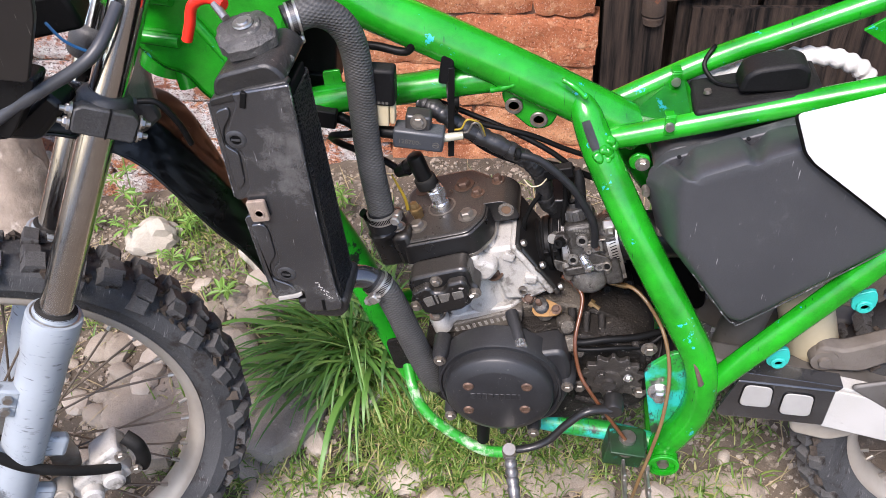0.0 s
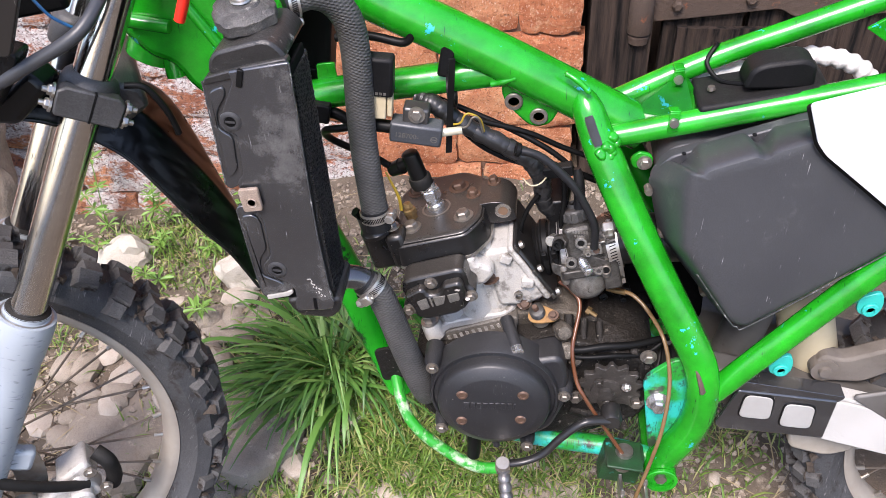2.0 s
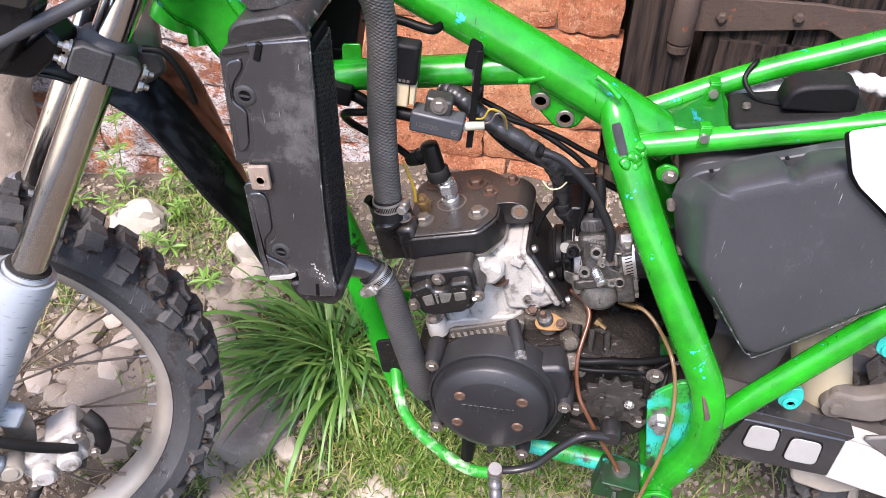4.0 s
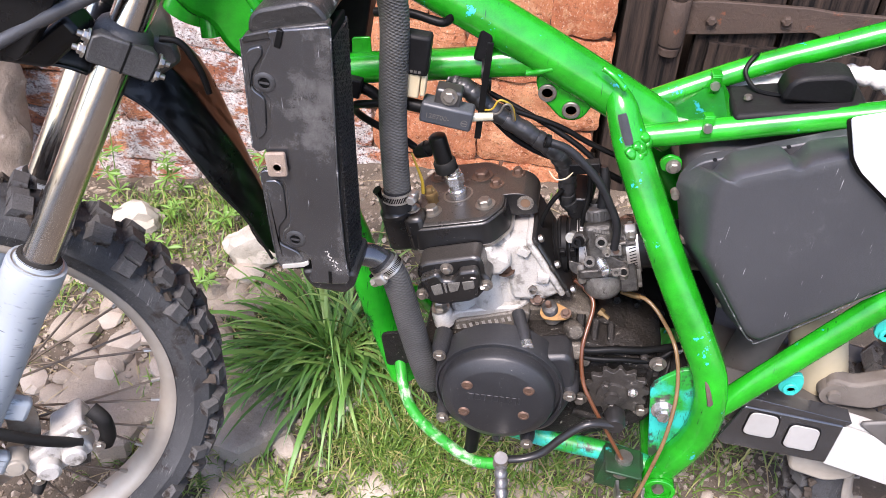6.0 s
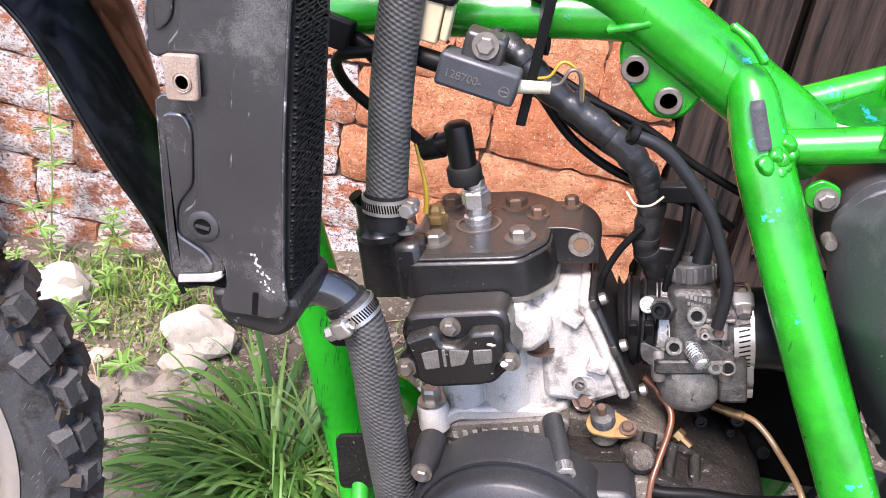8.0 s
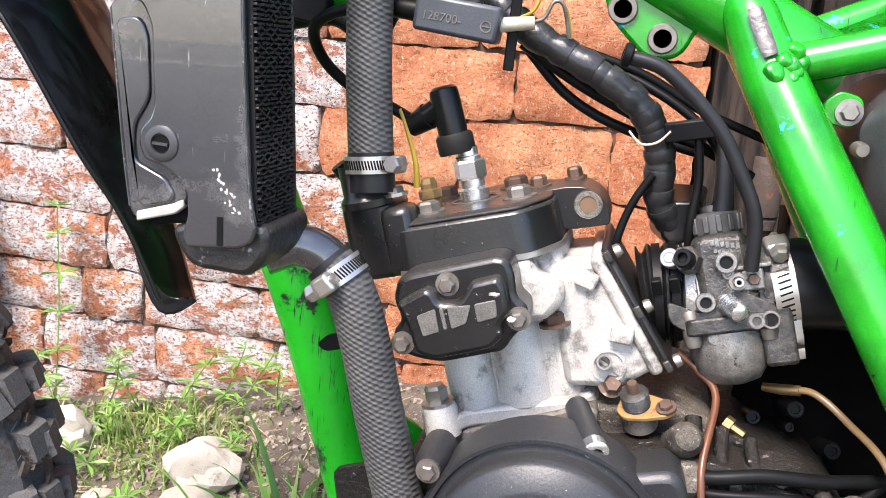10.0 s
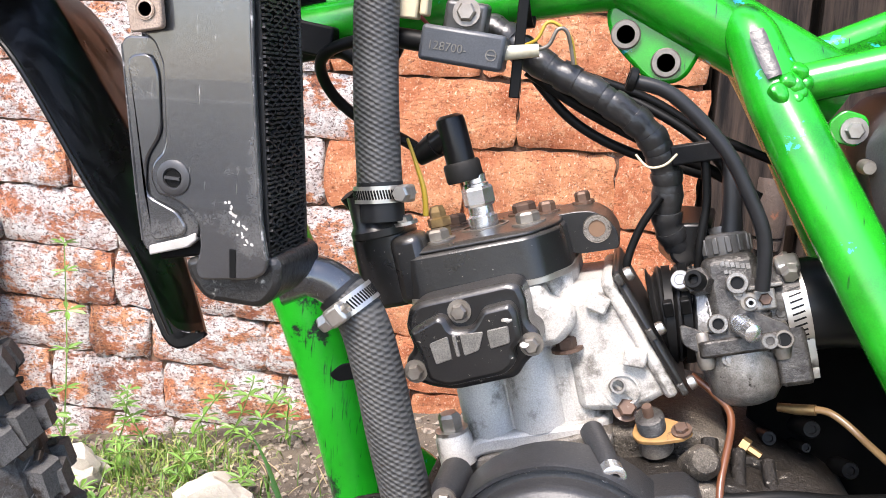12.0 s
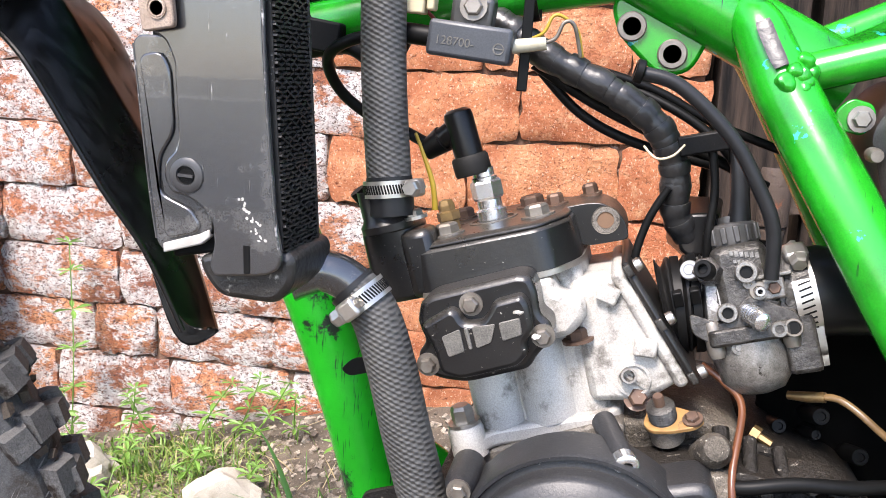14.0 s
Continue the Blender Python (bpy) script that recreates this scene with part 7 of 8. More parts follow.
# shift lever
sh = thing("shift_lever", "worn black gear lever with knurled rubber tip", "gear lever")
bm = bmesh.new()
sweep(bm, spline([(0.222, 0.72, 0.335), (0.19, 0.712, 0.338), (0.163, 0.705, 0.315), (0.140, 0.70, 0.285), (0.115, 0.695, 0.272), (0.088, 0.69, 0.27)]), [0.0075, 0.0065, 0.006, 0.006, 0.0055, 0.006], 14, flat=0.8)
part("arm", bm, WORN_BLACK, sh)
bm = bmesh.new()
lathe(bm, [(0, 0.014), (0.011, 0.013), (0.0135, 0.008), (0.0135, -0.012)], (0.226, 0.728, 0.335), (0, -1, 0), 24)
part("clamp", bm, WORN_BLACK, sh)
bm = bmesh.new()
lathe(bm, [(0, 0.008), (0.009, 0.008), (0.010, 0.006), (0.010, -0.012), (0, -0.013)], (0.086, 0.688, 0.27), (0, -0.3, 1), 20)
part("knuckle", bm, STEEL, sh)
bm = bmesh.new()
line = spline([(0.087, 0.685, 0.262), (0.093, 0.655, 0.242), (0.100, 0.62, 0.222)], 10)
sweep(bm, line, [0.0085 + 0.001 * math.sin(i * 2.2) for i in range(len(line))], 16)
part("tip", bm, STEEL_DARK, sh)
# black hanging peg under the cover
bm = bmesh.new()
sweep(bm, [(0.045, 0.75, 0.27), (0.043, 0.745, 0.215)], [0.011, 0.009], 14)
part("drain_stub", bm, DARK, case)

# ---- carburettor ----
carb = thing("carburettor", "grey cast carburettor with brass jets and float bowl", "carburettor")
carb.matrix_basis = ENG @ pose(0.001, 0, -0.012) @ pose(0, 0, 0.014, -13)
bm = bmesh.new()
lathe(bm, [(0.030, 0.145), (0.031, 0.150), (0.026, 0.154), (0.025, 0.175), (0.027, 0.19), (0.031, 0.196), (0.031, 0.212)], (0, 0, -0.014), (1, 0, 0), 32)
part("body", bm, CARB, carb)
bm = bmesh.new()
prism(bm, rounded([(0.150, -0.036), (0.150, 0.024), (0.188, 0.024), (0.190, -0.036)], 0.008, 4), -0.034, 0.026)
part("slide_chamber", bm, CARB, carb, bevel=0.007)
bm = bmesh.new()
lathe(bm, [(0.0160, 0.014), (0.0160, 0.023), (0.0176, 0.023), (0.0182, 0.025), (0.0182, 0.037), (0.0165, 0.039), (0.0085, 0.0405), (0.0085, 0.045)], (0.169, -0.006, 0), (0, 0, 1), 36)
cp = part("top_cap", bm, CARB_CAP, carb)
for i in range(13):
    a = 2 * math.pi * i / 13
    bm = bmesh.new()
    block(bm, (0.003, 0.0042, 0.012), Matrix.Translation((0.169 + 0.0182 * math.cos(a), -0.006 + 0.0182 * math.sin(a), 0.031)) @ Matrix.Rotation(a, 4, "Z"))
    part("rib", bm, CARB_CAP, cp, bevel=0.0008)
bm = bmesh.new()
vprism(bm, rounded([(0.138, -0.040), (0.196, -0.038), (0.198, 0.035), (0.138, 0.035)], 0.008, 4), -0.045, -0.033)
part("bowl_flange", bm, CARB, carb, bevel=0.002)
bm = bmesh.new()
lathe(bm, [(0, -0.083), (0.010, -0.083), (0.019, -0.080), (0.0255, -0.071), (0.027, -0.056), (0.027, -0.045)], (0.166, -0.006, 0), (0, 0, 1), 32)
bmesh.ops.scale(bm, vec=(1.0, 1.15, 1), verts=bm.verts)
part("float_bowl", bm, CARB_PALE, carb)
for x, y in ((0.142, -0.030), (0.193, -0.028)):
    bm = bmesh.new()
    lathe(bm, [(0, 0.006), (0.0055, 0.006), (0.0062, 0.004), (0.0062, -0.016), (0.0045, -0.02), (0, -0.02)], (x, y, -0.033), (0, 0, 1), 16)
    part("bowl_screw", bm, DULL, carb)
# idle screw with spring, jets, nipples
bm = bmesh.new()
ax, o = Vector((0.35, -0.85, -0.4)).normalized(), Vector((0.166, -0.032, -0.022))
lathe(bm, [(0.0045, 0.0), (0.0045, 0.006), (0.007, 0.006)], o, ax, 20)
line = []
for i in range(72):
    a = i / 72 * 5 * 2 * math.pi
    p = ax.orthogonal().normalized()
    line.append(o + ax * (0.004 + 0.014 * i / 72) + 0.0058 * (math.cos(a) * p + math.sin(a) * ax.cross(p)))
sweep(bm, line, 0.0011, 6)
lathe(bm, [(0, 0.026), (0.0045, 0.026), (0.0065, 0.0245), (0.0068, 0.018), (0.003, 0.018), (0.003, 0.0)], o, ax, 20)
part("idle_screw", bm, ZINC, carb, "spring-loaded idle screw")
on_carb = carb.matrix_basis.inverted()


def carb_port(p, r, ln, mat, hole=0.55, sides=20, axis=(0, -1, 0), name="fitting", depth=0.5):
    """A turned fitting on the carburettor, with a dark bore when hole is given."""
    at = on_carb @ Vector(p)
    bm = bmesh.new()
    lathe(bm, [(r * hole, ln * depth), (r * hole, ln - 0.0005), (r * (hole + 0.08), ln), (r * 0.9, ln), (r, ln * 0.85), (r, -0.008)], at, axis, sides)
    f = part(name, bm, mat, carb, smooth=sides > 8)
    bm = bmesh.new()
    lathe(bm, [(0, ln * depth + 0.0004), (r * hole * 1.02, ln * depth + 0.0004), (r * hole * 1.02, ln * depth - 0.001)], at, axis, 14)
    part("bore", bm, DARK if depth < 0.9 else mat, f)
    return f


NUT_AX = (-0.30, -0.92, 0.22)
carb_port((0.1475, 0.812, 0.556), 0.0098, 0.006, GREASE, 0.6, 6, NUT_AX, "gland_nut", 0.9)
carb_port((0.1465, 0.806, 0.557), 0.0066, 0.010, DARK, 0.5, 20, NUT_AX, "stub")
carb_port((0.137, 0.816, 0.5545), 0.0070, 0.005, BAND, 0.5, 24, NUT_AX, "plug_screw", 0.95)
carb_port((0.173, 0.812, 0.557), 0.0078, 0.006, CARB_PALE, 0.56)
carb_port((0.1755, 0.812, 0.5495), 0.0045, 0.0025, DULL, 0.4, depth=0.95)
carb_port((0.1825, 0.812, 0.5445), 0.0066, 0.004, DULL, 0.5, 20)
carb_port((0.1825, 0.810, 0.5445), 0.0034, 0.011, BAND, 0.45)
carb_port((0.163, 0.8075, 0.528), 0.0070, 0.006, CARB_PALE, 0.55)
carb_port((0.197, 0.802, 0.521), 0.0056, 0.004, CARB_PALE, 0.5)
carb_port((0.206, 0.802, 0.523), 0.0064, 0.004, DULL, 0.7)
carb_port((0.204, 0.815, 0.538), 0.0075, 0.004, CARB, 0.4, depth=0.95)
carb_port((0.172, 0.802, 0.5055), 0.0052, 0.003, CARB_PALE, 0.45, depth=0.95)
at = on_carb @ Vector((0.1925, 0.814, 0.547))
bm = bmesh.new()
block(bm, (0.0145, 0.012, 0.015), Matrix.Translation(at))
lug_ = part("cable_block", bm, CARB_PALE, carb, bevel=0.0015)
bm = bmesh.new()
lathe(bm, [(0, 0.004), (0.0036, 0.004), (0.0044, 0.0028), (0.0044, -0.002)], at + Vector((0, -0.006, 0)), (0, -1, 0), 6)
part("block_bolt", bm, RUSTY, lug_, smooth=False)
bm = bmesh.new()
block(bm, (0.024, 0.014, 0.003), Matrix.Translation(at + Vector((0.001, 0, 0.009))))
part("block_lip", bm, CARB_PALE, lug_, bevel=0.0008)
for x, r in ((0.1845, 0.0042), (0.1935, 0.0048)):
    top, low = on_carb @ Vector((x, 0.8125, 0.539)), on_carb @ Vector((x + 0.002, 0.8125, 0.513))
    bm = bmesh.new()
    sweep(bm, [top, top.lerp(low, 0.5), low], r, 14)
    part("cast_rib", bm, CARB, carb)
for row_z, x0, n_, w, h in ((0.5690, 0.1625, 6, 0.0024, 0.0040), (0.5635, 0.1655, 5, 0.0019, 0.0028)):
    for i in range(n_):
        face = on_carb @ Vector((x0 + i * w * 1.42, 0.815, row_z))
        face.y = -0.0343
        bm = bmesh.new()
        block(bm, (w, 0.0012, h * (1.0 if i % 2 else 0.85)), Matrix.Translation(face))
        part("letter_bar", bm, CARB_PALE, carb)
bm = bmesh.new()
prism(bm, rounded([(0.128, -0.018), (0.150, -0.030), (0.17, -0.012), (0.20, -0.030), (0.20, -0.040), (0.14, -0.042), (0.128, -0.034)], 0.005, 3), -0.0345, -0.022)
part("lever_plate", bm, CARB, carb, bevel=0.002)
bm = bmesh.new()
vprism(bm, rounded([(0.188, -0.03), (0.21, -0.03), (0.21, 0.02), (0.188, 0.02)], 0.004, 3), -0.072, -0.03)
part("choke_block", bm, CARB, carb, bevel=0.003)
cl = clamp_band("hose_clamp", ENG @ Vector((0.2085, 0, -0.018)), ENG.to_3x3() @ Vector((1, 0, 0.02)), 0.0355, 0.0155, "wide slotted steel clamp on the air boot", ENG.to_3x3() @ Vector((0, -0.55, 1)))
bm = bmesh.new()
vv = [ENG @ Vector(p) for p in ((0.2008, -0.0330, -0.030), (0.2008, -0.0365, -0.046), (0.2002, -0.0375, -0.061))]
w_ = ENG.to_3x3() @ Vector((0.0152, 0.001, 0))
va, vb = [bm.verts.new(p) for p in vv], [bm.verts.new(p + w_) for p in vv]
for k in range(2):
    bm.faces.new((va[k], va[k + 1], vb[k + 1], vb[k]))
bmesh.ops.solidify(bm, geom=bm.faces[:], thickness=0.001)
part("band_tail", bm, BAND, cl)
duct = thing("air_duct", "smooth black rubber air duct", "duct")
bm = bmesh.new()
sweep(bm, [ENG @ Vector(p) for p in ((0.203, 0, -0.017), (0.222, 0, -0.018), (0.235, 0, -0.021), (0.29, 0.0, -0.03), (0.36, 0.01, -0.045))], [0.033, 0.0335, 0.0315, 0.032, 0.034], 32)
part("tube", bm, DUCT, duct)

# ---- air box and rear ----
abox = thing("air_box", "scuffed black plastic air box", "air box")
FRONT = [(0.272, 0.690), (0.2735, 0.714), (0.283, 0.7125), (0.291, 0.7195), (0.335, 0.7385), (0.346, 0.7350), (0.355, 0.7440), (0.392, 0.7590), (0.56, 0.72), (0.51, 0.628), (0.368, 0.497), (0.349, 0.505), (0.280, 0.61)]
BACK = [(0.247, 0.656), (0.266, 0.680), (0.282, 0.673), (0.295, 0.699), (0.342, 0.714), (0.356, 0.699), (0.368, 0.722), (0.41, 0.736), (0.617, 0.724), (0.534, 0.585), (0.373, 0.460), (0.344, 0.472), (0.267, 0.58)]
bm = bmesh.new()
front, back = rounded(FRONT, 0.0060, 4), rounded(BACK, 0.0060, 4)
mid = Vector((sum(p[0] for p in front) / len(front), sum(p[1] for p in front) / len(front)))
rings = []
# from the rim up the sloping sides and over a soft shoulder to the flat face
for share, pull, y in ((1.0, 0.0, 0.812), (0.6, 0.0, 0.783), (0.30, 0.0, 0.760), (0.16, 0.002, 0.7475), (0.09, 0.0036, 0.7415), (0.04, 0.0056, 0.7370), (0.0, 0.0085, 0.7340), (0.0, 0.013, 0.7328), (0.0, 0.022, 0.7324)):
    row = []
    for p, q in zip(front, back):
        w = Vector(p[:2]).lerp(Vector(q[:2]), share)
        w = w + (mid - w).normalized() * (pull - 0.0045)
        row.append(bm.verts.new((w.x, y, w.y)))
    rings.append(row)
for a, b in zip(rings, rings[1:]):
    for q in range(len(a)):
        k = (q + 1) % len(a)
        bm.faces.new((a[q], a[k], b[k], b[q]))
bm.faces.new(rings[-1])
bm.faces.new(rings[0][::-1])
lid = part("lid", bm, AIRBOX, abox)
bm = bmesh.new()
prism(bm, rounded([(0.245, 0.655), (0.262, 0.684), (0.41, 0.740), (0.617, 0.728), (0.536, 0.584), (0.373, 0.458), (0.342, 0.470), (0.264, 0.58)], 0.010, 4), 0.810, 0.827)
part("rim", bm, AIRBOX, abox, bevel=0.002)
bm = bmesh.new()
prism(bm, rounded([(0.25, 0.665), (0.27, 0.69), (0.42, 0.705), (0.56, 0.70), (0.51, 0.604), (0.364, 0.49), (0.34, 0.50), (0.268, 0.60)], 0.014, 4), 0.825, 0.94)
part("case", bm, AIRBOX, abox, bevel=0.004)
# Sheet added to paint the shade of the open bay behind the carburettor.
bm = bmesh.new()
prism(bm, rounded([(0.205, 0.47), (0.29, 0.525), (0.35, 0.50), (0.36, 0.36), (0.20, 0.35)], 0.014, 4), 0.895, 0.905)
part("bay_shade_sheet", bm, BAY_SHADE, abox, "near-black sheet standing in for the shaded engine bay", bevel=0.003)
for x, z in ((0.272, 0.712), (0.344, 0.7385)):
    bm = bmesh.new()
    lathe(bm, [(0, 0.001), (0.002, 0.001), (0.0026, 0)], (x + 0.004, 0.800, z - 0.016), (0, -0.5, 1), 12)
    part("screw", bm, DARK, abox)
for x, z in ((0.239, 0.66), (0.262, 0.60), (0.325, 0.51), (0.402, 0.508)):
    bm = bmesh.new()
    lathe(bm, [(0, 0.004), (0.004, 0.004), (0.005, 0), (0.005, -0.01)], (x + 0.005, 0.802, z - 0.018), (0, -1, 0), 14)
    part("screw", bm, DULL, abox)
bm = bmesh.new()
sweep(bm, spline([(0.300, 0.7345, 0.576), (0.347, 0.7345, 0.5075), (0.358, 0.7335, 0.4985), (0.370, 0.7335, 0.4995), (0.44, 0.7335, 0.5635), (0.51, 0.7335, 0.629)], 8), 0.0009, 6)
part("scuffed_edge", bm, SCUFF, abox, "pale scuffed lower edge")
number = thing("side_panel", "clean white plastic side panel with black edge", "side panel")
poly = rounded([(0.370, 0.803), (0.379, 0.780), (0.387, 0.760), (0.398, 0.7465), (0.444, 0.710), (0.494, 0.670), (0.60, 0.588), (0.75, 0.66), (0.75, 0.905), (0.45, 0.829)], 0.005, 3)
plate("panel", poly, 0.720, 0.725, WHITE, number, 0.001)
plate("edge", [(x - 0.002, z - 0.004) for x, z in poly], 0.725, 0.729, DARK, number, 0.0005)
elec = thing("electronics_box", "black plastic control box behind the seat rail", "control box")
bm = bmesh.new()
block(bm, (0.14, 0.075, 0.03), pose(0.362, 0.87, 0.735, 0, -12, 0))
part("base", bm, PLASTIC, elec, bevel=0.005)
bm = bmesh.new()
prism(bm, rounded([(0.337, 0.752), (0.343, 0.775), (0.356, 0.783), (0.398, 0.790), (0.412, 0.783), (0.414, 0.755)], 0.008, 4), 0.845, 0.885)
part("cover", bm, PLASTIC, elec, bevel=0.006)
bm = bmesh.new()
lathe(bm, [(0, 0.004), (0.004, 0.004), (0.005, 0)], (0.308, 0.865, 0.742), (-0.2, 0, 1), 12)
part("screw", bm, DULL, elec)
loom = thing("taped_cable", "white tape-wrapped cable behind the control box", "cable")
bm = bmesh.new()
line = spline([(0.285, 0.925, 0.722), (0.324, 0.93, 0.727), (0.37, 0.93, 0.740), (0.398, 0.93, 0.750), (0.43, 0.93, 0.755), (0.465, 0.93, 0.751), (0.494, 0.93, 0.737), (0.508, 0.93, 0.718)], 10)
sweep(bm, line, [0.011 + 0.0015 * math.sin(i * 1.3) for i in range(len(line))], 14)
part("wrap", bm, TAPE_WHITE, loom)
tie = thing("cable_tie", "black cable tie looped on the seat rail", "cable tie")
bm = bmesh.new()
sweep(bm, spline([(0.322, 0.935, 0.762), (0.316, 0.915, 0.773), (0.306, 0.903, 0.757), (0.318, 0.885, 0.745), (0.34, 0.87, 0.748), (0.36, 0.865, 0.756)]), 0.0028, 8)
part("strap", bm, DARK, tie)

swing = thing("swingarm", "white alloy swingarm with black plastic guard", "swingarm")
bm = bmesh.new()
prism(bm, [(0.345, 0.325), (0.36, 0.372), (0.80, 0.285), (0.80, 0.225), (0.40, 0.295)], 0.785, 0.825)
part("arm", bm, GREYCAST, swing, bevel=0.006)
bm = bmesh.new()
prism(bm, [(0.345, 0.325), (0.36, 0.372), (0.80, 0.285), (0.80, 0.225), (0.40, 0.295)], 0.91, 0.95)
part("arm", bm, GREYCAST, swing, bevel=0.006)
bm = bmesh.new()
prism(bm, [(0.520, 0.343), (0.80, 0.275), (0.80, 0.19), (0.518, 0.268)], 0.7655, 0.7715)
part("white_plate", bm, WHITE_DIRTY, swing, bevel=0.001)
bm = bmesh.new()
prism(bm, [(0.524, 0.349), (0.80, 0.282), (0.80, 0.276), (0.522, 0.344)], 0.768, 0.79)
part("white_edge", bm, WHITE_DIRTY, swing, bevel=0.001)
# black guard with two openings
gd = rounded([(0.371, 0.290), (0.391, 0.357), (0.521, 0.345), (0.519, 0.271), (0.45, 0.276), (0.379, 0.280)], 0.004, 3)
plate("guard", gd, 0.764, 0.770, SHIELD, swing, 0.002)
plate("guard_edge", rounded([(0.387, 0.352), (0.395, 0.372), (0.53, 0.352), (0.522, 0.340)], 0.003, 3), 0.766, 0.79, SHIELD, swing, 0.003)
for p_ in ([(0.402, 0.351), (0.439, 0.347), (0.441, 0.305), (0.399, 0.308)], [(0.456, 0.338), (0.495, 0.334), (0.497, 0.291), (0.455, 0.294)]):
    plate("window_rim", rounded([(x + (0.002 if x > c else -0.002), z + (0.002 if z > d else -0.002)) for c, d in ((sum(q[0] for q in p_) / 4, sum(q[1] for q in p_) / 4),) for x, z in p_], 0.011, 4), 0.7628, 0.7650, DARK, swing, 0.0008)
    plate("window", rounded(p_, 0.010, 4), 0.7615, 0.7640, WINDOW, swing, 0.001, "pale grey opening through the guard")
pivot = thing("pivot_boot", "dirty black rubber boot at the swingarm pivot", "boot")
bm = bmesh.new()
line = spline([(0.248, 0.80, 0.375), (0.265, 0.798, 0.372), (0.285, 0.795, 0.366), (0.31, 0.795, 0.365)], 8)
sweep(bm, line, [0.030 + 0.0025 * math.sin(i * 1.4) for i in range(len(line))], 24)
part("bellows", bm, RUBBER, pivot)
shock = thing("shock_reservoir", "cream plastic reservoir bottle under the air box", "bottle")
bm = bmesh.new()
lathe(bm, [(0, 0.065), (0.02, 0.064), (0.034, 0.052), (0.037, 0.04), (0.037, -0.03), (0.033, -0.045), (0.02, -0.05), (0, -0.05)], (0.492, 0.85, 0.385), (-0.3, 0.1, 1), 32)
part("bottle", bm, CREAM, shock)
link = thing("rear_linkage", "muddy cast linkage arm", "linkage")
bm = bmesh.new()
prism(bm, rounded([(0.487, 0.365), (0.50, 0.392), (0.53, 0.385), (0.62, 0.428), (0.64, 0.40), (0.56, 0.345), (0.51, 0.345)], 0.01, 4), 0.80, 0.825)
part("arm", bm, MUDDY, link, bevel=0.004)
bm = bmesh.new()
lathe(bm, [(0, 0.008), (0.008, 0.008), (0.009, 0.003), (0.018, 0.003), (0.020, -0.02)], (0.507, 0.80, 0.367), (0, -1, 0), 24)
part("pivot_cap", bm, MUDDY, link)
shade = thing("chain_guard", "grey plastic chain guard over the swingarm", "chain guard")
plate("guard", rounded([(0.535, 0.352), (0.60, 0.372), (0.70, 0.37), (0.70, 0.30), (0.60, 0.305)], 0.012, 4), 0.765, 0.772, GREYCAST, shade, 0.003)
buf = thing("chain_block", "pale worn plastic chain block below the swingarm", "chain block")
plate("block", rounded([(0.487, 0.252), (0.59, 0.235), (0.585, 0.205), (0.55, 0.19), (0.495, 0.205)], 0.012, 4), 0.80, 0.84, CREAM_DIRTY, buf, 0.004)
rwheel = thing("spoked_wheel", "muddy knobbly rear wheel with a pale rim", "wheel")
rwheel.matrix_basis = pose(0.845, 0.865, 0.19)
wheel_parts(rwheel, 0.325, 0.245, 0.052, 38, 8)
sprg = thing("shock_spring", "dark dirty shock absorber", "shock absorber")
bm = bmesh.new()
sweep(bm, [(0.40, 0.86, 0.32), (0.43, 0.86, 0.52)], 0.03, 20)
part("body", bm, GREYCAST, sprg)

# ---- wiring ----
coil = thing("ignition_coil", "dark grey ignition coil bolted under the frame", "ignition coil")
CO = pose(-0.026, 0.815, 0.708, 0, 7, 0)
bm = bmesh.new()
block(bm, (0.060, 0.026, 0.025), CO)
part("body", bm, COIL, coil, bevel=0.003)
bm = bmesh.new()
block(bm, (0.030, 0.020, 0.036), CO @ pose(-0.002, 0.004, 0.014, 6, 0, 0))
br = part("bracket", bm, COIL_B, coil, bevel=0.003)
bolt(CO @ Vector((-0.001, -0.007, 0.024)), (0, -1, 0.1), 0.0068, br, DULL, 0.005)
bm = bmesh.new()
lathe(bm, [(0.0075, 0.0), (0.0075, 0.028), (0.006, 0.03)], CO @ Vector((-0.029, 0, 0)), CO.to_3x3() @ Vector((-1, 0, 0)), 18)
part("outlet", bm, DARK, coil)
bm = bmesh.new()
sweep(bm, [CO @ Vector((0.028, 0, 0.001)), CO @ Vector((0.052, 0.002, 0.007))], [0.0052, 0.0046], 12)
part("terminal", bm, CLEAR, coil, "milky terminal sleeve")
txt = bpy.data.curves.new("part_mark", "FONT")
txt.body, txt.size, txt.extrude = "128700-", 0.0085, 0.0003
t_ob = new("part_mark", txt)
t_ob.parent = coil
t_ob.matrix_basis = CO @ pose(-0.024, -0.0134, -0.004, 90, 0, 0)
txt.materials.append(LETTER)
bm = bmesh.new()
lathe(bm, [(0.0032, 0), (0.004, 0), (0.004, 0.0006), (0.0032, 0.0006)], CO @ Vector((0.0215, -0.013, -0.002)), (0, -1, 0), 20, True)
block(bm, (0.006, 0.0008, 0.0008), CO @ pose(0.0215, -0.0134, -0.002))
part("mark_ring", bm, LETTER, coil)
rect = thing("rectifier", "small black rectifier box with cream plug", "rectifier")
RE = pose(-0.0655, 0.813, 0.779, 0, 4, 0)
bm = bmesh.new()
block(bm, (0.036, 0.022, 0.047), RE)
part("box", bm, PLASTIC, rect, bevel=0.004)
bm = bmesh.new()
block(bm, (0.016, 0.014, 0.030), RE @ pose(0.002, -0.001, -0.037))
block(bm, (0.006, 0.013, 0.026), RE @ pose(0.014, 0.0, -0.036))
part("plug", bm, CREAM, rect, "cream connector plug", bevel=0.0015)
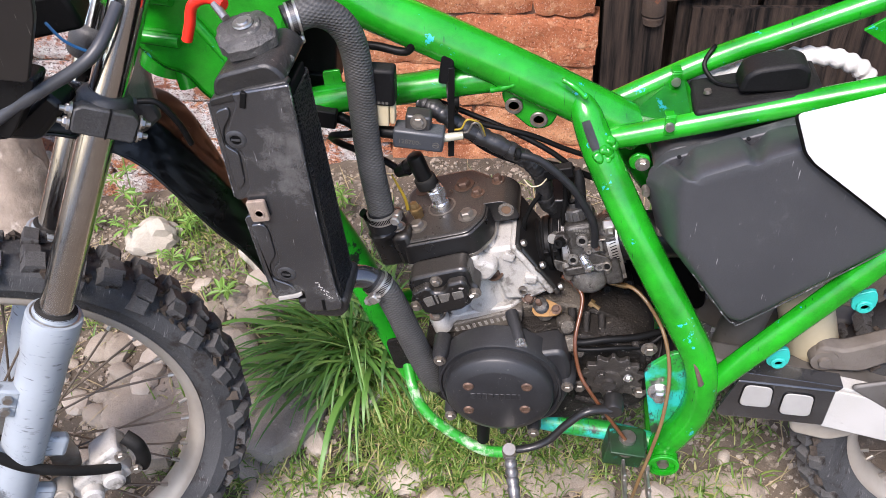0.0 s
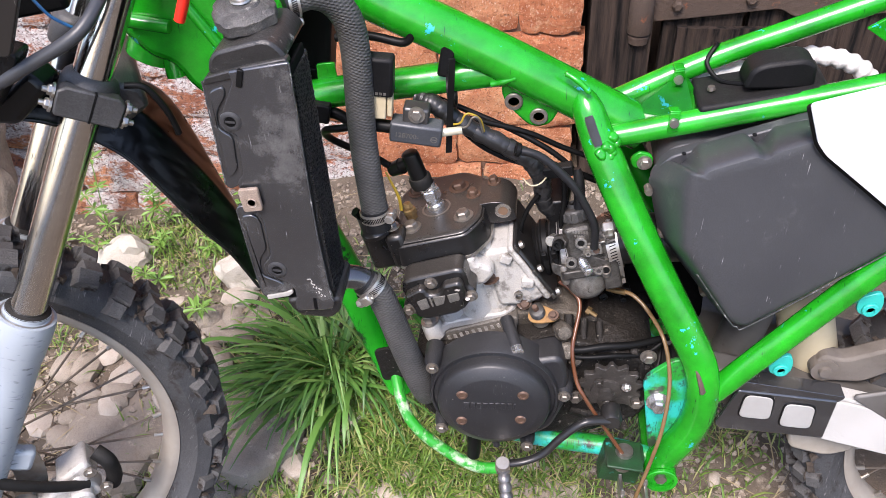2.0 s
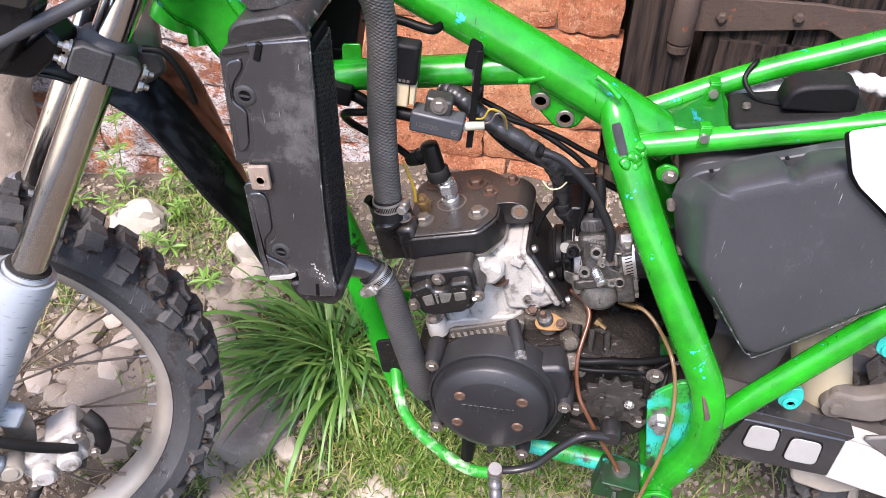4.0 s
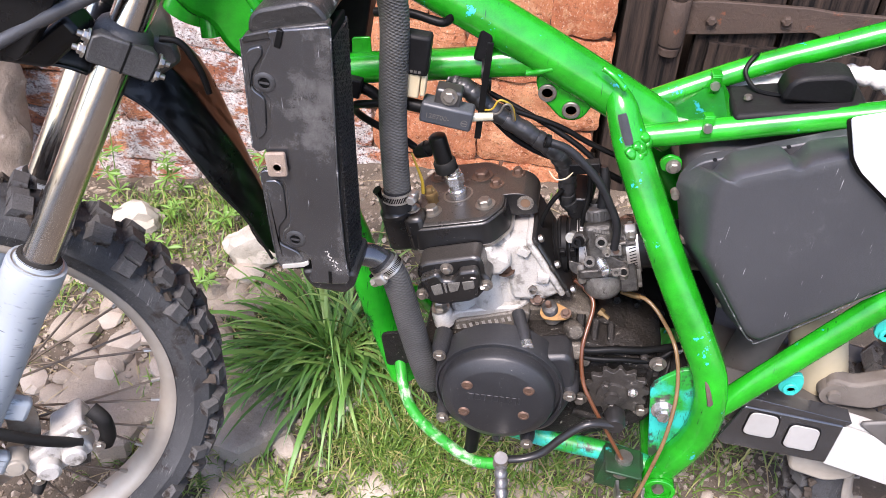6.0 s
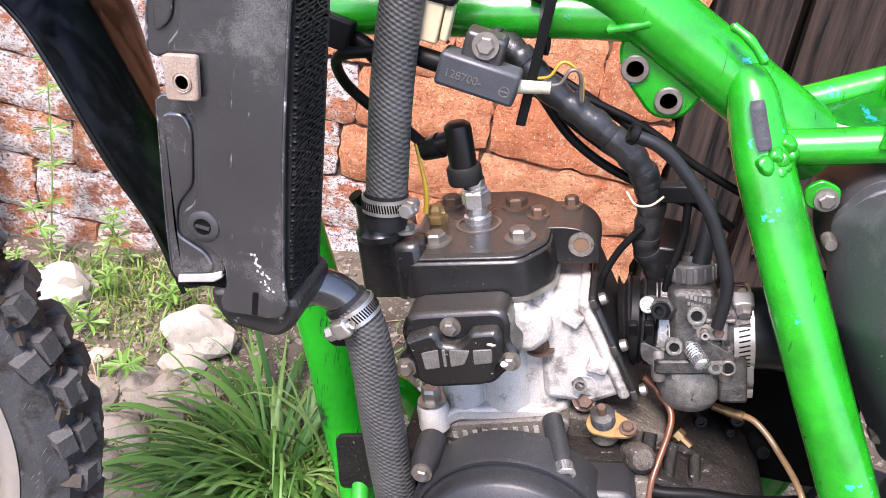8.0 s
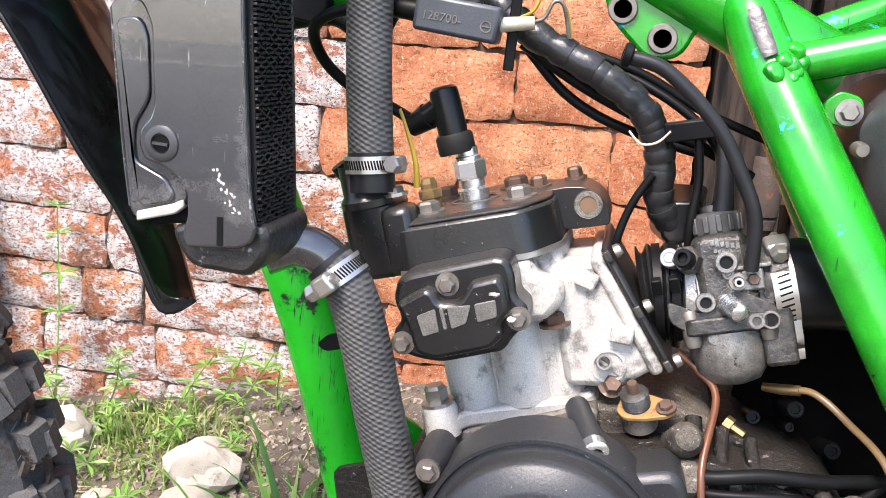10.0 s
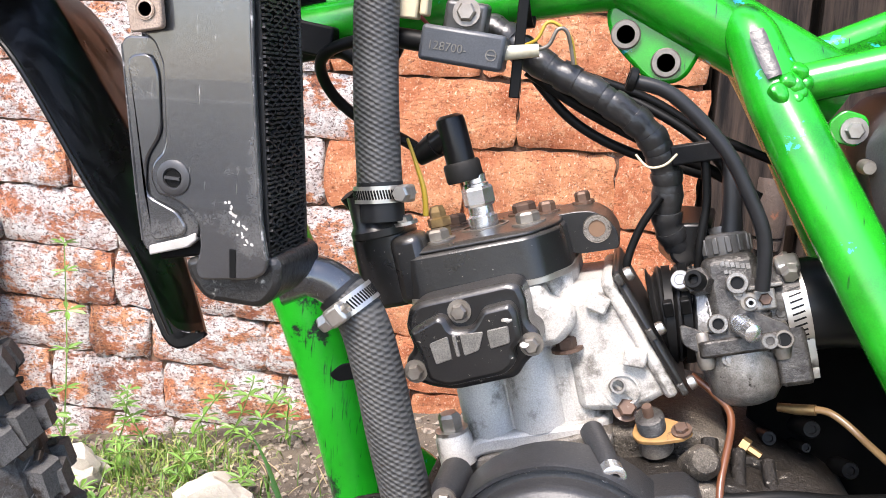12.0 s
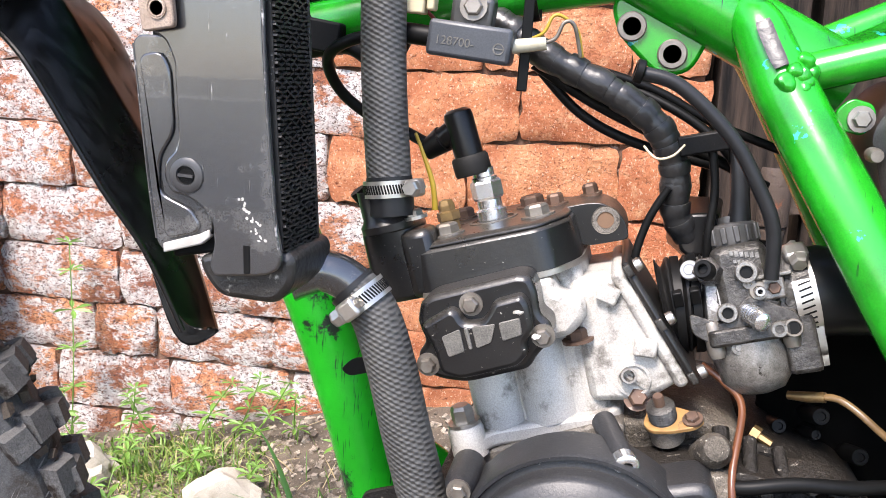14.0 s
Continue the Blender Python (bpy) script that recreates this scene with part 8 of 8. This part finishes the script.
for i in range(5):
    bm = bmesh.new()
    block(bm, (0.003, 0.0008, 0.003), RE @ pose(-0.009 + i * 0.0045, -0.0112, -0.018))
    part("letter_bar", bm, LETTER, rect)
relay = thing("connector", "small black connector block behind the radiator", "connector")
bm = bmesh.new()
block(bm, (0.034, 0.02, 0.024), pose(-0.150, 0.85, 0.712, 0, 10, 0))
part("block", bm, PLASTIC, relay, bevel=0.002)


def cable(name, pts, r, mat, label, n=8, lumpy=0.0):
    ob = thing(name, label, "cable", "wiring")
    line = spline(pts, n)
    bm = bmesh.new()
    rs = [r * (1 + lumpy * math.sin(i * 1.7) + lumpy * 0.6 * math.sin(i * 0.61)) for i in range(len(line))]
    sweep(bm, line, rs, 12)
    part("sheath", bm, mat, ob)
    return ob


LOOM = [(-0.03, 0.86, 0.725), (-0.008, 0.85, 0.722), (0.022, 0.845, 0.702), (0.067, 0.84, 0.680), (0.104, 0.84, 0.656), (0.121, 0.845, 0.625), (0.125, 0.85, 0.59), (0.14, 0.86, 0.565)]
loom_ = cable("wiring_loom", LOOM, 0.0105, TAPE, "tape-wrapped black wiring loom", 12, 0.045)
_line = spline(LOOM, 12)
for k in range(4, len(_line) - 6, 5):
    bm = bmesh.new()
    sweep(bm, [p + Vector((0, 0, 0.0004)) for p in _line[k:k + 4]], [0.0112, 0.0118, 0.0114, 0.0110], 14)
    part("tape_turn", bm, TAPE, loom_)
fuel = cable("fuel_hose", [(0.093, 0.806, 0.69), (0.119, 0.805, 0.682), (0.154, 0.802, 0.650), (0.175, 0.80, 0.616), (0.186, 0.80, 0.59), (0.1885, 0.802, 0.556)], 0.0050, HOSE_B, "black rubber fuel hose with an open end")
ring(Vector((0.094, 0.806, 0.6905)), (-1, -0.1, 0.25), 0.0082, 0.0045, 0.006, DARK, fuel, "hose_end")
cable("throttle_cable", [(0.160, 0.845, 0.575), (0.168, 0.85, 0.60), (0.167, 0.852, 0.618), (0.156, 0.855, 0.638), (0.124, 0.86, 0.662), (0.066, 0.87, 0.688), (-0.02, 0.88, 0.72)], 0.0036, DARK, "thin black throttle cable")
bm = bmesh.new()
sweep(bm, spline([on_carb @ Vector(p) for p in ((0.170, 0.842, 0.584), (0.169, 0.844, 0.600), (0.167, 0.847, 0.622), (0.163, 0.85, 0.640))], 6), [0.0082, 0.0070, 0.0066, 0.0045], 20)
part("cable_boot", bm, HOSE_B, carb, "black rubber cable boot")
cable("loom_branch", [(0.015, 0.85, 0.695), (0.06, 0.855, 0.668), (0.11, 0.86, 0.645), (0.15, 0.865, 0.63), (0.19, 0.87, 0.61)], 0.0042, DARK, "black cable leaving the loom")
cable("loom_branch", [(0.02, 0.855, 0.69), (0.05, 0.86, 0.660), (0.09, 0.862, 0.640), (0.15, 0.865, 0.625)], 0.0038, DARK, "black cable leaving the loom")
cable("loom_branch", [(0.03, 0.86, 0.70), (0.10, 0.865, 0.68), (0.15, 0.87, 0.655), (0.22, 0.87, 0.63)], 0.0034, DARK, "black cable leaving the loom")
cable("loom_branch", [(0.118, 0.835, 0.61), (0.105, 0.835, 0.585), (0.098, 0.835, 0.555), (0.105, 0.84, 0.53)], 0.003, DARK, "black cable leaving the loom")
cable("loom_branch", [(0.145, 0.84, 0.645), (0.15, 0.838, 0.61), (0.148, 0.836, 0.575), (0.15, 0.84, 0.55)], 0.0032, DARK, "black cable leaving the loom")
cable("yellow_wire", [(0.012, 0.825, 0.711), (0.024, 0.82, 0.716), (0.030, 0.82, 0.727), (0.037, 0.822, 0.727), (0.047, 0.826, 0.718), (0.051, 0.83, 0.700)], 0.0012, YELLOW, "loose yellow wire at the coil")
cable("grey_wire", [(0.02, 0.822, 0.708), (0.032, 0.82, 0.712), (0.038, 0.82, 0.723), (0.045, 0.822, 0.721), (0.050, 0.828, 0.70)], 0.0014, DULL, "loose brown wire at the coil")
cable("yellow_wire", [(0.098, 0.825, 0.640), (0.107, 0.822, 0.632), (0.118, 0.822, 0.634), (0.126, 0.825, 0.642)], 0.0009, CREAM, "loose pale wire at the connector")
cable("red_wire", [(-0.10, 0.85, 0.755), (-0.07, 0.84, 0.735), (-0.055, 0.835, 0.722)], 0.0015, RED_DARK, "thin dark red wire behind the hose")
cable("loom_branch", [(-0.17, 0.86, 0.70), (-0.13, 0.855, 0.705), (-0.10, 0.85, 0.69), (-0.085, 0.85, 0.71)], 0.007, DARK, "black cable bundle behind the radiator")
cable("loom_branch", [(-0.12, 0.86, 0.80), (-0.08, 0.855, 0.805), (-0.04, 0.85, 0.80), (-0.03, 0.85, 0.815)], 0.005, DARK, "black cable above the rectifier")
conn = thing("connector", "black wiring connector beside the loom", "connector")
bm = bmesh.new()
block(bm, (0.036, 0.014, 0.014), pose(0.140, 0.84, 0.643, 0, -12, 0))
part("block", bm, PLASTIC, conn, bevel=0.0015)
boot = thing("rubber_boot", "black folded rubber boot behind the carburettor", "rubber boot")
bm = bmesh.new()
prism(bm, rounded([(0.126, 0.584), (0.130, 0.563), (0.139, 0.556), (0.155, 0.566), (0.156, 0.592), (0.136, 0.590)], 0.003, 2), 0.848, 0.895, rounded([(0.120, 0.590), (0.122, 0.560), (0.137, 0.548), (0.162, 0.560), (0.163, 0.598), (0.132, 0.598)], 0.003, 2))
part("boot", bm, GLOSS, boot, bevel=0.003)
ties = thing("cable_tie", "long black cable tie hanging from the frame tube", "cable tie")
bm = bmesh.new()
block(bm, (0.0075, 0.002, 0.12), pose(0.013, 0.822, 0.735, 0, 3, 15))
part("strap", bm, DARK, ties, bevel=0.0008)
bm = bmesh.new()
lathe(bm, [(0.019, -0.0035), (0.021, -0.0035), (0.021, 0.0035), (0.019, 0.0035)], (0.013, YC, 0.7455), (1, 0, 0.13), 28, True)
part("loop", bm, DARK, ties)
bm = bmesh.new()
block(bm, (0.016, 0.012, 0.05), pose(0.008, 0.85, 0.785, 0, 10, 0))
part("holder", bm, PLASTIC, ties, bevel=0.003)
# vent hoses and low cables
cable("vent_hose", [(0.150, 0.82, 0.485), (0.166, 0.815, 0.475), (0.178, 0.80, 0.462), (0.170, 0.76, 0.425), (0.177, 0.742, 0.385), (0.191, 0.73, 0.361), (0.220, 0.725, 0.312), (0.249, 0.722, 0.263)], 0.0027, AMBER, "brown plastic vent hose hanging down")
bm = bmesh.new()
sweep(bm, [(0.214, 0.835, 0.463), (0.226, 0.829, 0.465), (0.237, 0.823, 0.468)], [0.0032, 0.0040, 0.0040], 12)
tagged(part("hose_tail", bm, BRASSY), "short brass hose tail on the float bowl", "hose tail")
cable("vent_hose", [(0.228, 0.828, 0.465), (0.245, 0.818, 0.469), (0.265, 0.80, 0.458), (0.284, 0.76, 0.443), (0.294, 0.735, 0.395), (0.290, 0.71, 0.339), (0.280, 0.698, 0.28), (0.269, 0.69, 0.225), (0.262, 0.69, 0.17)], 0.0027, AMBER_PALE, "yellowed plastic vent hose hanging down")
cable("stator_cable", [(0.15, 0.775, 0.415), (0.175, 0.760, 0.421), (0.21, 0.762, 0.427), (0.25, 0.770, 0.426), (0.30, 0.79, 0.425)], 0.005, DARK, "glossy black sleeve of generator wires")
cable("stator_cable", [(0.15, 0.77, 0.405), (0.18, 0.757, 0.411), (0.22, 0.758, 0.415), (0.27, 0.772, 0.413), (0.31, 0.80, 0.44)], 0.0035, DARK, "thin black generator wire")
cable("overflow_pipe", [(-0.105, 0.80, 0.60), (-0.085, 0.81, 0.575), (-0.06, 0.82, 0.56), (-0.03, 0.83, 0.555)], 0.006, DARK, "short black pipe behind the radiator hose")
brass = thing("brass_nipple", "small brass hose nipple under the carburettor", "nipple")
bm = bmesh.new()
lathe(bm, [(0, 0.016), (0.003, 0.016), (0.003, 0.006), (0.006, 0.006), (0.006, 0.0)], (0.189, 0.82, 0.438), (0.8, -0.35, -0.35), 6)
part("nipple", bm, BRASSY, brass, smooth=False)

# dim bosses and screws on the far side of the engine bay
for x, y, z, r in ((0.214, 0.86, 0.429, 0.006), (0.243, 0.86, 0.440, 0.007), (0.241, 0.86, 0.425, 0.004), (0.275, 0.865, 0.409, 0.007), (0.224, 0.855, 0.408, 0.007), (0.192, 0.84, 0.40, 0.006)):
    bm = bmesh.new()
    lathe(bm, [(0, 0.004), (r * 0.45, 0.004), (r * 0.5, 0.006), (r * 0.85, 0.006), (r, 0.003), (r, -0.045)], (x, y, z), (0.05, -0.95, 0.3), 18)
    part("boss", bm, DARK, case)

# ribs and small castings on the engine's near side
for a, b, r in (((0.165, 0.80, 0.446), (0.172, 0.765, 0.405), 0.006), ((0.185, 0.80, 0.440), (0.188, 0.765, 0.415), 0.005), ((0.205, 0.80, 0.434), (0.212, 0.766, 0.418), 0.005), ((0.235, 0.80, 0.42), (0.245, 0.767, 0.405), 0.006), ((0.168, 0.768, 0.39), (0.172, 0.766, 0.31), 0.006), ((0.262, 0.768, 0.40), (0.268, 0.767, 0.33), 0.006), ((0.175, 0.768, 0.30), (0.25, 0.768, 0.29), 0.007)):
    bm = bmesh.new()
    sweep(bm, spline([a, tuple((p + q) / 2 - 0.002 for p, q in zip(a, b)), b], 4), r, 10)
    part("rib", bm, CASE, case)
for k in range(9):
    a = radians(20 + 35 * k)
    bm = bmesh.new()
    lathe(bm, [(0, 0.004), (0.004, 0.004), (0.0055, 0.0), (0.0055, -0.008)], (0.222 + 0.049 * math.cos(a), 0.767, 0.375 + 0.049 * math.sin(a)), (0, -1, 0), 10)
    part("stud", bm, GREASE, case)

for x, y, z, w in ((0.024, -0.1085, 0.0312, 0.0045), (-0.036, -0.1075, 0.0262, 0.0045), (0.031, -0.106, 0.012, 0.003)):
    bm = bmesh.new()
    bmesh.ops.create_icosphere(bm, subdivisions=2, radius=1.0, matrix=pose(x, y, z, 20, 12, 0) @ Matrix.Diagonal((w, 0.0028, w * 0.4, 1)))
    for v in bm.verts:
        v.co += Vector((1, 0, 1)) * 0.0012 * noise.noise(v.co * 600)
    part("paint_chip", bm, ALLOY, kc, "bare metal where the paint has chipped")
